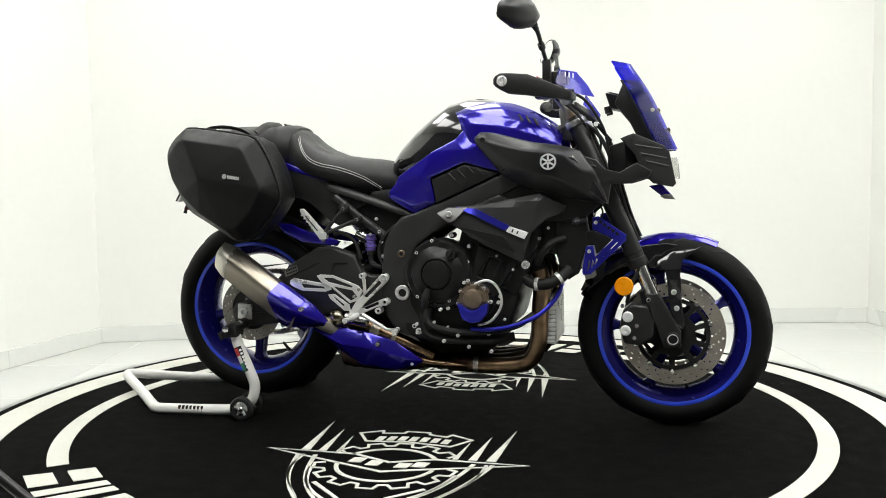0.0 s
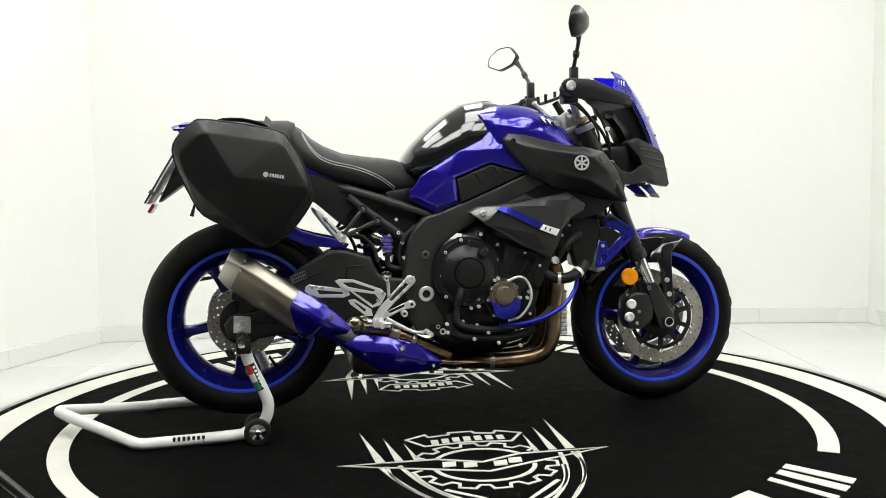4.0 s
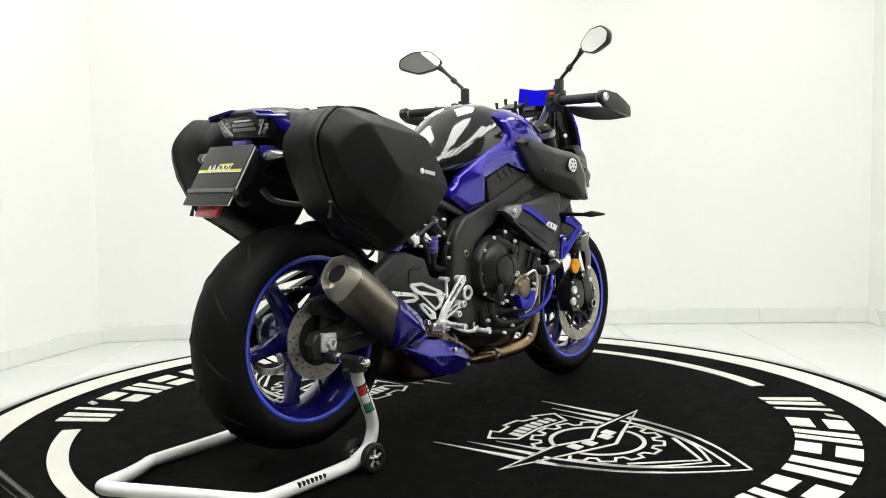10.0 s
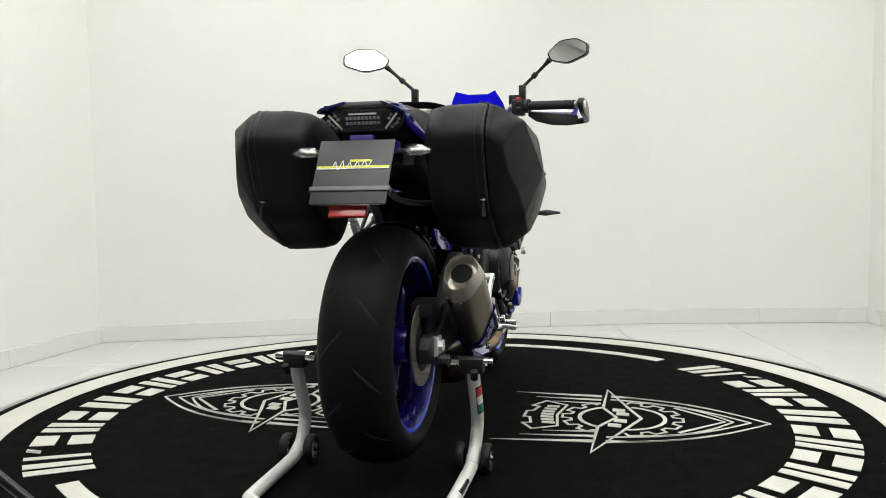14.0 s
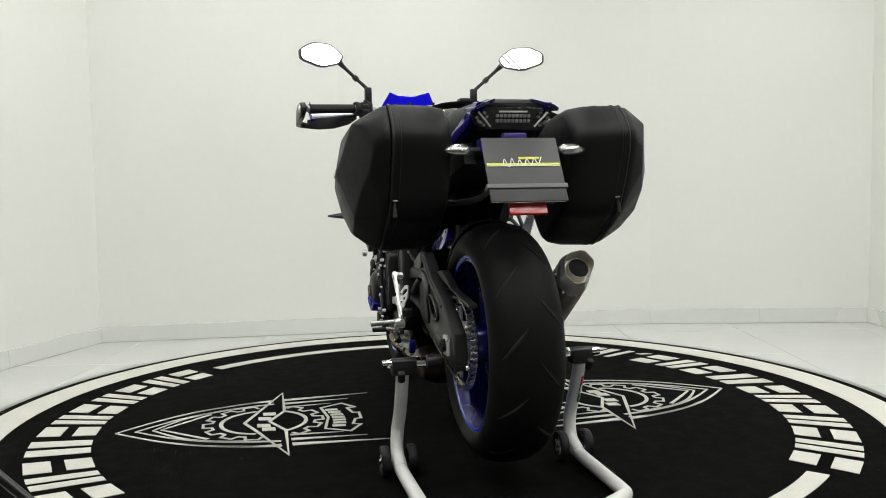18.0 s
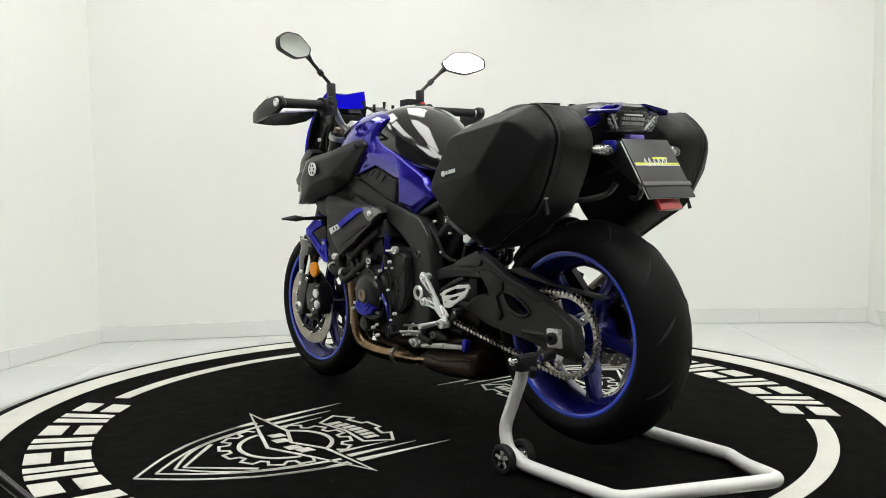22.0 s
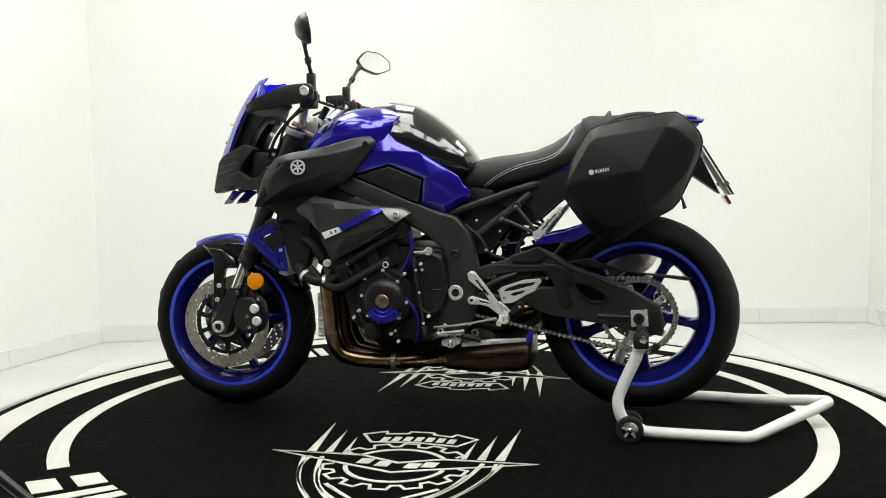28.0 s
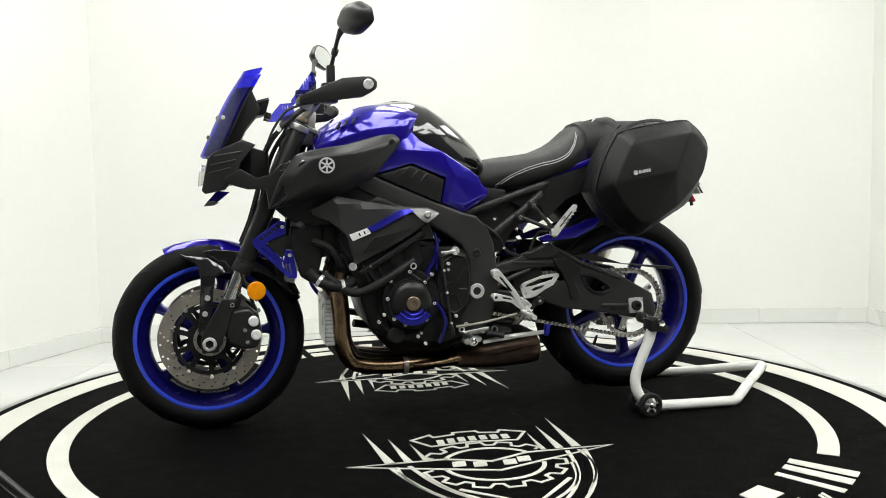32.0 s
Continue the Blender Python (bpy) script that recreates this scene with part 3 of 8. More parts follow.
def wheel(bike, name, c, R, w, rim_w, spokes, phase, tread):
    wh = new(name)
    wh.parent = bike
    wh["label"] = "dark blue cast wheel with a black road tyre"
    part("tyre", lathe(tyre_profile(R, w, 0.226), c, 176), RUBBER, wh, ang=60)
    part("rim", lathe(rim_profile(0.224, rim_w), c, 144), BLUE_DARK, wh, ang=40)
    for s in (-1, 1):
        part("rim_tape", lathe([(r, s * (rim_w / 2 + d)) for r, d in ((0.2345, -0.001), (0.2338, 0.0022), (0.2300, 0.0042), (0.2250, 0.0042), (0.2205, 0.0022), (0.2185, -0.0015))], c, 144),
             STRIPE, wh, "bright blue rim stripe")
    for k in range(spokes):
        a = phase + 2 * math.pi * k / spokes
        part("spoke", spoke(c, a, 0.045, 0.196, 0.018 if w < 0.15 else 0.020, 0.013 if w < 0.15 else 0.0155, rim_w * 0.26, rim_w * 0.13), BLUE_DARK, wh)
    part("hub", lathe([(0.020, -rim_w * 0.42), (0.048, -rim_w * 0.42), (0.056, -rim_w * 0.25), (0.056, rim_w * 0.25), (0.048, rim_w * 0.42), (0.020, rim_w * 0.42)], c, 40), BLUE_DARK, wh)
    # curved sipes as dark bars for the grooves' shade, two rows that mirror each other
    for k in range(tread):
        for s in (-1, 1):
            a0 = 2 * math.pi * (k + (0.5 if s > 0 else 0)) / tread
            line, wid = [], []
            for j in range(7):
                t = j / 6
                y = s * w * (0.07 + 0.33 * t)
                aa = a0 + 0.24 * t
                u = abs(y) / (w / 2)
                r = R - (R - 0.248) * (1 - math.sin(math.acos(min(0.999, u))) ** 0.95) - 0.0002 - 0.0012 * math.sin(math.pi * t)
                line.append((c[0] + r * math.cos(aa), c[1] + y, c[2] + r * math.sin(aa)))
                wid.append(0.0006 + 0.0044 * math.sin(math.pi * t))
            part("tread_groove", tube(line, wid, 5, 1), DARK, wh)
    part("tyre_valve", cyl((c[0] + 0.184 * math.cos(phase + 4.4), c[1], c[2] + 0.184 * math.sin(phase + 4.4)),
                           (c[0] + 0.150 * math.cos(phase + 4.4), c[1] - 0.012, c[2] + 0.150 * math.sin(phase + 4.4)), 0.006, 0.004, 10), INK, wh)
    return wh


def front_end(bike):
    wh = wheel(bike, "front_wheel", FRONT, 0.2985, 0.122, 0.098, 5, 0.55, 14)
    for s in (-1, 1):
        y = s * 0.074
        rotor = new("brake_disc")
        rotor.parent = wh
        part("disc_ring", drilled_ring(FRONT, y, 0.118, 0.158, 0.005), STEEL, rotor, "drilled steel brake ring")
        star = []
        for k in range(10):
            a = 36 * k + 17
            star += [polar(0.066, a - 9), polar(0.074, a - 5.5), polar(0.119, a - 4.5), polar(0.119, a + 4.5), polar(0.074, a + 5.5)]
        part("disc_carrier", plate([(FRONT.x + u, FRONT.z + v) for u, v in star], y - 0.003, y + 0.003, 0), INK, rotor, "black disc carrier")
        part("carrier_ring", lathe([(0.100, y - 0.004), (0.112, y - 0.004), (0.112, y + 0.004), (0.100, y + 0.004)], FRONT, 48), INK, rotor)
        for k in range(10):
            a = 2 * math.pi * k / 10 + 0.3
            bolt(rotor, FRONT.x + 0.117 * math.cos(a), y + s * 0.003, FRONT.z + 0.117 * math.sin(a), s, 0.0075, 0.005, CHROME, "disc_button")
        # fork leg, raked back
        ax = Vector((0.762, s * 0.112, 0.298))
        up = Vector((-0.398, 0, 0.917)).normalized()
        base = Vector((0.752, s * 0.112, 0.305))
        leg = new("fork_leg")
        leg.parent = bike
        part("fork_tube", cyl(base + up * 0.235, base + up * 0.72, 0.0275, n=32, w=0.003), SATIN, leg, "black anodised outer fork tube")
        part("fork_collar", join(cyl(base + up * 0.222, base + up * 0.252, 0.0305, n=32, w=0.003), cyl(base + up * 0.265, base + up * 0.272, 0.029, n=32)), INK, leg)
        part("fork_stanchion", cyl(base + up * 0.10, base + up * 0.24, 0.0215, n=32), CHROME, leg, "polished inner fork tube")
        part("fork_foot", hull([base + up * 0.135 + Vector((dx, dy, 0)) for dx in (-0.022, 0.022) for dy in (-0.023, 0.023)] +
                               [base + up * 0.05 + Vector((dx, dy, 0)) for dx in (-0.024, 0.024) for dy in (-0.023, 0.023)] +
                               [ax + Vector((dx, dy, dz)) for dx in (-0.026, 0.024) for dy in (-0.018, 0.020) for dz in (-0.034, 0.016)], 0.010, 3), SATIN, leg, "black cast fork foot")
        part("axle_nut", disc((ax.x, s * 0.132, ax.z - 0.006), s, [(0.0215, -0.01), (0.0215, 0.006), (0.0195, 0.009), (0.0150, 0.009), (0.0140, 0.001), (0.0005, 0.001)], 32),
             SATIN if s < 0 else ALU, leg, "black axle nut" if s < 0 else "bright axle nut")
        part("axle_ring", lathe([(0.0165, s * 0.140), (0.0165, s * 0.1425), (0.0135, s * 0.1425), (0.0135, s * 0.140)], (ax.x, 0, ax.z - 0.006), 28), ALU, leg)
        # Black plug paints the shade inside the socket.
        part("axle_socket", cyl((ax.x, s * 0.131, ax.z - 0.006), (ax.x, s * 0.1345, ax.z - 0.006), 0.0125, n=6), INK, leg)
        # caliper behind the leg
        cal = new("brake_caliper")
        cal.parent = bike
        part("caliper_body", plate([(0.612, 0.375), (0.640, 0.398), (0.690, 0.392), (0.712, 0.345), (0.706, 0.292), (0.664, 0.268), (0.618, 0.272), (0.602, 0.318)][::s],
                                   s * 0.062, s * 0.132, 0.012, 3), SATIN, cal, "black radial brake caliper")
        part("caliper_mount", plate([(0.66, 0.43), (0.70, 0.44), (0.725, 0.40), (0.735, 0.32), (0.70, 0.30), (0.68, 0.36)], s * 0.085, s * 0.108, 0.004), SATIN, cal)
        for x, z in ((0.628, 0.357), (0.621, 0.314)):
            part("caliper_cap", disc((x, s * 0.132, z), s, [(0.0165, -0.004), (0.0165, 0.004), (0.013, 0.007), (0.004, 0.0075), (0.0005, 0.006)], 28), SILVER, cal, "bright caliper piston cap")
        for x, z, r in ((0.655, 0.33, 0.007), (0.648, 0.292, 0.007), (0.69, 0.41, 0.008), (0.612, 0.39, 0.006)):
            bolt(cal, x, s * 0.131, z, s, r, 0.006, CHROME)
        part("sensor_ring", drilled_ring((0.762, 0, 0.298), s * 0.088, 0.040, 0.050, 0.003, 3, 60), INK if s < 0 else STEEL, rotor)
        # amber reflector on its bracket
        ref = new("side_reflector")
        ref.parent = bike
        part("reflector_lens", disc((0.617, s * 0.142, 0.452), s, [(0.0285, -0.006), (0.0285, 0.004), (0.026, 0.0065), (0.0005, 0.0075)], 36), AMBER, ref, "round amber reflector")
        part("reflector_stay", tube([(0.62, s * 0.132, 0.452), (0.655, s * 0.125, 0.48), (0.675, s * 0.115, 0.50)], 0.007, 8), PLASTIC, ref)
        # mudguard stay
        part("mudguard_stay", panel([(0.845, 0.570), (0.827, 0.563), (0.760, 0.556), (0.716, 0.528), (0.704, 0.503), (0.738, 0.498), (0.744, 0.470), (0.751, 0.393), (0.766, 0.334), (0.776, 0.318), (0.790, 0.317), (0.796, 0.330), (0.789, 0.394), (0.783, 0.489), (0.790, 0.530)],
                                    lambda x, z: 0.116 - 0.35 * max(0, z - 0.49) - 2.0 * (x - 0.765) ** 2, 0.014, s, 3, 0.006), GLOSS, bike, "gloss black front mudguard stay", ang=50)
        for x, z in ((0.764, 0.433), (0.773, 0.384)):
            bolt(bike, x, s * 0.114, z, s, 0.0085, 0.008)
        # hoses down to the caliper
        part("brake_hose", tube([(0.60, s * 0.05, 0.70), (0.64, s * 0.10, 0.62), (0.665, s * 0.125, 0.53), (0.640, s * 0.135, 0.455), (0.625, s * 0.125, 0.40)], 0.0055, 8), SOFT, bike)
    # axle and clamps
    part("front_axle", cyl((FRONT.x, -0.12, FRONT.z), (FRONT.x, 0.12, FRONT.z), 0.013), SATIN, bike)
    # mudguard: crown band over the tyre
    rings = []
    for k in range(15):
        a = radians(158 - 94 * k / 14)
        taper = 0.35 + 0.65 * math.sin(math.pi * min(1, (k + 1.2) / 10.5)) if k > 8 else 0.72 + 0.28 * k / 8
        r = 0.312 if k < 13 else 0.315
        ring = []
        for j in range(13):
            b = -1 + 2 * j / 12
            y = 0.082 * b * taper
            drop = 0.052 * abs(b) ** 2.2 * taper
            ring.append((FRONT.x + (r - drop) * math.cos(a), y, FRONT.z + (r - drop) * math.sin(a)))
        back = [(p[0] - 0.004 * math.cos(a), p[1] * 0.96, p[2] - 0.004 * math.sin(a)) for p in ring[::-1]]
        rings.append(ring + back)
    part("front_mudguard", loft(rings[4:]), BLUE, bike, "glossy blue front mudguard", ang=50)
    part("mudguard_tail", loft([[(p[0] * 1.0, p[1], p[2] - 0.004) for p in r] for r in rings[:6]]), GLOSS, bike, "black rear half of the front mudguard", ang=50)
    for s in (-1, 1):
        part("mudguard_side", panel([(0.478, 0.428), (0.504, 0.484), (0.564, 0.537), (0.620, 0.560), (0.682, 0.574), (0.740, 0.580), (0.775, 0.574), (0.740, 0.535), (0.704, 0.503), (0.660, 0.508), (0.610, 0.505), (0.560, 0.478), (0.502, 0.428)],
                                    lambda x, z: 0.083 - 0.5 * max(0, math.hypot(x - FRONT.x, z - FRONT.z) - 0.285), 0.006, s, 2, 0.002), GLOSS, bike, "gloss black side of the front mudguard", ang=50)
    up = Vector((-0.398, 0, 0.917)).normalized()
    for d, name, lab in ((0.50, "lower_triple_clamp", "silver lower fork clamp"), (0.705, "upper_triple_clamp", "silver upper fork clamp")):
        pieces = []
        for s in (-1, 1):
            p = Vector((0.752, s * 0.112, 0.305)) + up * d
            pieces.append(cyl(p - up * 0.010, p + up * 0.010, 0.034, n=32, w=0.003))
        p = Vector((0.722, 0, 0.305)) + up * d
        pieces.append(box(p, (0.07, 0.20, 0.014), Matrix.Rotation(-0.41, 4, "Y"), 0.005))
        part(name, join(*pieces), CAST, bike, lab)
    for s in (-1, 1):
        p = Vector((0.752, s * 0.112, 0.305)) + up * 0.725
        part("fork_cap", cyl(p, p + up * 0.016, 0.022, 0.018, 12, 0.002), BRONZE, bike, "bronze anodised fork cap")
    part("steering_head", cyl((0.545, 0, 0.74), (0.47, 0, 0.92), 0.036), FRAME, bike)


def cockpit(bike):
    # handlebar, one bent silver tube
    half = [(0.452, 0.0, 0.985), (0.452, 0.075, 0.985), (0.440, 0.115, 1.000), (0.405, 0.165, 1.045), (0.380, 0.205, 1.058), (0.310, 0.425, 1.050)]
    bar = [(x, -y, z) for x, y, z in half[:0:-1]] + half
    part("handlebar", tube(bar, 0.0125, 14, 6), CAST, bike, "bent silver handlebar")
    for s in (-1, 1):
        part("bar_riser", hull([(x, s * 0.056 + dy, z) for dy in (-0.021, 0.021) for x, z in ((0.412, 1.004), (0.440, 1.014), (0.474, 0.998), (0.480, 0.938), (0.466, 0.902), (0.426, 0.902), (0.424, 0.945))], 0.008), CAST, bike, "cast silver bar riser")
        for dx in (-0.014, 0.014):
            bolt(bike, 0.452 + dx, s * 0.074, 0.990, s, 0.006, 0.006, SILVER)
        part("grip", tube([(0.366, s * 0.25, 1.056), (0.338, s * 0.335, 1.053), (0.312, s * 0.418, 1.050)], 0.0165, 16, 4), SOFT, bike, "black rubber grip")
        part("grip_flange", cyl((0.371, s * 0.232, 1.0565), (0.367, s * 0.246, 1.056), 0.026, n=20, w=0.002), SOFT, bike)
        part("switch_block", hull([(0.385 + dx, s * (0.205 + dy), 1.055 + dz) for dx in (-0.026, 0.024) for dy in (-0.026, 0.022) for dz in (-0.034, 0.026)], 0.008), PLASTIC, bike, "black switch block")
        for k, (dx, dz) in enumerate(((-0.027, 0.012), (-0.028, -0.008), (-0.020, 0.028))):
            part("switch", box((0.385 + dx, s * 0.205, 1.055 + dz), (0.010, 0.018, 0.010), w=0.003), RED if (s < 0 and k == 2) else SATIN, bike, "red stop switch" if (s < 0 and k == 2) else "")
        part("bar_end", disc((0.304, s * 0.444, 1.050), s, [(0.023, -0.012), (0.020, 0.004), (0.017, 0.006), (0.0005, 0.006)], 28), SATIN, bike)
        part("bar_end_bolt", disc((0.304, s * 0.450, 1.050), s, [(0.0145, -0.004), (0.0145, 0.004), (0.012, 0.0065), (0.006, 0.0065), (0.0052, 0.004), (0.0005, 0.004)], 28), ALU, bike, "bright bar end bolt")
        # hand guard: a deep strap from the bar end round the front of the lever
        line = [(0.281, 0.437, 1.050), (0.286, 0.439, 1.050), (0.298, 0.441, 1.049), (0.320, 0.444, 1.043), (0.375, 0.448, 1.038), (0.420, 0.450, 1.024), (0.460, 0.449, 1.013), (0.485, 0.438, 1.006), (0.494, 0.412, 1.002)]
        tall = [0.008, 0.016, 0.023, 0.0285, 0.0300, 0.0250, 0.0180, 0.0135, 0.011]
        rings = []
        pts = [(Vector(p), h) for p, h in zip(line, tall)]
        for i, (p, h) in enumerate(pts):
            d = (pts[min(i + 1, len(pts) - 1)][0] - pts[max(i - 1, 0)][0])
            o = Vector((d.y, -d.x, 0)).normalized() * 0.009
            q = Vector((p.x, s * p.y, p.z))
            o = Vector((o.x, s * o.y, 0))
            lean = -0.002 if i > 3 else 0
            rings.append([q + o + Vector((0, 0, h + lean)), q + o * 1.5 + Vector((0, 0, 0.2 * h)), q + o + Vector((0, 0, -h)), q - o + Vector((0, 0, -h * 0.9)), q - o * 1.1, q - o + Vector((0, 0, h + lean))])
        part("hand_guard", bev(loft(rings), 0.004, 2, 35), SATIN, bike, "black hand guard", ang=40)
        # inner blade of the guard, across the front of the lever
        blade = []
        for x, y, z, h in ((0.492, 0.412, 1.002, 0.011), (0.478, 0.372, 1.001, 0.014), (0.458, 0.318, 1.004, 0.015), (0.444, 0.262, 1.016, 0.013), (0.432, 0.232, 1.032, 0.009)):
            blade.append([(x + 0.005, s * (y + 0.002), z + 2.1 * h), (x + 0.009, s * (y + 0.003), z), (x + 0.004, s * y, z - h), (x - 0.004, s * y, z - h), (x - 0.001, s * y, z), (x - 0.003, s * y, z + 2.1 * h)])
        part("guard_blade", bev(loft(blade), 0.003, 2, 35), SATIN, bike, "black inner blade of the hand guard", ang=40)
        part("lever", tube([(0.415, s * 0.215, 1.048), (0.428, s * 0.26, 1.043), (0.412, s * 0.33, 1.036), (0.385, s * 0.405, 1.030)], [0.009, 0.0085, 0.009, 0.0105], 10, 5, flat=0.6), ALU, bike, "silver control lever")
        part("lever_perch", cyl((0.392, s * 0.185, 1.056), (0.420, s * 0.222, 1.05), 0.016, 0.011, 14, 0.003), SATIN, bike)
        # mirror
        mir = new("rear_view_mirror")
        mir.parent = bike
        mir.location = (-0.018, -0.006, 0) if s > 0 else (0.0, -0.016, 0)
        part("mirror_clamp", box((0.396, s * 0.200, 1.105), (0.026, 0.026, 0.062), w=0.006), SATIN, mir)
        stem = [(0.396, s * 0.198, 1.122), (0.393, s * 0.212, 1.138), (0.388, s * 0.246, 1.168), (0.382, s * 0.284, 1.202), (0.374, s * 0.306, 1.222)]
        part("mirror_stem", tube(stem, [0.010, 0.0065, 0.006, 0.0065, 0.011], 12, 5), SATIN, mir)
        part("stem_joint", cyl((0.389, s * 0.240, 1.162), (0.386, s * 0.254, 1.175), 0.0105, n=14, w=0.002), SATIN, mir)
        hexagon = [(-0.088, -0.016), (-0.062, -0.042), (0.012, -0.046), (0.086, -0.008), (0.078, 0.028), (0.024, 0.045), (-0.046, 0.032)]
        shape = []
        for k, (u, v) in enumerate(hexagon):
            (pu, pv), (nu, nv) = hexagon[k - 1], hexagon[(k + 1) % 7]
            shape += [(u + (pu - u) * 0.22, v + (pv - v) * 0.22), (u + (pu + nu - 2 * u) * 0.06, v + (pv + nv - 2 * v) * 0.06), (u + (nu - u) * 0.22, v + (nv - v) * 0.22)]
        shape = [(s * u, v) for u, v in shape]
        place = Matrix.Translation((0.340, s * 0.376, 1.246)) @ pose(0, 0, 0, 0, 10.5, s * (23 if s > 0 else 29)) @ pose(0, 0, 0, s * -10, 0, 0)
        rim0 = [Vector((0, u, v)) for u, v in shape]
        rings = [[(0.000, p.y, p.z) for p in rim0], [(-0.004, p.y * 1.03, p.z * 1.05) for p in rim0], [(0.008, p.y * 1.03, p.z * 1.05) for p in rim0],
                 [(0.022, p.y * 0.85, p.z * 0.82) for p in rim0], [(0.034, p.y * 0.5, p.z * 0.45) for p in rim0]]
        body = loft(rings)
        body.transform(place)
        part("mirror_shell", body, SATIN, mir, "black mirror shell", ang=50)
        glass = loft([[(-0.0045, p.y * 0.96, p.z * 0.95) for p in rim0], [(-0.001, p.y * 0.96, p.z * 0.95) for p in rim0]])
        glass.transform(place)
        part("mirror_glass", glass, MIRROR, mir, "clear mirror glass")
    # brake and clutch reservoirs, instrument
    part("fluid_reservoir", hull([(0.428 + dx, -0.185 + dy, 1.084 + dz) for dx in (-0.03, 0.03) for dy in (-0.022, 0.022) for dz in (-0.022, 0.018)], 0.006), PLASTIC, bike, "black fluid reservoir")
    dash = new("instrument_panel")
    dash.parent = bike
    part("dash_body", hull([(0.605, y, 1.035) for y in (-0.070, 0.070)] + [(0.555, y, 1.048) for y in (-0.066, 0.066)] + [(0.615, y, 0.990) for y in (-0.055, 0.055)] + [(0.570, y, 1.000) for y in (-0.055, 0.055)], 0.008), PLASTIC, dash)
    part("dash_glass", hull([(0.599, y, 1.041) for y in (-0.058, 0.058)] + [(0.558, y, 1.052) for y in (-0.054, 0.054)] + [(0.599, y, 1.037) for y in (-0.058, 0.058)], 0), GLOSS, dash)
    for s in (-1, 1):
        part("dash_knob", cyl((0.565, s * 0.040, 0.985), (0.560, s * 0.040, 1.005), 0.010, n=10), PLASTIC, dash)
    holder = new("phone_holder")
    holder.parent = bike
    holder["label"] = "black four-pronged phone holder on the handlebar"
    part("holder_plate", join(box((0.385, -0.015, 1.050), (0.058, 0.070, 0.010), Matrix.Rotation(-0.35, 4, "Y"), 0.004), cyl((0.40, -0.015, 1.045), (0.425, -0.015, 1.005), 0.012, n=14, w=0.003), cyl((0.452, -0.032, 0.985), (0.452, 0.002, 0.985), 0.019, n=18, w=0.003)), PLASTIC, holder)
    for dx, dy in ((-0.026, -0.040), (-0.026, 0.040), (0.026, -0.044), (0.026, 0.044)):
        base = Vector((0.385 + dx, -0.015 + dy * 0.7, 1.050 + 0.35 * dx))
        part("prong", tube([base, base + Vector((dx * 0.15, dy * 0.3, 0.004)), base + Vector((dx * 0.2, dy * 0.36, 0.026))], [0.0055, 0.005, 0.006], 8, 3), SOFT, holder)
    # blue wind deflectors on the hand guards, with three short slots; white strips paint the light through them
    for s in (-1, 1):
        wing = new("wind_deflector")
        wing.parent = bike
        corners = [Vector((0.458, s * 0.405, 1.080)), Vector((0.450, s * 0.416, 1.044)), Vector((0.507, s * 0.402, 1.012)), Vector((0.548, s * 0.362, 1.006)), Vector((0.528, s * 0.366, 1.040)), Vector((0.500, s * 0.384, 1.074))]
        if s > 0:
            corners = [Vector(p) for p in ((0.456, 0.405, 1.088), (0.447, 0.412, 1.056), (0.487, 0.398, 1.018), (0.508, 0.360, 0.999), (0.511, 0.362, 1.012), (0.480, 0.384, 1.056))]
        back = Vector((0.004, s * -0.002, 0))
        part("deflector_sheet", loft([corners, [p - back for p in corners]]), PALE_SCREEN, wing, "translucent pale blue deflector sheet")
        for k in range(3):
            p = corners[0].lerp(corners[5], 0.25 + 0.24 * k) + Vector((0.003, s * 0.001, -0.012))
            part("slot", box(p, (0.003, 0.003, 0.014), None, 0.001), PAPER, wing)
    # screen: lower smoked part and translucent blue top
    def sheet(v0, v1, n=10):
        rings = []
        for k in range(n + 1):
            t = v0 + (v1 - v0) * k / n
            p = curve_points([(0.775, 0, 0.870), (0.744, 0, 0.936), (0.694, 0, 1.040), (0.634, 0, 1.136)], 12)[round(t * 36)]
            half = 0.108 + 0.018 * math.sin(math.pi * min(1, t * 1.1)) - 0.006 * max(0, t - 0.5) / 0.5 - 0.022 * max(0, t - 0.86) / 0.14
            ring = []
            for j in range(13):
                b = -1 + 2 * j / 12
                peak = 0.020 * (max(0, t - 0.72) / 0.28) * (abs(b) - 0.5)
                ring.append((p.x - 0.006 * b * b - 0.046 * max(0, abs(b) - 0.52) / 0.48 - 0.3 * peak, half * b, p.z + peak - 0.004 * abs(b)))
            rings.append(ring + [(q[0] - 0.004, q[1] * 0.985, q[2] - 0.002) for q in ring[::-1]])
        return loft(rings)
    part("windscreen", sheet(0.0, 1.0, 18), SCREEN, bike, "translucent blue windscreen", ang=60)
    for s in (-1, 1):
        for x, z in ((0.712, 0.985), (0.742, 0.925)):
            part("screen_screw", cyl((x - 0.004, s * 0.050, z - 0.002), (x + 0.009, s * 0.050, z + 0.005), 0.007, 0.0055, 12, 0.001), INK, bike)
    inner = sheet(0.0, 0.80, 14)
    inner.transform(Matrix.Translation((-0.009, 0, 0.000)) @ Matrix.Diagonal((1, 0.985, 1, 1)))
    part("screen_backing", inner, INK, bike, "black backing of the screen", ang=60)
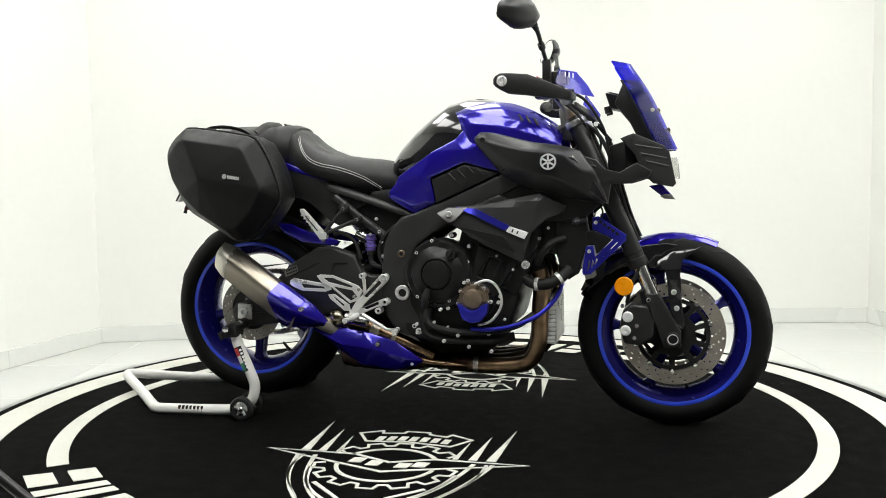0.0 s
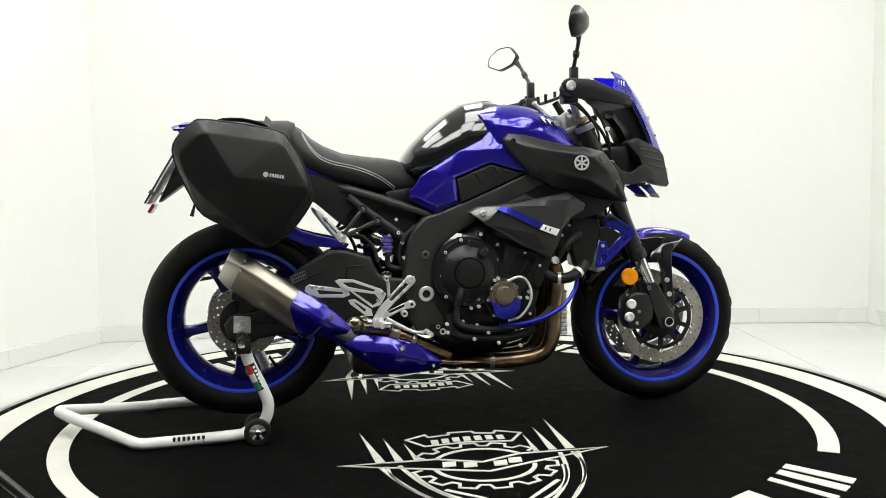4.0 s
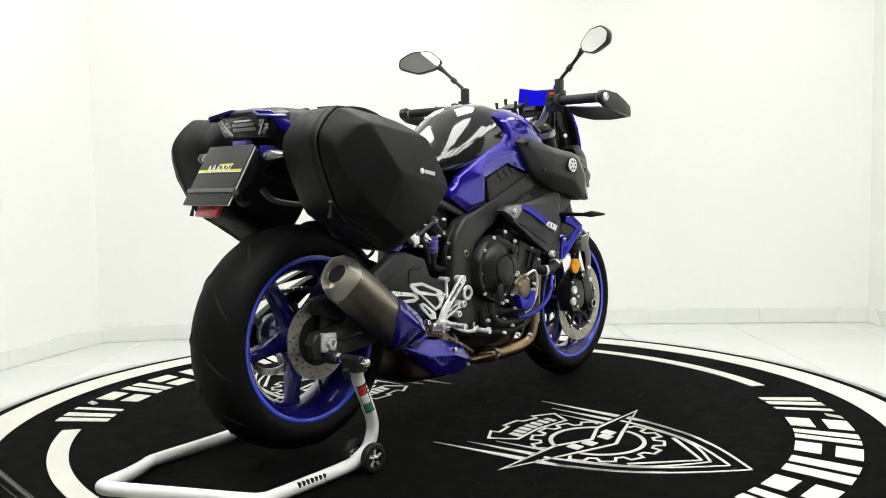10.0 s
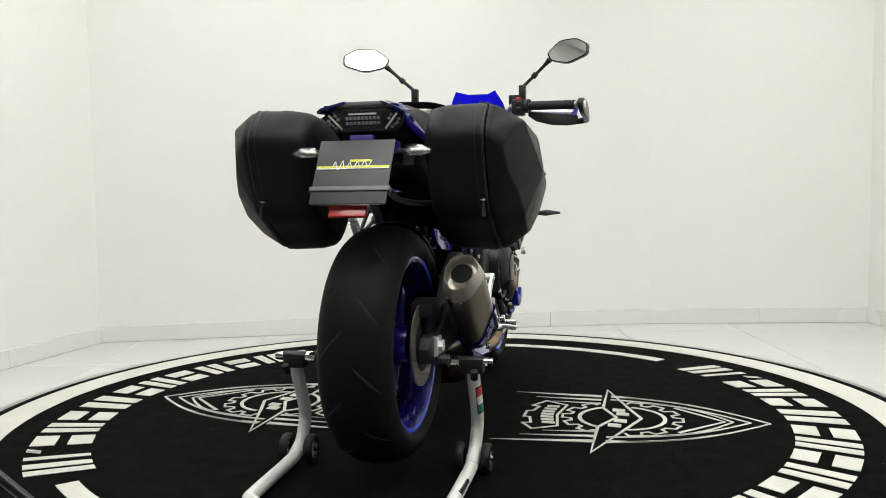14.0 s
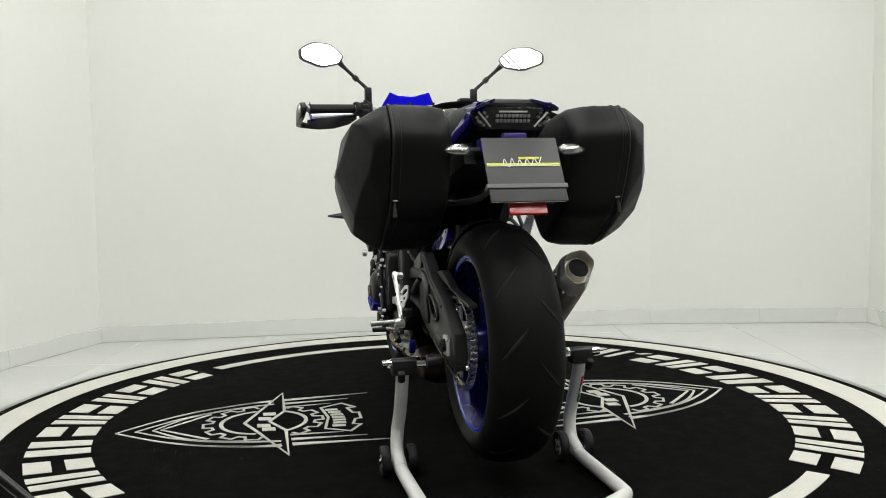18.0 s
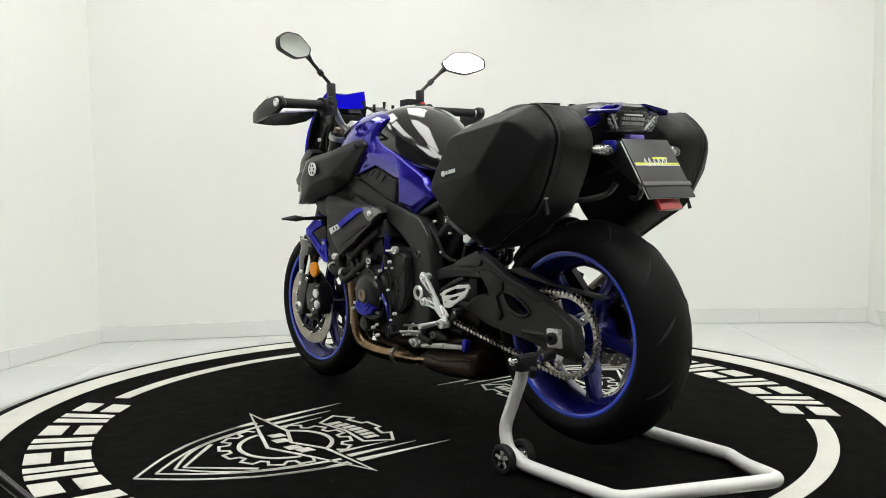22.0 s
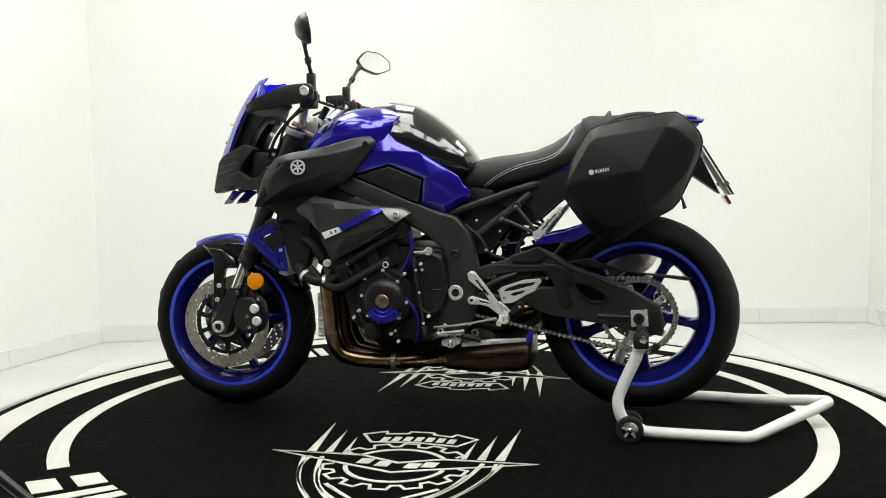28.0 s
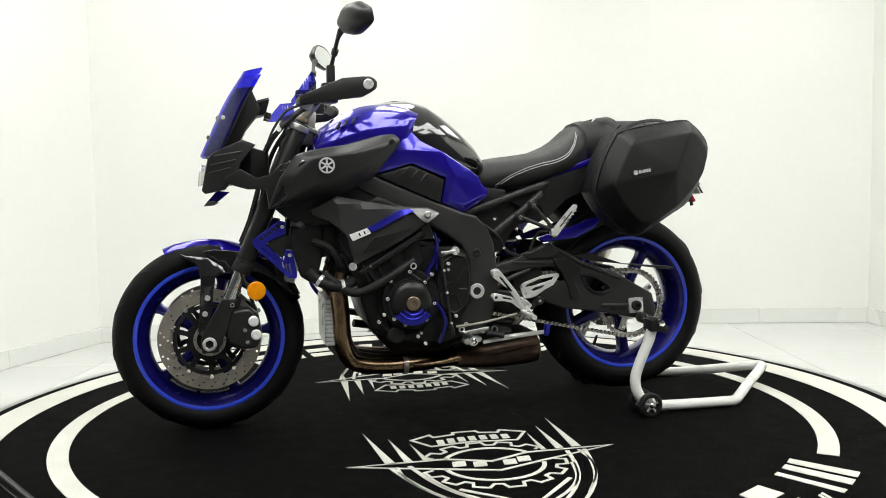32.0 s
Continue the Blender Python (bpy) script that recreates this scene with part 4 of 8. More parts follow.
    for s in (-1, 1):
        bolt(bike, 0.700, s * 0.106, 0.985, s, 0.006, 0.008, SILVER)
        part("screen_bracket", plate([(0.585, 1.010), (0.612, 1.075), (0.632, 1.066), (0.676, 0.985), (0.728, 0.890), (0.712, 0.870), (0.655, 0.905), (0.630, 0.955)], s * 0.030, s * 0.086, 0.006), PLASTIC, bike, "black screen bracket")
        # headlight cowl side
        brow = lambda x, z: 0.150 - 0.55 * max(0, x - 0.64) ** 1.3 + 0.10 * (0.84 - z)
        part("headlight_cowl", panel([(0.606, 0.900), (0.621, 0.907), (0.645, 0.915), (0.732, 0.878), (0.750, 0.858), (0.770, 0.762), (0.760, 0.752), (0.702, 0.764), (0.668, 0.800), (0.650, 0.850)], brow, 0.05, s, 3, 0.006), SATIN, bike, "black headlight cowl")
        for a, b in (((0.650, 0.879), (0.728, 0.866)), ((0.666, 0.854), (0.742, 0.838)), ((0.682, 0.830), (0.748, 0.814))):
            part("cowl_rib", tube([(a[0] + (b[0] - a[0]) * f, s * (brow(a[0] + (b[0] - a[0]) * f, a[1] + (b[1] - a[1]) * f) - 0.0005), a[1] + (b[1] - a[1]) * f) for f in (0, 0.33, 0.67, 1)], 0.0032, 8, 3), SATIN, bike)
        part("headlight", hull([(0.775, s * 0.035, 0.845), (0.778, s * 0.090, 0.815), (0.782, s * 0.086, 0.775), (0.778, s * 0.04, 0.775), (0.73, s * 0.04, 0.84), (0.73, s * 0.09, 0.80)], 0.004), LENS, bike, "clear headlight lens")
        # strut between cowl and air scoop
        part("cowl_arm", panel([(0.480, 0.859), (0.540, 0.834), (0.566, 0.808), (0.606, 0.798), (0.655, 0.826), (0.700, 0.800), (0.690, 0.782), (0.630, 0.764), (0.580, 0.764), (0.572, 0.705), (0.545, 0.708), (0.500, 0.745)],
                               lambda x, z: 0.205 - 0.22 * max(0, x - 0.52), 0.03, s, 2, 0.005), SATIN, bike, "black cowl strut")
        for k in range(4):
            part("arm_rib", tube([(0.500, s * 0.211, 0.846 - 0.018 * k - 0.02 * (k > 1)), (0.538, s * 0.203, 0.836 - 0.018 * k - 0.02 * (k > 1))], 0.0014, 6), GREYTIP, bike)
        # chin fin
        part("chin_fin", panel([(0.688, 0.756), (0.726, 0.762), (0.762, 0.722), (0.724, 0.727)], lambda x, z: 0.075 - 0.35 * max(0, x - 0.70), 0.012, s, 1, 0.003), BLUE, bike, "blue chin fin")
        part("fin_tip", panel([(0.722, 0.724), (0.738, 0.731), (0.756, 0.729), (0.768, 0.713), (0.735, 0.716)], lambda x, z: 0.078 - 0.35 * max(0, x - 0.70), 0.010, s, 0, 0.001), GREYTIP, bike, "pale grey fin tip")
        # front indicator
        sig = new("front_indicator")
        sig.parent = bike
        part("indicator_stalk", cyl((0.50, s * 0.15, 0.655), (0.49, s * 0.262, 0.655), 0.008, 0.006, 12), SOFT, sig)
        part("indicator_body", tube([(0.49, s * 0.250, 0.655), (0.488, s * 0.29, 0.657), (0.486, s * 0.345, 0.657)], [0.006, 0.0135, 0.004], 12, 5, flat=0.75), SATIN, sig, "slim black indicator")
    part("headlight_core", hull([(0.565, y, z) for y in (-0.085, 0.085) for z in (0.80, 0.88)] + [(0.62, y, z) for y in (-0.115, 0.115) for z in (0.79, 0.895)] + [(0.745, y, z) for y in (-0.055, 0.055) for z in (0.765, 0.85)], 0.01), PLASTIC, bike)
    part("wiring", join(tube([(0.47, 0.06, 0.97), (0.52, 0.10, 0.93), (0.56, 0.07, 0.86), (0.58, 0.06, 0.78)], 0.007, 8), tube([(0.41, -0.16, 1.03), (0.47, -0.12, 1.0), (0.55, -0.08, 0.93), (0.60, -0.06, 0.82)], 0.0055, 8),
                        tube([(0.41, 0.16, 1.03), (0.48, 0.14, 0.99), (0.55, 0.11, 0.92), (0.60, 0.06, 0.82)], 0.0055, 8), tube([(0.42, -0.10, 1.01), (0.50, -0.02, 0.98), (0.57, 0.0, 0.9)], 0.006, 8)), SOFT, bike)


def tank_and_body(bike):
    # tank: sections from the seat to the steering head
    rows = [(-0.140, 0.060, 0.80, 0.846), (-0.128, 0.095, 0.79, 0.868), (-0.100, 0.118, 0.78, 0.905), (-0.050, 0.140, 0.77, 0.955), (0.008, 0.160, 0.77, 1.001), (0.060, 0.172, 0.78, 1.034),
            (0.120, 0.176, 0.79, 1.047), (0.190, 0.172, 0.80, 1.042), (0.260, 0.160, 0.81, 1.028), (0.320, 0.140, 0.82, 1.006), (0.370, 0.115, 0.83, 0.975), (0.395, 0.09, 0.84, 0.945)]
    part("tank", loft([oval(x, w, z0, z1, 28, 2.5) for x, w, z0, z1 in rows]), GLOSS, bike, "gloss black fuel tank", ang=60)
    part("tank_cap", cyl((0.165, 0, 1.030), (0.167, 0, 1.0445), 0.036, 0.034, 32, 0.002), SATIN, bike)
    knee = [(0.127, 0.937, 0.176), (0.100, 0.910, 0.176), (0.026, 0.874, 0.174), (-0.065, 0.816, 0.164), (-0.094, 0.796, 0.157), (-0.106, 0.772, 0.154), (-0.128, 0.750, 0.148), (-0.129, 0.728, 0.145), (-0.043, 0.676, 0.150), (0.031, 0.712, 0.162),
            (0.018, 0.791, 0.172), (0.130, 0.838, 0.180), (0.210, 0.815, 0.184), (0.252, 0.808, 0.186), (0.193, 0.878, 0.188), (0.166, 0.927, 0.184), (0.133, 0.878, 0.193), (-0.010, 0.798, 0.184), (0.010, 0.716, 0.173), (-0.046, 0.704, 0.164), (-0.112, 0.738, 0.156)]
    folds = [(0, 15, 14, 16, 1), (16, 14, 13, 12, 11), (1, 16, 2), (2, 16, 11, 10, 17), (3, 2, 17), (3, 17, 5), (3, 5, 4), (5, 17, 18, 19, 20), (5, 20, 6), (17, 10, 9, 18), (18, 9, 8, 19), (19, 8, 7, 20), (20, 7, 6)]
    for s in (-1, 1):
        part("tank_side_panel", facets(knee, folds, 0.03, s, 0.007), BLUE, bike, "glossy blue creased tank side panel", ang=60)
        # shroud: upright flank, crease, rounded shoulder; from the tank's middle to the steering head
        sections = [(0.098, [(0.168, 0.925), (0.174, 0.955), (0.166, 0.978), (0.152, 0.991), (0.140, 0.996)]), (0.125, [(0.180, 0.905), (0.184, 0.952), (0.172, 0.983), (0.148, 1.002), (0.122, 1.012)]),
                    (0.170, [(0.186, 0.895), (0.190, 0.950), (0.174, 0.988), (0.146, 1.010), (0.112, 1.024)]), (0.220, [(0.188, 0.890), (0.191, 0.944), (0.174, 0.984), (0.145, 1.010), (0.108, 1.026)]),
                    (0.270, [(0.186, 0.885), (0.188, 0.935), (0.170, 0.976), (0.142, 1.004), (0.106, 1.021)]), (0.315, [(0.180, 0.880), (0.181, 0.925), (0.163, 0.964), (0.136, 0.990), (0.103, 1.006)]),
                    (0.360, [(0.170, 0.872), (0.170, 0.912), (0.152, 0.946), (0.127, 0.970), (0.100, 0.984)]), (0.400, [(0.158, 0.866), (0.156, 0.898), (0.140, 0.925), (0.117, 0.945), (0.095, 0.954)]),
                    (0.428, [(0.145, 0.862), (0.142, 0.884), (0.128, 0.902), (0.108, 0.915), (0.090, 0.920)])]
        rows2 = []
        for j in range(5):
            lag = (0.026, 0.022, 0.012, 0.003, 0.0)[j]
            rows2.append(curve_points([(x + lag * max(0, 0.17 - x) / 0.072, s * sec[j][0], sec[j][1]) for x, sec in sections], 4))
        rings = []
        for k in range(len(rows2[0])):
            low, up = [r[k] for r in rows2[:2]], curve_points([r[k] for r in rows2[1:]], 4)
            outer = [low[0], low[0].lerp(low[1], 0.5)] + up
            rings.append(outer + [p + Vector((0, -s * 0.008, -0.006)) for p in outer[::-1]])
        part("tank_shroud", loft(rings), BLUE, bike, "glossy blue tank shroud", ang=30)
        for k in range(3):
            x, z = 0.297 + 0.023 * k, 0.982 - 0.007 * k
            part("shroud_slot", hull([(x + dx, s * (0.152 - 0.005 * k + dy), z + dz) for dx, dy, dz in ((0, 0.004, 0.002), (0.007, 0.004, 0.002), (0.013, 0.018, -0.020), (0.021, 0.018, -0.020), (0.013, 0.004, -0.024), (0.005, -0.008, -0.004))], 0.001, 1), INK, bike, "dark slot in the shroud")
        part("intake_grille", panel([(0.022, 0.786), (0.130, 0.832), (0.212, 0.810), (0.240, 0.802), (0.130, 0.752), (0.036, 0.712)], lambda x, z: 0.172 + 0.03 * x, 0.02, s, 1, 0.004), PLASTIC, bike, "black intake panel")
        for k in range(4):
            x = 0.078 + 0.030 * k
            z = 0.806 + 0.010 * min(k, 2) - 0.004 * max(0, k - 2)
            part("grille_slat", tube([(x, s * 0.1765, z), (x + 0.022, s * 0.1785, z - 0.022)], [0.003, 0.0015], 6, 1), CARBON, bike)
        # air scoop with round emblem
        corners = [(0.165, 0.912, 0.196), (0.186, 0.930, 0.194), (0.230, 0.926, 0.202), (0.349, 0.894, 0.222), (0.442, 0.880, 0.236), (0.492, 0.866, 0.238), (0.540, 0.800, 0.236), (0.578, 0.704, 0.222), (0.490, 0.716, 0.210),
                   (0.423, 0.736, 0.208), (0.347, 0.748, 0.206), (0.265, 0.786, 0.204), (0.242, 0.810, 0.203), (0.172, 0.892, 0.198), (0.201, 0.898, 0.213), (0.318, 0.872, 0.246), (0.440, 0.854, 0.263), (0.497, 0.802, 0.257),
                   (0.311, 0.812, 0.246), (0.434, 0.778, 0.259), (0.532, 0.722, 0.237)]
        joins = [(0, 1, 2, 14), (2, 3, 15, 14), (3, 4, 16, 15), (4, 5, 16), (5, 6, 17, 16), (6, 7, 20, 17), (15, 16, 19, 18), (16, 17, 19), (17, 20, 19), (7, 8, 20), (19, 20, 8, 9), (18, 19, 9, 10), (18, 10, 11), (18, 11, 12), (14, 15, 18), (14, 18, 12, 13), (0, 14, 13)]
        part("air_scoop", facets(corners, joins, 0.018, s, 0.009), SATIN, bike, "black creased side air scoop", ang=45)
        bolt(bike, 0.196, s * 0.214, 0.905, s, 0.008, 0.003, INK)
        bolt(bike, 0.262, s * 0.240, 0.815, s, 0.007, 0.003, INK)
        part("scoop_trim", panel([(0.425, 0.882), (0.462, 0.871), (0.500, 0.815), (0.538, 0.770), (0.574, 0.708), (0.548, 0.714), (0.512, 0.756), (0.474, 0.806), (0.446, 0.845)],
                                  lambda x, z: 0.262 - 0.30 * max(0, x - 0.44) ** 1.1 - 1.2 * max(0, z - 0.856), 0.010, s, 1, 0.002), GLOSS, bike, "gloss black trim at the front of the scoop")
        part("trim_light", panel([(0.476, 0.842), (0.528, 0.836), (0.532, 0.824), (0.482, 0.828)], lambda x, z: 0.236 - 0.16 * max(0, x - 0.48), 0.006, s, 0, 0.001), LENS, bike, "clear strip")
        em = new("emblem")
        em.parent = bike
        part("emblem_base", disc((0.404, s * 0.261, 0.832), s, [(0.0225, -0.006), (0.0225, 0.003), (0.020, 0.0045), (0.0005, 0.0045)], 36), INK, em)
        part("emblem_ring", lathe([(0.0240, s * 0.001), (0.0240, s * 0.0065), (0.0190, s * 0.0065), (0.0190, s * 0.001)], (0.404, s * 0.261, 0.832), 40), SILVER, em, "chrome emblem ring")
        for k in range(6):
            a = radians(90 + 60 * k)
            part("emblem_spoke", box((0.404 + 0.0115 * math.cos(a), s * 0.2665, 0.832 + 0.0115 * math.sin(a)), (0.019, 0.003, 0.0056), Matrix.Rotation(-a, 4, "Y"), 0.0006), SILVER, em)
        # side cover under the scoop
        cover = lambda x, z: 0.222 + 0.05 * max(0, x - 0.1) - 0.30 * max(0, 0.60 - z) + 0.015 * max(0, 0.68 - z) - 0.75 * max(0, x - 0.352 - 0.2 * (z - 0.62)) - 0.9 * max(0, z - 0.692 - 0.16 * (x - 0.19))
        side = new("side_cover")
        side.parent = bike
        part("cover_panel", panel([(0.049, 0.682), (0.081, 0.699), (0.194, 0.706), (0.371, 0.739), (0.406, 0.720), (0.447, 0.700), (0.441, 0.682), (0.391, 0.662), (0.345, 0.619), (0.336, 0.583), (0.318, 0.527), (0.204, 0.582), (0.100, 0.645)],
                                  cover, 0.02, s, 3, 0.004), CARBON, side, "dark grey creased side cover", ang=16)
        part("cover_tip", panel([(0.052, 0.681), (0.083, 0.696), (0.150, 0.699), (0.112, 0.660), (0.092, 0.651)], lambda x, z: cover(x, z) + 0.011, 0.013, s, 2, 0.001), GREYTIP, side, "lighter grey tip")
        part("cover_stripe", panel([(0.112, 0.699), (0.180, 0.694), (0.284, 0.641), (0.266, 0.628), (0.170, 0.676)], lambda x, z: cover(x, z) + 0.010, 0.012, s, 2, 0.0005), BLUE_ANO, side, "blue stripe")
        part("cover_tag", panel([(0.282, 0.641), (0.339, 0.622), (0.328, 0.602), (0.271, 0.625)], lambda x, z: cover(x, z) + 0.007, 0.008, s, 0, 0.0005), PAPER, side, "white tag with dark marks")
        for k in range(2):
            x = 0.290 + 0.015 * k
            part("tag_mark", panel([(x + 0.002, 0.632 - 0.005 * k), (x + 0.006, 0.631 - 0.005 * k), (x + 0.002, 0.622 - 0.005 * k), (x - 0.002, 0.623 - 0.005 * k)], lambda x, z: cover(x, z) + 0.0085, 0.003, s, 0, 0), INK, side)
        part("cover_recess", panel([(0.125, 0.640), (0.262, 0.610), (0.296, 0.560), (0.218, 0.592)], lambda x, z: cover(x, z) + 0.0045, 0.006, s, 0, 0.001), PLASTIC, side, "black lower inset")
        bolt(side, 0.092, s * 0.2345, 0.679, s, 0.0095, 0.005)
        bolt(bike, 0.328, s * 0.222, 0.523, s, 0.0125, 0.012, ALU)
        # radiator wing, coolant hose
        wing = new("radiator_guard")
        wing.parent = bike
        deep = lambda x, z: 0.158 + 0.10 * (x - 0.5)
        part("guard_plate", panel([(0.524, 0.663), (0.542, 0.667), (0.625, 0.611), (0.624, 0.594), (0.518, 0.489), (0.495, 0.487), (0.492, 0.497), (0.504, 0.574), (0.526, 0.576), (0.532, 0.544), (0.587, 0.595), (0.572, 0.607), (0.524, 0.626)],
                                  deep, 0.006, s, 0, 0.0015, [[(0.507, 0.500), (0.512, 0.502), (0.518, 0.530), (0.513, 0.536)], [(0.518, 0.508), (0.523, 0.510), (0.529, 0.528), (0.524, 0.535)], [(0.529, 0.518), (0.534, 0.521), (0.541, 0.535), (0.536, 0.540)], [(0.556, 0.545), (0.560, 0.544), (0.602, 0.586), (0.599, 0.590)]]),
             BLUE_ANO, wing, "slotted blue anodised radiator guard")
        part("guard_inset", panel([(0.508, 0.578), (0.530, 0.578), (0.536, 0.550), (0.582, 0.594), (0.568, 0.605), (0.526, 0.622), (0.505, 0.620)], lambda x, z: deep(x, z) - 0.006, 0.01, s, 0, 0.002), PLASTIC, wing)
        for k in range(5):
            x, z = 0.550 + 0.0125 * k, 0.649 - 0.0088 * k
            part("guard_mark", panel([(x - 0.004, z + 0.007), (x + 0.005, z + 0.001), (x + 0.001, z - 0.006), (x - 0.008, z)], lambda x, z: deep(x, z) + 0.001, 0.002, s, 0, 0), INK, wing)
        bolt(wing, 0.534, s * 0.1625, 0.648, s, 0.006, 0.004)
        bolt(wing, 0.514, s * 0.1605, 0.560, s, 0.006, 0.004)
    rad = new("radiator")
    rad.parent = bike
    part("radiator_core", box((0.485, 0, 0.575), (0.03, 0.29, 0.21), Matrix.Rotation(-0.30, 4, "Y"), 0.004), CORE, rad)
    part("oil_cooler", box((0.394, 0, 0.337), (0.020, 0.236, 0.150), Matrix.Rotation(-0.02, 4, "Y"), 0.003), CORE, rad, "small finned oil cooler")
    for k in range(11):
        z = 0.337 + (k - 5) * 0.0135
        for s in (-1, 1):
            part("cooler_tank", box((0.390, s * 0.112, z), (0.030, 0.020, 0.0120), None, 0.005), ALU, rad)
    for k in range(26):
        part("cooler_fin", box((0.394, 0, 0.337 + (k - 12.5) * 0.0057), (0.026, 0.208, 0.0016)), ALU, rad)
    for s in (-1, 1):
        part("radiator_shroud", panel([(0.410, 0.690), (0.500, 0.690), (0.515, 0.600), (0.480, 0.490), (0.450, 0.470), (0.425, 0.50), (0.405, 0.58)], lambda x, z: 0.150, 0.04, s, 1, 0.008), PLASTIC, rad)
        part("coolant_hose", tube([(0.455, s * 0.155, 0.505), (0.425, s * 0.175, 0.478), (0.385, s * 0.178, 0.460), (0.340, s * 0.170, 0.462), (0.30, s * 0.150, 0.485)], 0.0175, 14), SOFT, bike, "black coolant hose")
        for p, q in (((0.428, s * 0.173, 0.481), (0.420, s * 0.176, 0.475)), ((0.362, s * 0.176, 0.459), (0.352, s * 0.174, 0.459))):
            part("hose_clip", cyl(p, q, 0.0205, n=18), ALU, bike)


def seat_and_tail(bike):
    front = [(-0.128, 0.080, 0.750, 0.838), (-0.150, 0.098, 0.741, 0.852), (-0.200, 0.118, 0.742, 0.860), (-0.260, 0.142, 0.752, 0.866), (-0.330, 0.152, 0.768, 0.876), (-0.390, 0.150, 0.785, 0.900),
             (-0.430, 0.142, 0.795, 0.926), (-0.460, 0.132, 0.80, 0.956), (-0.490, 0.115, 0.81, 0.972), (-0.505, 0.09, 0.82, 0.966)]
    def nose(x, z):
        """The seat's front end leans forward towards its lower edge."""
        return x + 0.55 * max(0.0, 0.845 - z) * max(0.0, min(1.0, (x + 0.21) / 0.07))
    part("rider_seat", loft([[(nose(p[0], p[2]), p[1], p[2]) for p in oval(x, w, z0, z1, 26, 3.0)] for x, w, z0, z1 in front]), SEAT, bike, "black stitched vinyl rider seat", ang=60)
    back = [(-0.478, 0.100, 0.84, 0.975), (-0.50, 0.118, 0.835, 0.983), (-0.56, 0.122, 0.84, 0.982), (-0.64, 0.112, 0.85, 0.984), (-0.71, 0.096, 0.865, 0.985), (-0.76, 0.075, 0.885, 0.980), (-0.785, 0.05, 0.91, 0.968)]
    part("pillion_seat", loft([oval(x, w, z0, z1, 26, 3.0) for x, w, z0, z1 in back]), SEAT, bike, "black vinyl pillion seat", ang=60)
    for s in (-1, 1):
        for off in (0.0, 0.008):
            line = []
            for x, z in ((-0.168, 0.756), (-0.195, 0.776), (-0.220, 0.792), (-0.265, 0.812), (-0.314, 0.827), (-0.365, 0.838), (-0.405, 0.856), (-0.432, 0.884), (-0.447, 0.910), (-0.458, 0.932)):
                z += off
                x1 = x
                for _ in range(12):
                    x1 += 0.6 * (x - nose(x1, z))
                seen, x = x, max(x1, -0.46)
                k = max(i for i in range(len(front) - 1) if front[i][0] >= x)
                f = (front[k][0] - x) / (front[k][0] - front[k + 1][0])
                w, z0, z1 = [front[k][i] + (front[k + 1][i] - front[k][i]) * f for i in (1, 2, 3)]
                pz = max(-0.98, min(0.97, (z - (z0 + z1) / 2) / ((z1 - z0) / 2)))
                px = math.sqrt(1 - abs(pz) ** 3.0) ** (2 / 3.0)
                line.append((seen, s * (w * px * (1 - 0.12 * max(0, pz)) + 0.0006), z))
            part("seat_stitching", tube(line, 0.0013, 5, 4), THREAD, bike)
        # side trim under the seat, subframe rails
        part("tail_trim", panel([(-0.345, 0.784), (-0.45, 0.816), (-0.60, 0.864), (-0.76, 0.915), (-0.83, 0.965), (-0.80, 0.968), (-0.72, 0.935), (-0.58, 0.885), (-0.44, 0.830), (-0.35, 0.790)],
                                lambda x, z: 0.128 - 0.10 * max(0, -0.5 - x), 0.02, s, 1, 0.004), BLUE, bike, "blue tail trim")
        part("subframe_rail", tube([(-0.04, s * 0.128, 0.668), (-0.073, s * 0.130, 0.680), (-0.174, s * 0.134, 0.714), (-0.260, s * 0.134, 0.743), (-0.315, s * 0.130, 0.760), (-0.345, s * 0.115, 0.768)], 0.0140, 12, 4, flat=0.8), FRAME, bike, "dark subframe rail")
        part("subframe_strut", tube([(-0.145, s * 0.132, 0.602), (-0.209, s * 0.134, 0.651), (-0.261, s * 0.134, 0.689), (-0.320, s * 0.130, 0.738)], 0.0125, 12, 3), FRAME, bike)
        part("under_tray", panel([(-0.18, 0.728), (-0.30, 0.768), (-0.35, 0.790), (-0.45, 0.820), (-0.70, 0.875), (-0.72, 0.82), (-0.55, 0.768), (-0.440, 0.727), (-0.413, 0.715), (-0.388, 0.694), (-0.356, 0.665), (-0.336, 0.648), (-0.322, 0.686), (-0.300, 0.706), (-0.26, 0.685)], lambda x, z: 0.124 - 0.10 * max(0, -0.5 - x), 0.03, s, 0, 0.003), PLASTIC, bike, "black under-seat tray")
        part("battery_box", panel([(-0.10, 0.700), (-0.30, 0.750), (-0.338, 0.700), (-0.338, 0.648), (-0.312, 0.634), (-0.270, 0.640), (-0.246, 0.630), (-0.222, 0.604), (-0.198, 0.566), (-0.180, 0.545), (-0.14, 0.54), (-0.10, 0.50)], lambda x, z: 0.108, 0.03, s, 0, 0.006), PLASTIC, bike)
        # pillion footpeg bracket
        peg = new("pillion_bracket")
        peg.parent = bike
        y = s * 0.178
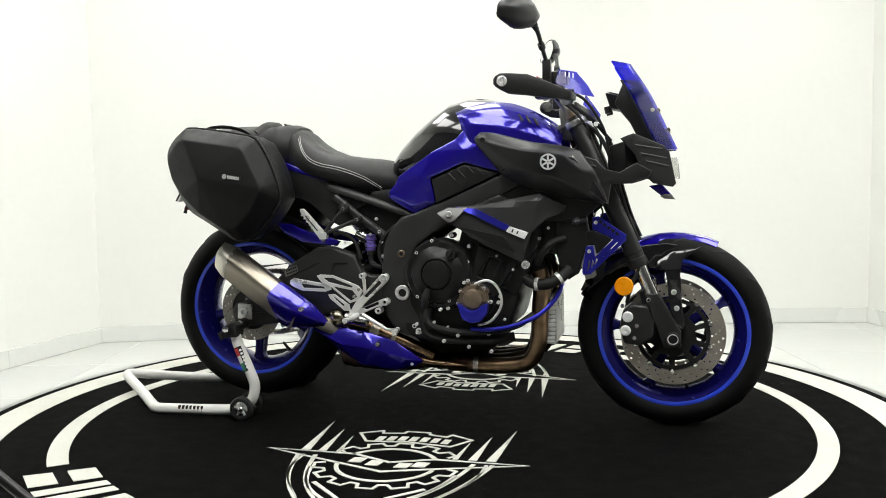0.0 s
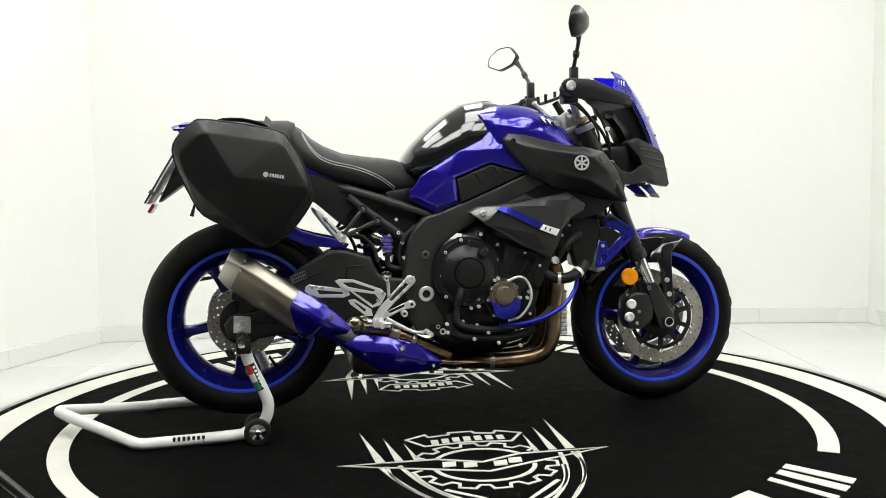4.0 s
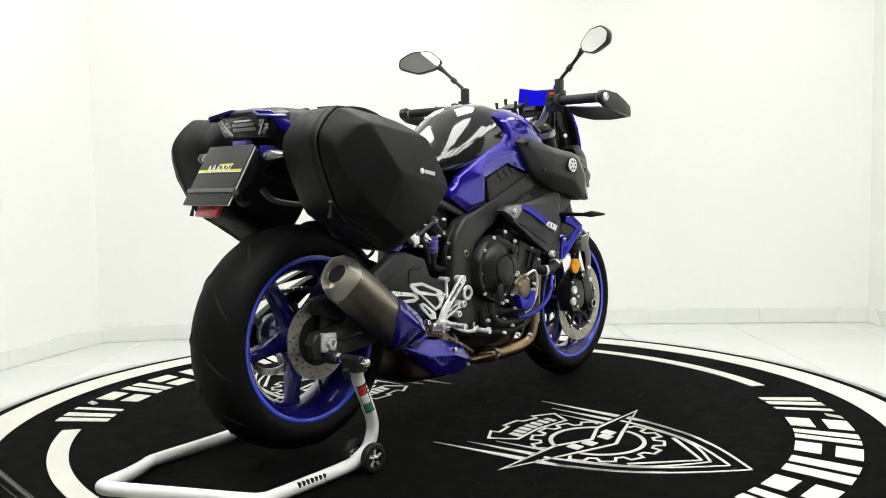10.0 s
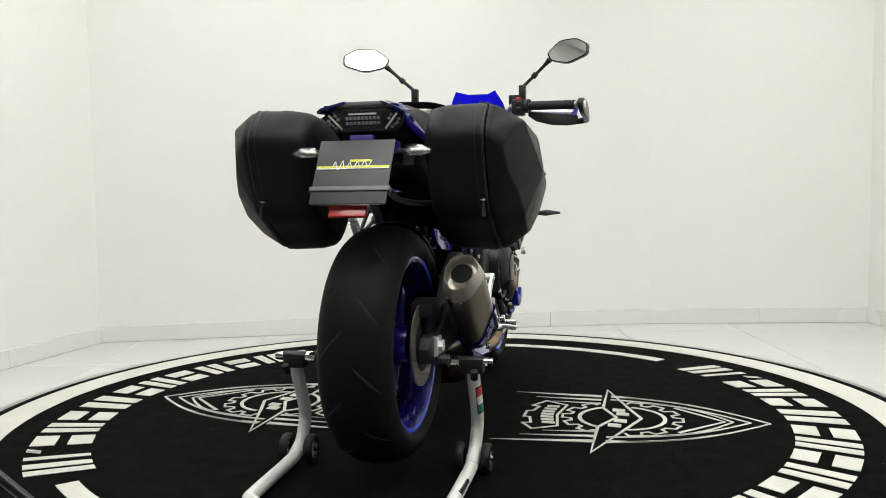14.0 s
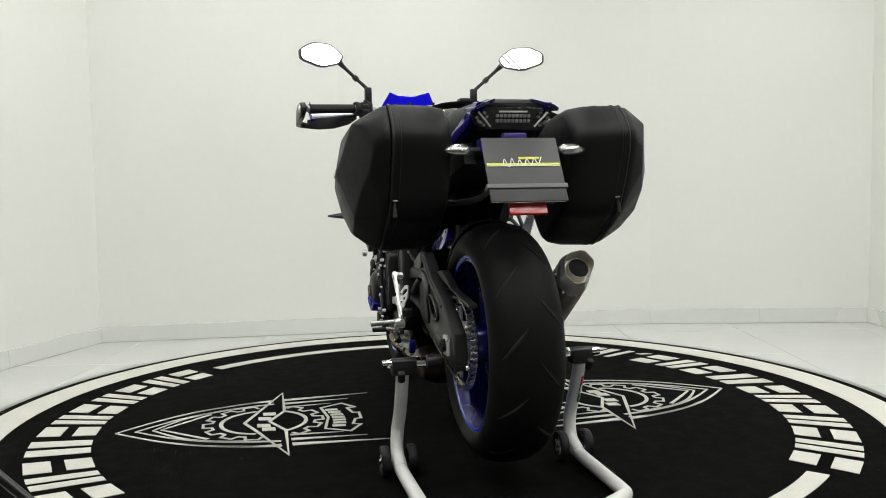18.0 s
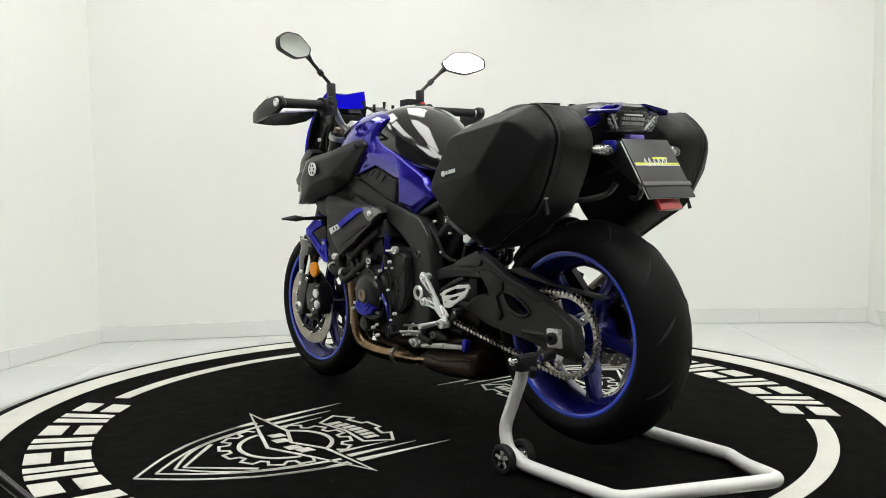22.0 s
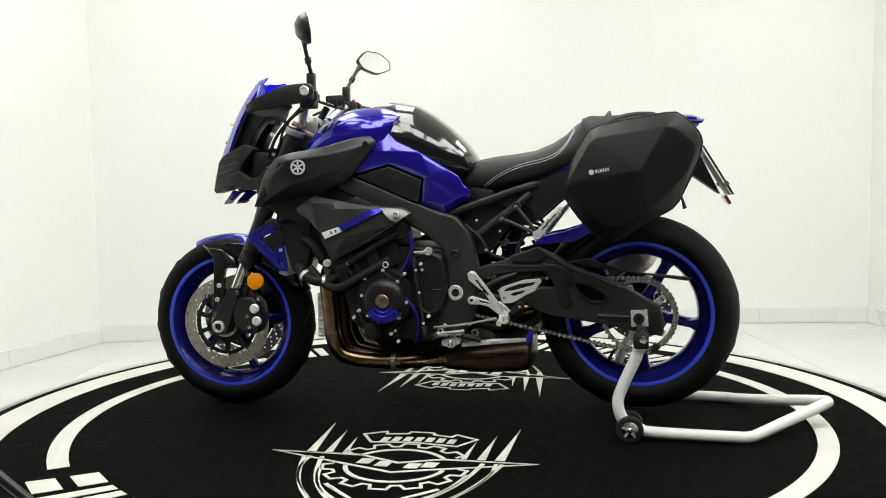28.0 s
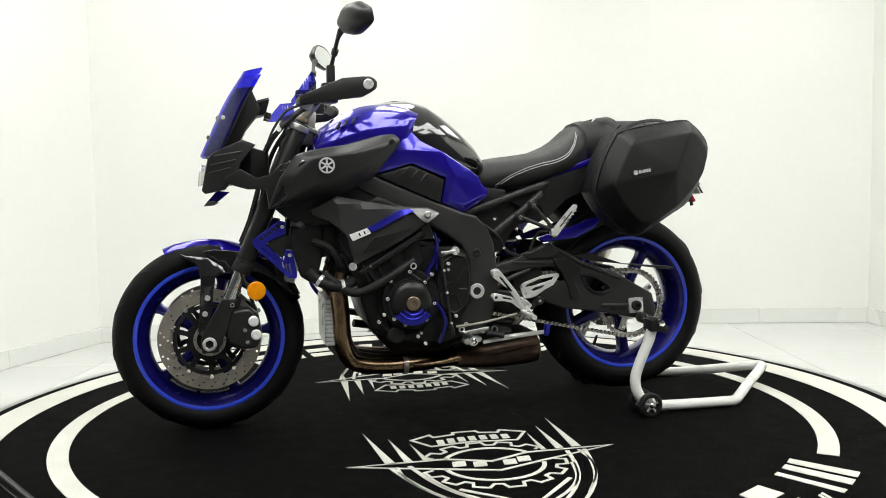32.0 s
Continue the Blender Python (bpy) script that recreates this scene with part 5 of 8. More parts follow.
        for p, q in (((-0.279, 0.698), (-0.340, 0.622)), ((-0.233, 0.661), (-0.335, 0.617))):
            part("bracket_arm", tube([(p[0], s * 0.166, p[1]), ((p[0] + q[0]) / 2, s * 0.174, (p[1] + q[1]) / 2), (q[0], y, q[1])], 0.0062, 10, 3), FRAME, peg)
            part("bracket_eye", disc((p[0], s * 0.160, p[1]), s, [(0.0135, -0.022), (0.0135, 0.010), (0.0118, 0.013), (0.0085, 0.013), (0.0075, 0.009), (0.0005, 0.009)], 24), FRAME, peg)
            part("eye_bolt", disc((p[0], s * 0.168, p[1]), s, [(0.0062, -0.004), (0.0062, 0.004), (0.003, 0.004), (0.0026, 0.001), (0.0005, 0.001)], 12), CAST, peg)
        part("peg_clevis", hull([(-0.346 + dx, y + dy, 0.610 + dz) for dx in (-0.011, 0.013) for dy in (-0.014, 0.012) for dz in (-0.012, 0.010)], 0.003), ALU, peg)
        part("pillion_peg", hull([(-0.350 + dx, y + dy, 0.612 + dz) for dx in (-0.010, 0.008) for dy in (-0.011, 0.011) for dz in (-0.009, 0.008)] +
                                 [(-0.420 + dx, y + dy, 0.694 + dz) for dx in (-0.004, 0.006) for dy in (-0.010, 0.010) for dz in (-0.006, 0.004)], 0.003), ALU, peg, "silver folding pillion peg")
        for k in range(6):
            f = 0.22 + 0.13 * k
            part("peg_rib", box((-0.350 - 0.070 * f - 0.005, y, 0.612 + 0.082 * f - 0.005), (0.005, 0.026, 0.008), Matrix.Rotation(0.8, 4, "Y"), 0.001), ALU, peg)
        part("peg_spring", cyl((-0.352, y, 0.600), (-0.338, y, 0.596), 0.010, n=14, w=0.002), CHROME, peg)
        # rear indicator
        sig = new("rear_indicator")
        sig.parent = bike
        part("indicator_stalk", cyl((-0.800, s * 0.075, 0.850), (-0.822, s * 0.125, 0.849), 0.009, 0.007, 12), SOFT, sig)
        part("indicator_body", tube([(-0.818, s * 0.116, 0.850), (-0.821, s * 0.126, 0.850), (-0.822, s * 0.152, 0.851), (-0.819, s * 0.172, 0.851)], [0.008, 0.0140, 0.0145, 0.006], 12, 3, flat=0.8), FACET, sig, "faceted silver lamp reflector")
        part("indicator_lens", tube([(-0.824, s * 0.114, 0.849), (-0.830, s * 0.126, 0.850), (-0.831, s * 0.153, 0.850), (-0.825, s * 0.177, 0.850)], [0.010, 0.0165, 0.0165, 0.007], 12, 3, flat=0.85), LENS, sig, "clear indicator lens")
        # winglets above the tail lamp
        fin = [(-0.735, s * 0.046, 0.980), (-0.750, s * 0.108, 0.956), (-0.846, s * 0.106, 0.951), (-0.852, s * 0.094, 0.958), (-0.815, s * 0.046, 0.976)]
        part("tail_winglet", bev(loft([fin, [(x + 0.004, y, z - 0.007) for x, y, z in fin]]), 0.002, 2), BLUE_DARK, bike, "dark blue tail winglet")
    lamp = new("tail_lamp")
    lamp.parent = bike
    shape = [(-0.105, 0.950), (-0.060, 0.956), (0.060, 0.956), (0.105, 0.946), (0.096, 0.922), (0.076, 0.900), (-0.076, 0.900), (-0.096, 0.922)]
    part("lamp_housing", bev(loft([[(-0.77, y * 0.95, z) for y, z in shape], [(-0.802 + 0.25 * (0.955 - z), y, z) for y, z in shape]]), 0.004, 2), INK, lamp)
    part("lamp_lens", bev(loft([[(-0.803 + 0.25 * (0.955 - z), y * 0.96, z) for y, z in shape], [(-0.838 + 0.25 * (0.955 - z) + 1.6 * y * y, y * 0.95, z * 0.97 + 0.0275) for y, z in shape]]), 0.003, 2), LENS, lamp, "clear tail lamp lens")
    part("lamp_reflector", loft([[(-0.8045 + 0.25 * (0.955 - z), y * 0.88, z * 0.82 + 0.166) for y, z in shape], [(-0.8065 + 0.25 * (0.955 - z), y * 0.88, z * 0.82 + 0.166) for y, z in shape]]), INK, lamp)
    part("led_strip", box((-0.8120, 0, 0.944), (0.006, 0.072, 0.004), w=0.001), SILVER, lamp)
    for r in range(2):
        for k in range(9):
            part("led", box((-0.8105 + 0.0035 * r, (k - 4) * 0.0100, 0.934 - 0.012 * r), (0.008, 0.0066, 0.0078), w=0.0012), CAST, lamp)
    for s in (-1, 1):
        part("led_bar", tube([(-0.813, s * 0.088, 0.943), (-0.803, s * 0.056, 0.908)], 0.0028, 6, 1), SILVER, lamp)
        for y, z in ((0.072, 0.941), (0.066, 0.932), (0.080, 0.918), (0.072, 0.912), (0.090, 0.930), (0.086, 0.922)):
            part("led", box((-0.8085 + 0.25 * (0.943 - z), s * y, z), (0.008, 0.0066, 0.0060), Matrix.Rotation(s * 0.4, 4, "X"), 0.001), CAST, lamp)
    part("tail_cover", hull([(-0.72, y, z) for y in (-0.085, 0.085) for z in (0.945, 0.968)] + [(-0.72, y, 0.984) for y in (-0.04, 0.04)] + [(-0.785, y, z) for y in (-0.090, 0.090) for z in (0.945, 0.958)] + [(-0.800, y, 0.975) for y in (-0.050, 0.050)] + [(-0.812, y, 0.966) for y in (-0.075, 0.075)], 0.006), SATIN, bike, "black tail cover")
    part("tail_clip", box((-0.815, 0, 0.886), (0.02, 0.06, 0.012), w=0.003), VIOLET, bike, "violet anodised clip")
    # plate carrier and cover plate
    tilt = Matrix.Rotation(radians(31), 4, "Y")
    mid = Vector((-0.893, 0, 0.802))
    carrier = new("plate_carrier")
    carrier.parent = bike
    part("carrier_arm", hull([(-0.76, y, z) for y in (-0.055, 0.055) for z in (0.83, 0.88)] + [(-0.835, y, z) for y in (-0.06, 0.06) for z in (0.80, 0.865)] + [(-0.905, y, 0.725) for y in (-0.05, 0.05)], 0.008), PLASTIC, carrier)
    for s in (-1, 1):
        part("carrier_tab", box((-0.795, s * 0.078, 0.862), (0.04, 0.016, 0.030), w=0.005), BLUE_ANO, carrier, "blue anodised carrier tab")
    part("plate_back", box(mid + tilt @ Vector((0.006, 0, 0)), (0.004, 0.184, 0.172), tilt, 0.001), PAPER, carrier)
    part("cover_plate", box(mid, (0.004, 0.188, 0.176), tilt, 0.0012), SIGN, carrier, "dark cover plate with pale marks")
    def mark(v, h, y0, y1, material, depth=0.003):
        part("plate_mark", box(mid + tilt @ Vector((-depth, (y0 + y1) / 2, v)), (0.0016, y1 - y0, h), tilt), material, carrier)
    mark(0.012, 0.006, -0.090, 0.090, YELLOW)
    mark(0.0075, 0.002, -0.090, 0.090, PAPER)
    mark(0.029, 0.006, -0.042, 0.010, YELLOW)
    wave = [mid + tilt @ Vector((-0.0040, 0.050 - 0.0046 * k, (0.012, 0.026, 0.010, 0.002)[k % 4] * (1.0 if k < 6 else 0.72) + 0.0006 * k)) for k in range(22)]
    part("plate_mark", tube(wave, 0.0012, 6, 3), PAPER, carrier)
    part("elastic_band", join(box(mid + tilt @ Vector((-0.004, 0, -0.048)), (0.003, 0.196, 0.012), tilt, 0.001), box(mid + tilt @ Vector((0.004, 0.098, -0.048)), (0.016, 0.003, 0.012), tilt, 0.001),
                              box(mid + tilt @ Vector((0.004, -0.098, -0.048)), (0.016, 0.003, 0.012), tilt, 0.001)), BAND, carrier, "grey elastic band")
    part("rear_reflector", box((-0.926, 0.002, 0.709), (0.010, 0.092, 0.030), tilt, 0.002), REDLENS, carrier, "red reflector")


def frame_and_engine(bike):
    spar = [(-0.040, 0.680), (0.056, 0.718), (0.257, 0.805), (0.335, 0.800), (0.300, 0.760), (0.196, 0.706), (0.101, 0.672), (0.070, 0.641), (0.022, 0.615), (-0.033, 0.573), (-0.055, 0.526), (-0.059, 0.435), (-0.051, 0.386), (-0.019, 0.337),
            (-0.013, 0.312), (-0.044, 0.284), (-0.104, 0.292), (-0.138, 0.345), (-0.155, 0.430), (-0.152, 0.503), (-0.142, 0.575), (-0.126, 0.620), (-0.084, 0.668)]
    for s in (-1, 1):
        part("main_frame", panel(spar, lambda x, z: 0.168 - 0.04 * max(0, 0.40 - z) + 0.04 * max(0, x - 0.05), 0.05, s, 1, 0.010), FRAME, bike, "dark grey cast frame spar", ang=40)
        part("pivot_ring", disc((-0.082, s * 0.164, 0.424), s, [(0.0250, -0.004), (0.0250, 0.006), (0.0225, 0.009), (0.0135, 0.009), (0.0125, 0.002), (0.0005, 0.002)], 36), ALU, bike, "silver swingarm pivot nut")
        # The nut's hole is a black plug, its shade put into the colour.
        part("pivot_socket", cyl((-0.082, s * 0.160, 0.424), (-0.082, s * 0.1690, 0.424), 0.0125, n=6), INK, bike)
        part("frame_bolt", disc((-0.083, s * 0.160, 0.549), s, [(0.0135, -0.004), (0.0135, 0.008), (0.011, 0.011), (0.007, 0.011), (0.006, 0.004), (0.0005, 0.004)], 24), BRONZE if s < 0 else SATIN, bike)
        bolt(bike, -0.030, s * 0.160, 0.300, s, 0.011, 0.008, ALU)
        bolt(bike, -0.045, s * 0.160, 0.316, s, 0.008, 0.006, ALU)
        # rearset: two-armed bracket, heel guard, peg
        rs = new("rearset")
        rs.parent = bike
        y = s * 0.186
        flat = lambda x, z: 0.196
        if s < 0:
            part("rearset_arm", panel([(-0.144, 0.487), (-0.124, 0.484), (-0.120, 0.470), (-0.128, 0.459), (-0.198, 0.395), (-0.227, 0.363), (-0.250, 0.336), (-0.262, 0.348), (-0.236, 0.391), (-0.206, 0.421)], flat, 0.008, s, 0, 0.0015,
                                      [[(-0.152, 0.466), (-0.143, 0.458), (-0.196, 0.408), (-0.205, 0.414)]]), ALU, rs, "silver slotted rearset arm")
            part("rearset_arm", panel([(-0.146, 0.405), (-0.126, 0.406), (-0.120, 0.394), (-0.130, 0.384), (-0.160, 0.380), (-0.199, 0.362), (-0.235, 0.348), (-0.250, 0.334), (-0.258, 0.342), (-0.220, 0.372)], lambda x, z: 0.190, 0.007, s, 0, 0.0015,
                                      [[(-0.158, 0.397), (-0.156, 0.388), (-0.200, 0.370), (-0.212, 0.374)]]), ALU, rs, "silver slotted rearset arm")
            part("rearset_arm", panel([(-0.218, 0.487), (-0.207, 0.488), (-0.201, 0.462), (-0.200, 0.428), (-0.209, 0.420), (-0.211, 0.455)], lambda x, z: 0.188, 0.006, s, 0, 0.0015), ALU, rs)
            part("heel_guard", panel([(-0.372, 0.477), (-0.360, 0.482), (-0.315, 0.480), (-0.229, 0.447), (-0.212, 0.431), (-0.230, 0.397), (-0.258, 0.389), (-0.325, 0.443), (-0.353, 0.454)], lambda x, z: 0.184, 0.004, s, 0, 0.0008,
                                     [[(-0.350, 0.471), (-0.316, 0.471), (-0.246, 0.445), (-0.252, 0.439), (-0.330, 0.457)], [(-0.316, 0.443), (-0.248, 0.431), (-0.232, 0.410), (-0.255, 0.397)]]), ALU, rs, "pale alloy heel guard")
            part("guard_stay", panel([(-0.332, 0.416), (-0.326, 0.403), (-0.277, 0.364), (-0.256, 0.364), (-0.260, 0.384), (-0.311, 0.418)], lambda x, z: 0.186, 0.006, s, 0, 0.001,
                                     [[(-0.316, 0.408), (-0.309, 0.408), (-0.276, 0.384), (-0.281, 0.377)]]), ALU, rs)
            spots = ((-0.136, 0.475, 0.0115), (-0.134, 0.396, 0.0115), (-0.157, 0.367, 0.0105), (-0.212, 0.480, 0.008))
            part("hanger", panel([(-0.463, 0.462), (-0.450, 0.470), (-0.434, 0.466), (-0.332, 0.449), (-0.325, 0.431), (-0.345, 0.424), (-0.424, 0.428), (-0.452, 0.440), (-0.465, 0.450)], lambda x, z: 0.178 - 0.1 * (x + 0.33), 0.007, s, 0, 0.0015,
                                 [[(-0.428, 0.452), (-0.350, 0.441), (-0.345, 0.434), (-0.420, 0.437)]]), ALU, rs, "silver exhaust hanger")
        else:
            part("rearset_arm", panel([(-0.126, 0.488), (-0.136, 0.497), (-0.148, 0.495), (-0.158, 0.484), (-0.206, 0.423), (-0.244, 0.368), (-0.258, 0.358), (-0.248, 0.348), (-0.236, 0.352), (-0.218, 0.372), (-0.179, 0.430), (-0.130, 0.468)], flat, 0.008, s, 0, 0.0015,
                                      [[(-0.148, 0.470), (-0.158, 0.468), (-0.196, 0.421), (-0.188, 0.418)]]), ALU, rs, "silver slotted rearset arm")
            part("rearset_arm", panel([(-0.124, 0.407), (-0.138, 0.417), (-0.193, 0.402), (-0.213, 0.387), (-0.239, 0.364), (-0.232, 0.353), (-0.192, 0.383), (-0.165, 0.390), (-0.132, 0.390)], lambda x, z: 0.192, 0.007, s, 0, 0.0015,
                                      [[(-0.160, 0.405), (-0.190, 0.397), (-0.196, 0.391), (-0.164, 0.397)]]), ALU, rs, "silver slotted rearset arm")
            part("heel_guard", panel([(-0.222, 0.436), (-0.237, 0.447), (-0.303, 0.469), (-0.355, 0.474), (-0.359, 0.464), (-0.338, 0.435), (-0.305, 0.419), (-0.278, 0.401), (-0.261, 0.395), (-0.236, 0.395)], lambda x, z: 0.188, 0.004, s, 0, 0.0008,
                                     [[(-0.239, 0.431), (-0.247, 0.44), (-0.286, 0.455), (-0.341, 0.463), (-0.334, 0.453), (-0.273, 0.436)], [(-0.258, 0.421), (-0.273, 0.429), (-0.31, 0.437), (-0.298, 0.426), (-0.273, 0.418)]]), ALU, rs, "pale alloy heel guard")
            part("guard_stay", panel([(-0.226, 0.402), (-0.246, 0.388), (-0.262, 0.372), (-0.250, 0.358), (-0.232, 0.372), (-0.219, 0.390)], lambda x, z: 0.194, 0.006, s, 0, 0.001), ALU, rs)
            part("peg_hinge", disc((-0.290, 0.186, 0.385), s, [(0.0135, -0.02), (0.0135, 0.006), (0.0115, 0.009), (0.0075, 0.009), (0.0065, 0.005), (0.0005, 0.005)], 24), SATIN, rs, "black peg hinge")
            part("hinge_bolt", cyl((-0.290, 0.188, 0.385), (-0.290, 0.1925, 0.385), 0.0045, n=12), ALU, rs)
            part("hinge_arm", hull([(x, y, z) for y in (0.172, 0.184) for x, z in ((-0.285, 0.397), (-0.300, 0.380), (-0.262, 0.352), (-0.246, 0.362))], 0.004), SATIN, rs)
            spots = ((-0.139, 0.482, 0.0115), (-0.138, 0.403, 0.0115))
        for x, z, r in spots:
            part("rearset_boss", disc((x, s * 0.190, z), s, [(r, -0.026), (r, 0.007), (r * 0.85, 0.009), (r * 0.5, 0.009), (r * 0.42, 0.002), (0.0005, 0.002)], 24), ALU, rs)
            # Black plug in place of a shaded hexagon hole.
            part("boss_socket", cyl((x, s * 0.191, z), (x, s * 0.1935, z), r * 0.42, n=6), INK, rs)
        for x, z in ((-0.225, 0.434), (-0.242, 0.412)):
            bolt(rs, x, s * 0.186, z, s, 0.005, 0.005, CHROME)
        part("footpeg", tube([(-0.232, y, 0.352), (-0.235, s * 0.225, 0.348), (-0.238, s * 0.285, 0.346)], [0.009, 0.0075, 0.0085], 12, 3), ALU, rs, "knurled silver footpeg")
        part("peg_joint", cyl((-0.245, s * 0.180, 0.345), (-0.245, s * 0.212, 0.345), 0.014, n=16, w=0.003), ALU, rs)
        if s < 0:
            part("brake_pedal", tube([(-0.215, y, 0.352), (-0.165, y, 0.325), (-0.125, s * 0.20, 0.308), (-0.085, s * 0.215, 0.310)], [0.008, 0.006, 0.0055, 0.006], 10, 4), ALU, rs, "silver brake pedal")
            part("pedal_toe", cyl((-0.09, s * 0.20, 0.31), (-0.085, s * 0.26, 0.308), 0.008), ALU, rs)
            part("linkage_cylinder", cyl((-0.275, s * 0.175, 0.34), (-0.20, s * 0.175, 0.33), 0.018), CHROME, rs)
        else:
            part("gear_rod", tube([(-0.215, s * 0.18, 0.345), (-0.10, s * 0.178, 0.322), (-0.010, s * 0.175, 0.312)], 0.004, 8), STEEL, rs)
            part("gear_lever", tube([(-0.112, y, 0.301), (-0.07, s * 0.195, 0.300), (-0.022, s * 0.200, 0.292)], [0.010, 0.006, 0.009], 10, 4, flat=0.6), ALU, rs)
            part("gear_toe", cyl((-0.022, s * 0.195, 0.291), (-0.020, s * 0.250, 0.291), 0.008), SOFT, rs)
    # crankcase, cylinders, head
    eng = new("engine")
    eng.parent = bike
    part("crankcase", plate([(-0.10, 0.56), (0.10, 0.58), (0.26, 0.50), (0.30, 0.42), (0.27, 0.32), (0.20, 0.27), (0.02, 0.255), (-0.08, 0.29), (-0.13, 0.38)], -0.165, 0.165, 0.02, 3), ENGINE, eng, "black crankcase")
    part("cylinder_block", plate([(0.09, 0.52), (0.22, 0.46), (0.29, 0.42), (0.36, 0.56), (0.34, 0.62), (0.20, 0.68), (0.12, 0.64)], -0.175, 0.175, 0.012, 2), ENGINE, eng, "black cylinder block")
    part("cylinder_head", plate([(0.13, 0.61), (0.33, 0.53), (0.37, 0.60), (0.36, 0.68), (0.24, 0.74), (0.15, 0.70)], -0.19, 0.19, 0.014, 2), ENGINE2, eng, "dark cylinder head")
    part("sump", hull([(x, y, z) for x, y, z in ((-0.06, 0.13, 0.27), (-0.06, -0.13, 0.27), (0.24, 0.13, 0.28), (0.24, -0.13, 0.28), (0.02, 0.09, 0.215), (0.02, -0.09, 0.215), (0.18, 0.09, 0.215), (0.18, -0.09, 0.215))], 0.012), ENGINE, eng)
    part("airbox", hull([(x, s * y, z) for s in (-1, 1) for x, y, z in ((-0.02, 0.13, 0.70), (0.34, 0.16, 0.74), (-0.02, 0.14, 0.79), (0.36, 0.15, 0.86), (0.10, 0.15, 0.86))], 0.01), PLASTIC, eng)
    for s in (-1, 1):
        for k in range(3):
            part("head_rib", box((0.205 + 0.045 * k, s * 0.182, 0.545 - 0.012 * k), (0.010, 0.02, 0.115), Matrix.Rotation(0.45, 4, "Y"), 0.003), ENGINE2, eng)
        part("cylinder_side", panel([(0.176, 0.580), (0.300, 0.536), (0.226, 0.420), (0.145, 0.455)], lambda x, z: 0.196, 0.045, s, 0, 0.004, [[(0.206, 0.546), (0.270, 0.525), (0.240, 0.455), (0.170, 0.482)]]), ENGINE2, eng, "ribbed cylinder casting")
        part("cylinder_pane", panel([(0.200, 0.552), (0.276, 0.530), (0.244, 0.448), (0.162, 0.480)], lambda x, z: 0.184, 0.02, s, 0, 0.002), ENGINE, eng)
    # right: clutch cover with its raised disc, water pump
    s = -1
    part("clutch_case", disc((0.050, -0.160, 0.490), s, [(0.112, -0.01), (0.112, 0.028), (0.106, 0.038), (0.060, 0.042), (0.0005, 0.042)], 56), ENGINE2, eng, "dark clutch case")
    part("clutch_cover", disc((0.047, -0.194, 0.490), s, [(0.090, -0.004), (0.088, 0.008), (0.080, 0.016), (0.054, 0.030), (0.0505, 0.031), (0.0475, 0.0265), (0.0455, 0.0265), (0.0435, 0.033), (0.040, 0.0345), (0.0005, 0.0345)], 72), ENGINE2, eng, "round clutch cover")
    part("clutch_lobe", hull([(x, y, z) for y in (-0.160, -0.206) for x, z in ((0.05, 0.60), (0.10, 0.585), (0.14, 0.55), (0.15, 0.50), (0.14, 0.46), (0.06, 0.39), (0.00, 0.40))], 0.012, 3), ENGINE2, eng)
    part("oil_filler", join(cyl((0.095, -0.20, 0.553), (0.095, -0.232, 0.555), 0.019, 0.016, 12, 0.003), box((0.095, -0.234, 0.555), (0.007, 0.008, 0.026), Matrix.Rotation(0.5, 4, "Y"), 0.002)), PLASTIC, eng)
    part("sensor_boot", tube([(0.02, -0.225, 0.445), (0.012, -0.228, 0.415), (0.006, -0.222, 0.385)], [0.009, 0.013, 0.010], 12, 4), SOFT, eng)
    for x, z in ((0.091, 0.611), (0.146, 0.577), (0.027, 0.594), (-0.024, 0.556), (-0.038, 0.483), (-0.024, 0.416), (0.142, 0.528), (0.035, 0.398), (0.081, 0.405), (0.134, 0.464)):
        bolt(eng, x, -0.192, z, s, 0.0058, 0.008, SILVER)
        part("bolt_boss", cyl((x, -0.160, z), (x, -0.193, z), 0.0095, n=14, w=0.002), ENGINE2, eng)
    part("pump_case", disc((0.160, -0.165, 0.408), s, [(0.062, -0.01), (0.062, 0.030), (0.054, 0.038), (0.0005, 0.038)], 40), ENGINE, eng)
    part("pump_cover", disc((0.162, -0.202, 0.414), s, [(0.047, -0.004), (0.047, 0.008), (0.043, 0.013), (0.033, 0.014), (0.031, 0.018), (0.029, 0.0225), (0.026, 0.024), (0.0005, 0.024)], 40), BRONZE, eng, "bronze pump cover")
    for k in range(7):
        a = radians(-10 + 40 * k)
        part("pump_boss", cyl((0.162 + 0.047 * math.cos(a), -0.198, 0.414 + 0.047 * math.sin(a)), (0.162 + 0.047 * math.cos(a), -0.213, 0.414 + 0.047 * math.sin(a)), 0.0085, 0.0075, 14, 0.002), BRONZE, eng)
        if k % 2 == 0:
            part("pump_rib", box((0.162 + 0.037 * math.cos(a), -0.217, 0.414 + 0.037 * math.sin(a)), (0.022, 0.006, 0.005), Matrix.Rotation(-a, 4, "Y"), 0.0015), BRONZE, eng)
            bolt(eng, 0.162 + 0.047 * math.cos(a), -0.212, 0.414 + 0.047 * math.sin(a), s, 0.0042, 0.005, SILVER)
    part("cover_guard", plate([(0.112, 0.402), (0.130, 0.395), (0.148, 0.380), (0.170, 0.380), (0.190, 0.396), (0.212, 0.404), (0.208, 0.370), (0.188, 0.346), (0.158, 0.340), (0.128, 0.352)], -0.236, -0.205, 0.007, 2), BLUE_ANO, eng, "blue anodised engine guard")
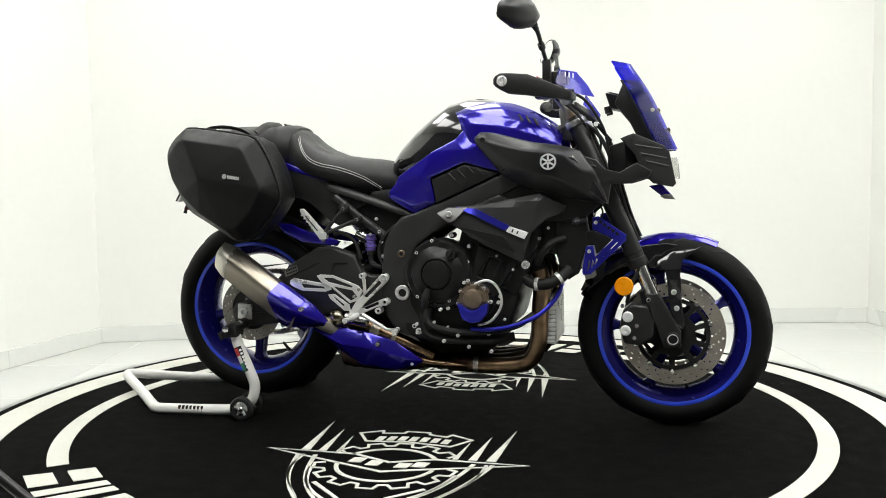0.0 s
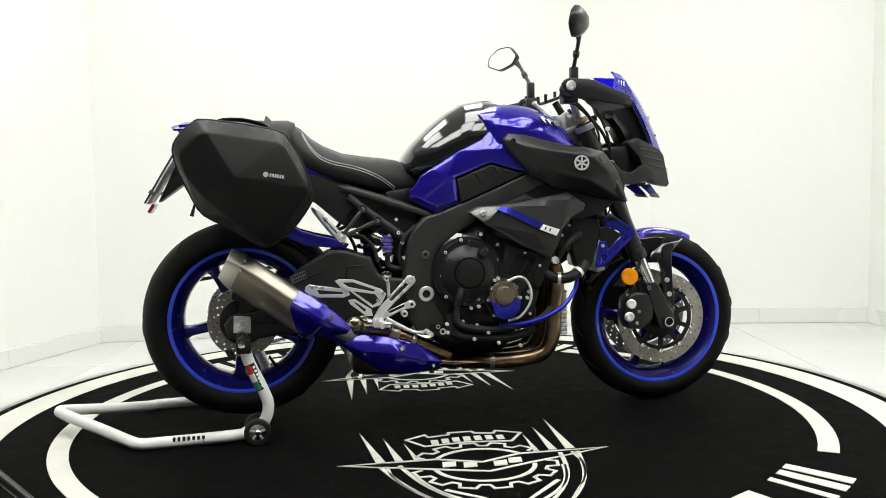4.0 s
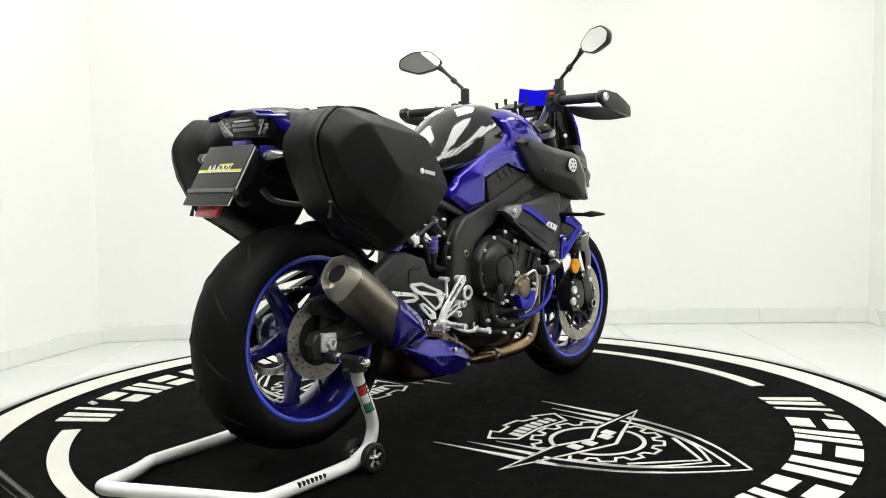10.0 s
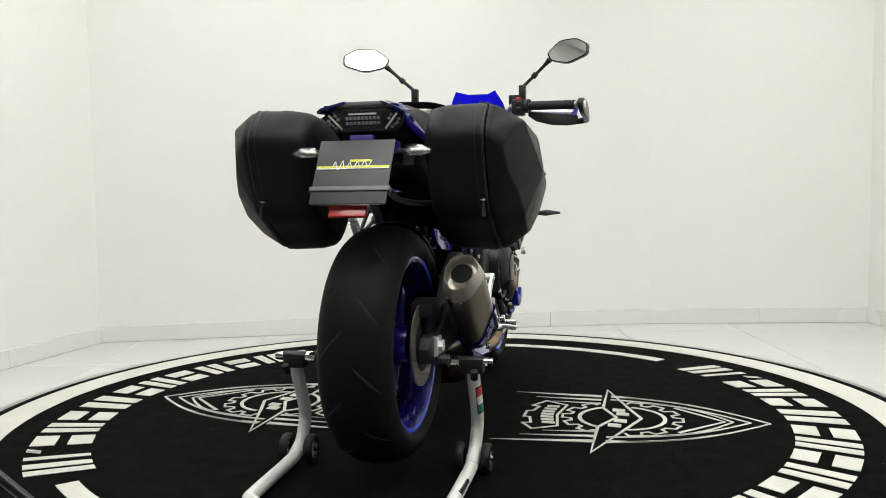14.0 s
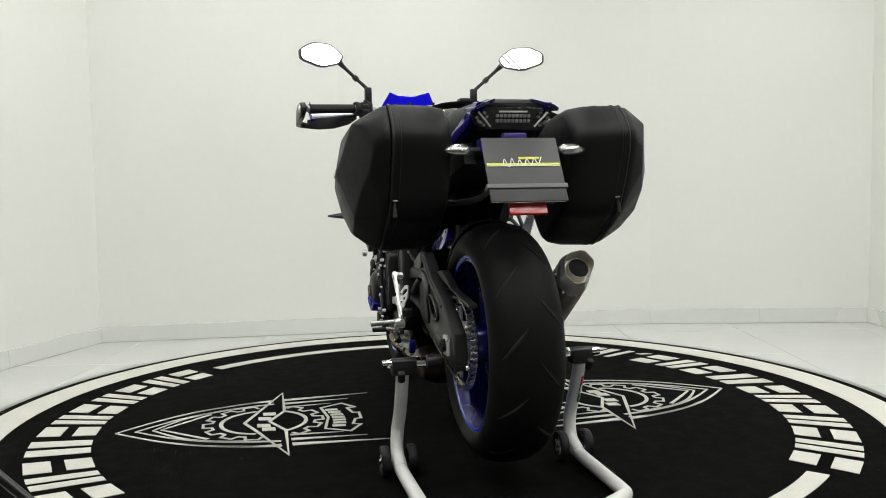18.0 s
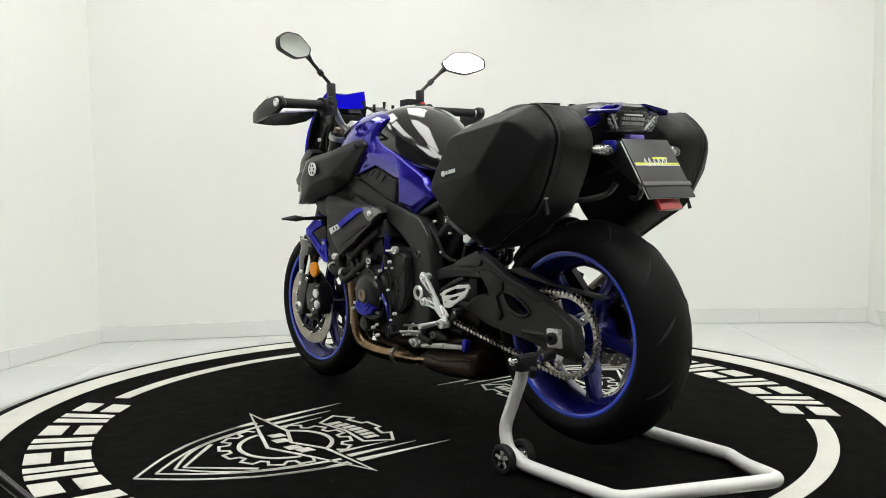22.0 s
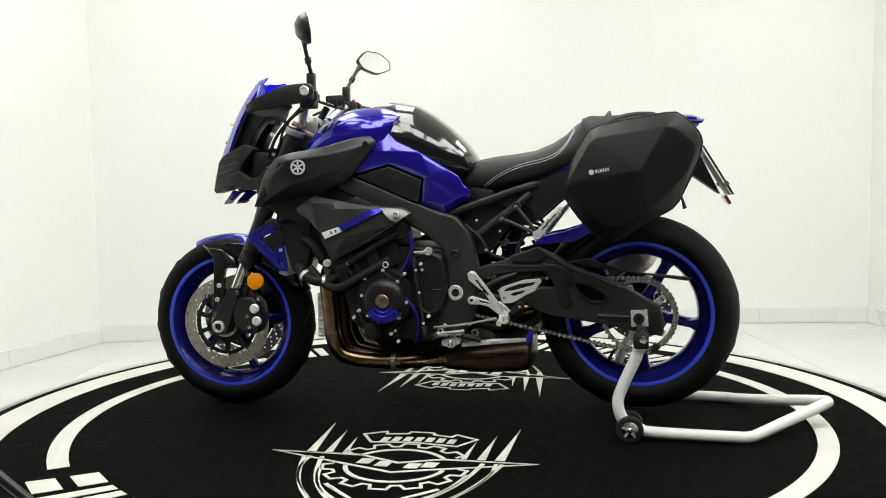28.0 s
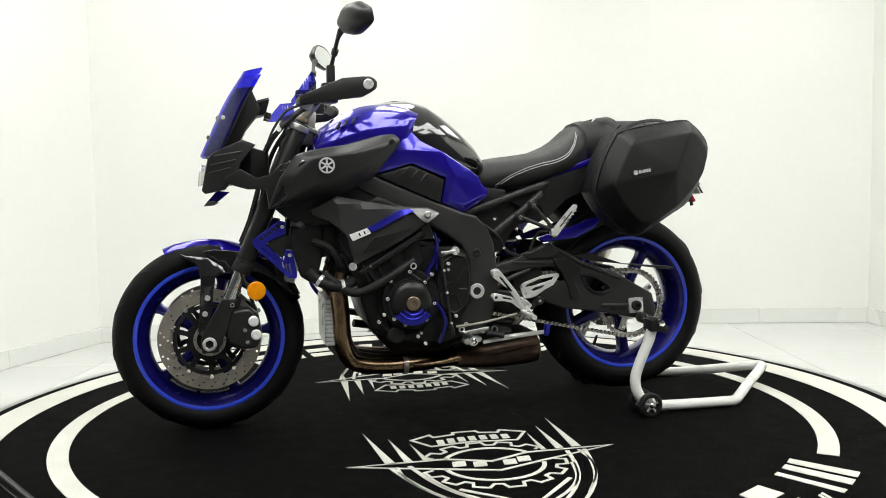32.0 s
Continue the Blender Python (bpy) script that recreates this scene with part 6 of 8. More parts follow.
    for x, z in ((0.132, 0.464), (0.144, 0.470), (0.195, 0.446), (0.240, 0.404), (0.245, 0.423), (0.129, 0.352), (0.110, 0.297), (0.064, 0.278), (0.144, 0.262), (0.216, 0.250), (-0.024, 0.330), (-0.022, 0.303), (0.079, 0.382), (0.054, 0.378), (0.112, 0.400), (0.216, 0.405)):
        bolt(eng, x, -0.205, z, s, 0.0056, 0.008, SILVER)
    part("oil_line", tube([(0.17, -0.225, 0.462), (0.205, -0.228, 0.474), (0.232, -0.222, 0.462), (0.250, -0.215, 0.425), (0.246, -0.212, 0.385), (0.215, -0.212, 0.345), (0.175, -0.21, 0.332)], 0.0042, 10), ALU, eng, "silver oil line")
    part("blue_hose", tube([(0.43, -0.150, 0.46), (0.415, -0.165, 0.42), (0.37, -0.185, 0.37), (0.30, -0.195, 0.335), (0.22, -0.2, 0.318), (0.15, -0.2, 0.318)], 0.007, 10), BLUE_ANO, eng, "blue braided hose")
    part("lower_hose", join(tube([(0.01, -0.19, 0.38), (0.012, -0.20, 0.335), (0.05, -0.2, 0.315), (0.15, -0.195, 0.305), (0.28, -0.18, 0.325), (0.34, -0.15, 0.36)], 0.011, 10),
                            tube([(-0.01, -0.17, 0.36), (0.0, -0.18, 0.30), (0.06, -0.18, 0.28), (0.19, -0.17, 0.275), (0.28, -0.15, 0.29)], 0.014, 10)), SOFT, eng)
    # left: alternator cover, sprocket cover
    s = 1
    part("alternator_case", disc((0.144, 0.160, 0.408), s, [(0.098, -0.01), (0.098, 0.030), (0.090, 0.042), (0.0005, 0.042)], 56), ENGINE, eng)
    part("alternator_cover", disc((0.144, 0.200, 0.404), s, [(0.070, -0.004), (0.069, 0.010), (0.062, 0.022), (0.046, 0.030), (0.028, 0.033), (0.0005, 0.033)], 56), ENGINE2, eng, "round alternator cover")
    part("alternator_cap", disc((0.143, 0.234, 0.402), s, [(0.0205, -0.002), (0.0225, 0.004), (0.020, 0.006), (0.010, 0.006), (0.008, 0.002), (0.0005, 0.002)], 30), BRONZE, eng, "bronze centre cap")
    arc = lambda r, a0, a1: [(0.143 + r * math.cos(radians(a0 + (a1 - a0) * k / 10)), 0.402 + r * math.sin(radians(a0 + (a1 - a0) * k / 10))) for k in range(11)]
    part("cover_guard", plate(arc(0.070, 214, 326) + arc(0.027, 312, 228), 0.205, 0.233, 0.005, 2), BLUE_ANO, eng, "blue anodised engine guard")
    for x, z in ((0.147, 0.499), (0.209, 0.473), (0.099, 0.463), (0.076, 0.488), (0.219, 0.416), (0.231, 0.367), (0.200, 0.352), (0.165, 0.331), (0.097, 0.345), (0.070, 0.396), (0.087, 0.414), (0.022, 0.520), (-0.001, 0.352), (0.248, 0.345), (0.124, 0.293), (0.100, 0.269)):
        bolt(eng, x, 0.205, z, s, 0.0056, 0.008, SILVER)
    part("sprocket_cover", plate([(0.050, 0.545), (0.000, 0.560), (-0.045, 0.545), (-0.060, 0.46), (-0.045, 0.38), (0.000, 0.345), (0.045, 0.37), (0.058, 0.45)], 0.150, 0.195, 0.012, 3), ENGINE2, eng, "black sprocket cover")
    part("cover_rib", lathe([(0.023, -0.002), (0.023, 0.004), (0.018, 0.004), (0.018, -0.002)], (0.009, 0.194, 0.438), 32), ENGINE2, eng)
    for line in ([(-0.004, 0.455), (-0.040, 0.505)], [(-0.014, 0.436), (-0.042, 0.436)], [(-0.004, 0.420), (-0.020, 0.380)], [(0.024, 0.452), (0.040, 0.500)], [(0.030, 0.432), (0.046, 0.420)],
                 [(0.038, 0.520), (0.000, 0.544), (-0.038, 0.530), (-0.047, 0.46), (-0.034, 0.39), (0.000, 0.361), (0.030, 0.378)]):
        part("cover_rib", tube([(x, 0.194, z) for x, z in line], 0.0034, 8, 4), ENGINE2, eng)
    for line in ([(0.118, 0.440), (0.080, 0.482)], [(0.180, 0.440), (0.206, 0.466)], [(0.100, 0.388), (0.078, 0.380)], [(0.144, 0.460), (0.144, 0.490)]):
        part("case_rib", tube([(x, 0.204, z) for x, z in line], 0.0045, 8, 2), ENGINE2, eng)
    part("cover_band", lathe([(0.074, -0.004), (0.074, 0.010), (0.068, 0.010), (0.068, -0.004)], (0.144, 0.202, 0.404), 48), ENGINE2, eng)
    for k in range(2):
        part("guard_rib", tube([(0.143 + (0.036 + 0.014 * k) * math.cos(radians(a)), 0.2345, 0.402 + (0.036 + 0.014 * k) * math.sin(radians(a))) for a in (212, 235, 258, 282, 305, 328)], 0.0028, 8, 4), BLUE_ANO, eng)
    part("vent_cap", disc((0.192, 0.185, 0.298), s, [(0.028, -0.02), (0.028, 0.010), (0.022, 0.017), (0.0005, 0.019)], 28), PLASTIC, eng)
    part("eyelet", lathe([(0.0105, -0.003), (0.0105, 0.004), (0.0065, 0.004), (0.0065, -0.003)], (0.136, 0.212, 0.517), 24), ALU, eng)
    part("eyelet_stalk", tube([(0.140, 0.208, 0.507), (0.146, 0.206, 0.496), (0.112, 0.206, 0.468)], 0.005, 8, 3), SATIN, eng)
    part("starter_hose", tube([(0.129, 0.195, 0.532), (0.220, 0.205, 0.480), (0.295, 0.200, 0.442), (0.347, 0.185, 0.447), (0.412, 0.160, 0.500)], 0.0135, 14), SOFT, eng, "black coolant hose")
    part("loom_blue", join(tube([(0.052, 0.185, 0.600), (0.062, 0.190, 0.540), (0.085, 0.190, 0.495), (0.087, 0.192, 0.449), (0.076, 0.200, 0.409), (0.048, 0.204, 0.376), (0.036, 0.204, 0.346), (0.035, 0.200, 0.316), (0.048, 0.185, 0.266)], 0.0075, 10), tube([(0.062, 0.19, 0.62), (0.055, 0.20, 0.56), (0.06, 0.20, 0.50)], 0.0042, 8)), BLUE_DARK, eng)
    part("shift_rod", join(cyl((0.046, 0.208, 0.545), (0.012, 0.205, 0.296), 0.0048, n=12), cyl((0.045, 0.208, 0.538), (0.042, 0.208, 0.516), 0.008, n=12, w=0.002), cyl((0.015, 0.205, 0.318), (0.011, 0.205, 0.288), 0.009, n=12, w=0.002)), SATIN, eng, "black shift rod")
    for z in (0.500, 0.428, 0.330):
        bolt(eng, 0.040 - (0.52 - z) * 0.13, 0.211, z, s, 0.0042, 0.004, SILVER)
    part("loom", join(tube([(0.10, 0.19, 0.62), (0.20, 0.20, 0.56), (0.30, 0.185, 0.50)], 0.012, 8)), SOFT, eng)
    part("throttle_body", hull([(x, y, z) for y in (0.12, 0.19) for x, z in ((0.06, 0.60), (0.16, 0.59), (0.18, 0.64), (0.08, 0.66))], 0.01), PLASTIC, eng)
    part("release_lever", join(tube([(0.044, 0.203, 0.556), (0.020, 0.203, 0.556), (0.000, 0.203, 0.559)], [0.0045, 0.0060, 0.0075], 10, 3, flat=0.7), disc((-0.002, 0.200, 0.560), s, [(0.013, -0.006), (0.013, 0.007), (0.006, 0.007), (0.005, 0.002), (0.0005, 0.002)], 20)), ALU, eng, "silver clutch release lever")


def exhaust(bike):
    ex = new("exhaust")
    ex.parent = bike
    for y in (-0.125, -0.042, 0.042, 0.125):
        f = 0.0 if abs(y) > 0.1 else -0.014
        part("header_pipe", tube([(0.345, y, 0.52), (0.365 + f, y, 0.46), (0.358 + f, y * 0.98, 0.36), (0.352 + f, y * 0.96, 0.27), (0.330 + f, y * 0.94, 0.215 - 0.4 * f), (0.285, y * 0.90, 0.192 - 0.4 * f), (0.18, y * 0.80, 0.182), (0.05, y * 0.62, 0.184)],
                                 [0.024, 0.026, 0.026, 0.026, 0.026, 0.026, 0.026, 0.027], 18, 5), HEADER if f == 0 else COLLECTOR, ex, "heat-stained header pipe")
        part("header_flange", cyl((0.342, y, 0.525), (0.352, y, 0.497), 0.030, n=20, w=0.003), INK, ex)
    part("collector", loft([oval(x, w, z0, z1, 24, 2.3) for x, w, z0, z1 in ((0.120, 0.122, 0.157, 0.210), (0.02, 0.118, 0.157, 0.214), (-0.045, 0.122, 0.157, 0.234))]), HEADER, ex, "bronze-toned collector", ang=60)
    for s in (-1, 1):
        part("pipe_clamp", join(lathe([(0.0275, -0.008), (0.0275, 0.008), (0.024, 0.008), (0.024, -0.008)], (0, 0, 0), 24)), STEEL, ex).matrix_basis = pose(0.145, s * 0.096, 0.183, 0, 0, 90)
        bolt(ex, 0.145, s * 0.121, 0.190, s, 0.006, 0.008, ALU)
    part("collector_box", loft([oval(x, w, z0, z1, 24, 4.0) for x, w, z0, z1 in ((-0.03, 0.118, 0.158, 0.230), (-0.07, 0.130, 0.154, 0.241), (-0.16, 0.140, 0.150, 0.252), (-0.27, 0.142, 0.156, 0.264), (-0.306, 0.139, 0.162, 0.268), (-0.314, 0.130, 0.170, 0.260))]), COLLECTOR, ex, "dark heat-stained collector box", ang=50)
    part("box_seam", tube([(-0.045, 0.114, 0.205), (-0.085, 0.134, 0.214), (-0.13, 0.1385, 0.208), (-0.19, 0.1415, 0.216), (-0.26, 0.1425, 0.228), (-0.300, 0.1400, 0.230)], 0.0026, 8, 5), COLLECTOR, ex)
    part("link_pipe", tube([(-0.26, -0.09, 0.25), (-0.31, -0.13, 0.285), (-0.35, -0.180, 0.318), (-0.40, -0.205, 0.352)], 0.024, 16), STEEL, ex)
    part("belly_cover", facets([(-0.403, 0.299, 0.166), (-0.273, 0.304, 0.164), (-0.216, 0.295, 0.166), (-0.110, 0.262, 0.162), (-0.022, 0.196, 0.140), (-0.367, 0.284, 0.176), (-0.289, 0.252, 0.188), (-0.170, 0.240, 0.188),
                                (-0.075, 0.208, 0.166), (-0.060, 0.176, 0.140), (-0.115, 0.166, 0.150), (-0.230, 0.180, 0.156), (-0.305, 0.228, 0.164), (-0.355, 0.272, 0.168)],
                               [(0, 1, 6, 5), (1, 2, 7, 6), (2, 3, 8, 7), (3, 4, 8), (4, 9, 8), (8, 9, 10), (7, 8, 10, 11), (6, 7, 11, 12), (5, 6, 12, 13), (0, 5, 13)], 0.016, -1, 0.007), BLUE, ex, "glossy blue creased belly cover", ang=26)
    bolt(ex, -0.165, -0.180, 0.256, -1, 0.008, 0.008, CHROME)
    bolt(ex, -0.06, -0.150, 0.188, -1, 0.005, 0.004)
    # silencer: eight-cornered shell along its axis, open mouth with a round pipe
    P0 = Vector((-0.650, -0.214, 0.512))
    d = Vector((-0.803, -0.030, 0.592)).normalized()
    side = (Vector((0, -1, 0)) - d * d.dot(Vector((0, -1, 0)))).normalized()
    up = side.cross(d)
    up = up if up.z > 0 else -up
    eight = [(0.38, 0.95), (0.86, 0.34), (0.82, 0.02), (0.28, -0.86), (-0.38, -1.0), (-0.84, -0.46), (-0.82, 0.18), (-0.55, 0.73)]
    def section(a, size, drop=0.0, shear=0.0, cut=0.0, soft=4, wide=1.0):
        """Ring of the shell a metres behind its middle; shear leans the ring, cut pushes its lower corners forward."""
        pts = []
        for k, (u, v) in enumerate(eight):
            for f in (0.16, 0.5, 0.84):
                u2, v2 = eight[(k + 1) % 8]
                pts.append((u + (u2 - u) * f, v + (v2 - v) * f))
        return [P0 + d * (a + shear * v * size - cut * (max(0, -v) + 0.8 * max(0, -u))) + side * u * size * wide + up * (v * size + drop) for u, v in pts]
    part("silencer_shell", loft([section(a, f, shear=sh) for a, f, sh in ((-0.280, 0.058, 0.0), (-0.20, 0.062, 0.0), (-0.10, 0.0635, 0.0), (-0.03, 0.0630, 0.08), (0.016, 0.0615, 0.17))]), TITAN, ex, "brushed titanium silencer", ang=40)
    lip = [section(a, f, shear=0.17) for a, f in ((0.013, 0.0625), (0.018, 0.0632), (0.034, 0.0600), (0.052, 0.0535), (0.058, 0.0520), (0.0595, 0.0512), (0.058, 0.0495), (0.046, 0.0485), (0.024, 0.0470), (0.022, 0.0300))]
    part("silencer_cap", loft(lip), TITAN2, ex, "pale silencer end cap with an open mouth", ang=40)
    face = (d - up * 0.17).normalized()
    end = P0 + d * 0.050
    part("outlet_pipe", loft([[end + face * h + side * math.cos(b) * q + up * math.sin(b) * q for b in (2 * math.pi * k / 36 for k in range(36))]
                              for h, q in ((-0.035, 0.0300), (0.0, 0.0300), (0.001, 0.0290), (0.0, 0.0280), (-0.006, 0.0280))]), TITAN2, ex, "thin round outlet pipe")
    part("outlet_bore", loft([[end + face * h + side * math.cos(b) * q + up * math.sin(b) * q for b in (2 * math.pi * k / 36 for k in range(36))]
                              for h, q in ((-0.002, 0.0283), (-0.002, 0.0262), (-0.110, 0.0262), (-0.112, 0.0005))]), DARK, ex, "black outlet")
    for a, k in ((0.010, 1), (0.010, 4), (0.010, 10), (0.010, 13), (0.010, 17), (0.010, 22)):
        p = section(a, 0.0640, shear=0.17)[k]
        o = (p - P0 - d * a).normalized()
        part("rivet", cyl(p - o * 0.004, p + o * 0.0022, 0.0036, 0.0030, 12), ALU, ex)
    rings = [section(-a, f, drop, 0.0, cut, wide=1.05) for a, f, drop, cut in ((0.166, 0.0655, 0.0, 0.085), (0.195, 0.0665, 0.002, 0.066), (0.262, 0.0660, 0.004, 0.0), (0.300, 0.0520, 0.014, 0.0), (0.335, 0.0330, 0.026, 0.0), (0.366, 0.0130, 0.036, 0.0))]
    part("heat_shield", loft(rings), BLUE, ex, "glossy blue creased heat shield", ang=24)
    bolt(ex, -0.392, -0.2655, 0.378, -1, 0.008, 0.010, CHROME)
    part("link_joint", disc((-0.314, -0.158, 0.334), -1, [(0.016, -0.024), (0.027, -0.014), (0.0312, -0.003), (0.0318, 0.005), (0.028, 0.017), (0.016, 0.025), (0.0005, 0.028)], 32), BRASSY, ex, "polished stained exhaust joint", ang=60)
    part("mid_pipe", tube([(-0.300, -0.148, 0.325), (-0.250, -0.142, 0.316), (-0.195, -0.138, 0.300), (-0.12, -0.130, 0.268), (-0.05, -0.115, 0.235), (0.0, -0.10, 0.210)], 0.0225, 18, 4), HEADER, ex, "heat-stained middle pipe")
    part("pipe_collar", join(cyl((-0.200, -0.1385, 0.302), (-0.172, -0.136, 0.290), 0.0255, n=28, w=0.002), cyl((-0.130, -0.131, 0.272), (-0.118, -0.130, 0.267), 0.0255, n=28, w=0.002)), TITAN, ex)


def rear_end(bike):
    wh = wheel(bike, "rear_wheel", REAR, 0.315, 0.190, 0.155, 5, 0.838, 12)
    part("rear_disc", drilled_ring(REAR, -0.098, 0.072, 0.110, 0.005, 7, 108), STEEL_DARK, wh, "drilled rear brake disc")
    part("disc_carrier", disc((REAR.x, -0.094, REAR.z), -1, [(0.076, -0.006), (0.076, 0.004), (0.05, 0.008), (0.0005, 0.008)], 32), INK, wh)
    # sprocket with teeth
    ring = []
    n = 43
    bm = bmesh.new()
    for f, y in ((0, 0.094), (1, 0.101)):
        for k in range(n * 2):
            a = 2 * math.pi * k / (n * 2)
            r = 0.121 if k % 2 else 0.113
            ring.append(bm.verts.new((REAR.x + r * math.cos(a), y, REAR.z + r * math.sin(a))))
        for k in range(n * 2):
            a = 2 * math.pi * k / (n * 2)
            ring.append(bm.verts.new((REAR.x + 0.104 * math.cos(a), y, REAR.z + 0.104 * math.sin(a))))
    m = n * 2
    o0, i0, o1, i1 = ring[:m], ring[m:2 * m], ring[2 * m:3 * m], ring[3 * m:]
    for k in range(m):
        j = (k + 1) % m
        bm.faces.new((o0[k], o0[j], i0[j], i0[k]))
        bm.faces.new((o1[k], i1[k], i1[j], o1[j]))
        bm.faces.new((o0[k], o1[k], o1[j], o0[j]))
        bm.faces.new((i0[k], i0[j], i1[j], i1[k]))
    part("sprocket", bm, CHAIN, wh, "toothed steel sprocket")
    part("sprocket_carrier", join(*[box(REAR + Vector((0.074 * math.cos(a), 0.096, 0.074 * math.sin(a))), (0.050, 0.008, 0.022), Matrix.Rotation(-a, 4, "Y"), 0.002) for a in (2 * math.pi * k / 5 for k in range(5))],
                                  cyl(REAR + Vector((0, 0.08, 0)), REAR + Vector((0, 0.102, 0)), 0.058, n=32, w=0.003)), ALU, wh, "silver sprocket carrier")
    for k in range(5):
        a = 2 * math.pi * k / 5
        bolt(wh, REAR.x + 0.088 * math.cos(a), 0.102, REAR.z + 0.088 * math.sin(a), 1, 0.007, 0.006, CHROME)
    # chain round both sprockets
    F, r0, r1 = Vector((-0.005, 0.0975, 0.419)), 0.047, 0.117
    path = []
    R3 = Vector((REAR.x, 0.0975, REAR.z))
    base = (F - R3).normalized()
    lean = math.acos((r1 - r0) / (F - R3).length)
    ang = math.atan2(base.z, base.x)
    for k in range(25):
        a = ang + lean + (2 * math.pi - 2 * lean) * k / 24
        path.append(R3 + Vector((r1 * math.cos(a), 0, r1 * math.sin(a))))
    for k in range(11):
        a = ang - lean + 2 * lean * k / 10
        path.append(F + Vector((r0 * math.cos(a), 0, r0 * math.sin(a))))
    path.append(path[0])
    total = sum((q - p).length for p, q in zip(path, path[1:]))
    pitch, links = 0.0159, []
    acc = [0.0]
    for p, q in zip(path, path[1:]):
        acc.append(acc[-1] + (q - p).length)
    def at(u):
        u %= total
        i = max(k for k in range(len(acc)) if acc[k] <= u)
        i = min(i, len(path) - 2)
        return path[i].lerp(path[i + 1], (u - acc[i]) / max(1e-9, acc[i + 1] - acc[i]))
    count = int(total / pitch)
    for k in range(count):
        p, q = at(k * total / count), at((k + 1) * total / count)
        mid, dd = (p + q) / 2, (q - p)
        rot = Matrix.Rotation(-math.atan2(dd.z, dd.x), 4, "Y")
        off = 0.0075 if k % 2 else 0.0055
        for s in (-1, 1):
            links.append(box(mid + Vector((0, s * off, 0)), (0.0160, 0.0018, 0.0072 if k % 2 else 0.0064), rot, 0.0))
        if k == 0:
            pin = part("chain_roller", cyl((0, -0.0095, 0), (0, 0.0095, 0), 0.0066, 0.0060, 10), CHAIN, bike)
            pin.location = p
        else:
            again("chain_roller", pin.data, Matrix.Translation(p), bike)
    tagged(part("chain", join(*links), STEEL_DARK, bike, "grey steel drive chain"), kind="stuff")
    # swingarm, deep on the left with a window
    outer = [(-0.100, 0.478), (-0.153, 0.504), (-0.208, 0.519), (-0.251, 0.534), (-0.344, 0.569), (-0.406, 0.538), (-0.458, 0.507), (-0.510, 0.488), (-0.603, 0.451), (-0.650, 0.425), (-0.720, 0.385), (-0.735, 0.330), (-0.725, 0.290), (-0.638, 0.306),
             (-0.545, 0.326), (-0.393, 0.349), (-0.351, 0.362), (-0.292, 0.388), (-0.200, 0.400), (-0.100, 0.405)]
    inner = [(-0.100, 0.470), (-0.200, 0.478), (-0.230, 0.490), (-0.241, 0.514), (-0.253, 0.544), (-0.336, 0.570), (-0.389, 0.567), (-0.480, 0.514), (-0.530, 0.460), (-0.590, 0.395), (-0.650, 0.382), (-0.695, 0.372), (-0.712, 0.345), (-0.700, 0.305), (-0.638, 0.296),
             (-0.492, 0.314), (-0.382, 0.335), (-0.230, 0.370), (-0.100, 0.395)]
    win = [(-0.458, 0.456), (-0.510, 0.447), (-0.560, 0.414), (-0.546, 0.396), (-0.510, 0.396), (-0.481, 0.414)]
    slot = [(-0.150, 0.468), (-0.210, 0.480), (-0.268, 0.487), (-0.358, 0.490), (-0.388, 0.469), (-0.400, 0.441), (-0.352, 0.442), (-0.312, 0.424), (-0.290, 0.408), (-0.200, 0.416), (-0.140, 0.425)]
    for s in (-1, 1):
        arm = new("swingarm")
        arm.parent = bike
        part("arm_casting", panel(outer if s > 0 else inner, lambda x, z: 0.142 - 0.02 * max(0, -x - 0.5) + 0.03 * max(0, x + 0.3), 0.034, s, 1, 0.010, [win, slot] if s > 0 else []), FRAME, arm, "black braced swingarm", ang=40)
        if s > 0:
            part("window_lip", tube([(x, s * (0.1435 - 0.02 * max(0, -x - 0.5)), z) for x, z in win], 0.005, 8, 3, closed=True), PLASTIC, arm)
            part("arm_edge", tube([(-0.352, s * 0.141, 0.556), (-0.406, s * 0.141, 0.527), (-0.458, s * 0.141, 0.496), (-0.510, s * 0.141, 0.477), (-0.600, s * 0.139, 0.441)], 0.006, 8, 4), FRAME, arm)
            part("arm_ledge", panel([(-0.209, 0.514), (-0.353, 0.510), (-0.355, 0.503), (-0.211, 0.506)], lambda x, z: 0.146 + 0.03 * max(0, x + 0.3), 0.008, s, 0, 0.002), CARBON, arm, "raised ledge")
            part("arm_brace", tube([(-0.160, s * 0.136, 0.432), (-0.215, s * 0.136, 0.462), (-0.275, s * 0.136, 0.484)], [0.010, 0.0085, 0.0075], 10, 3), FRAME, arm)
            part("arm_bulge", panel([(-0.353, 0.518), (-0.406, 0.513), (-0.455, 0.488), (-0.457, 0.462), (-0.431, 0.440), (-0.454, 0.387), (-0.440, 0.372), (-0.415, 0.380), (-0.405, 0.422), (-0.384, 0.470), (-0.362, 0.494)], lambda x, z: 0.149, 0.010, s, 1, 0.005), PLASTIC, arm, "raised rib of the arm")
            part("arm_top", panel([(-0.251, 0.537), (-0.272, 0.544), (-0.344, 0.572), (-0.371, 0.545), (-0.359, 0.526), (-0.335, 0.520), (-0.263, 0.520)], lambda x, z: 0.150, 0.020, s, 1, 0.005), SATIN, arm, "satin cap on the arm")
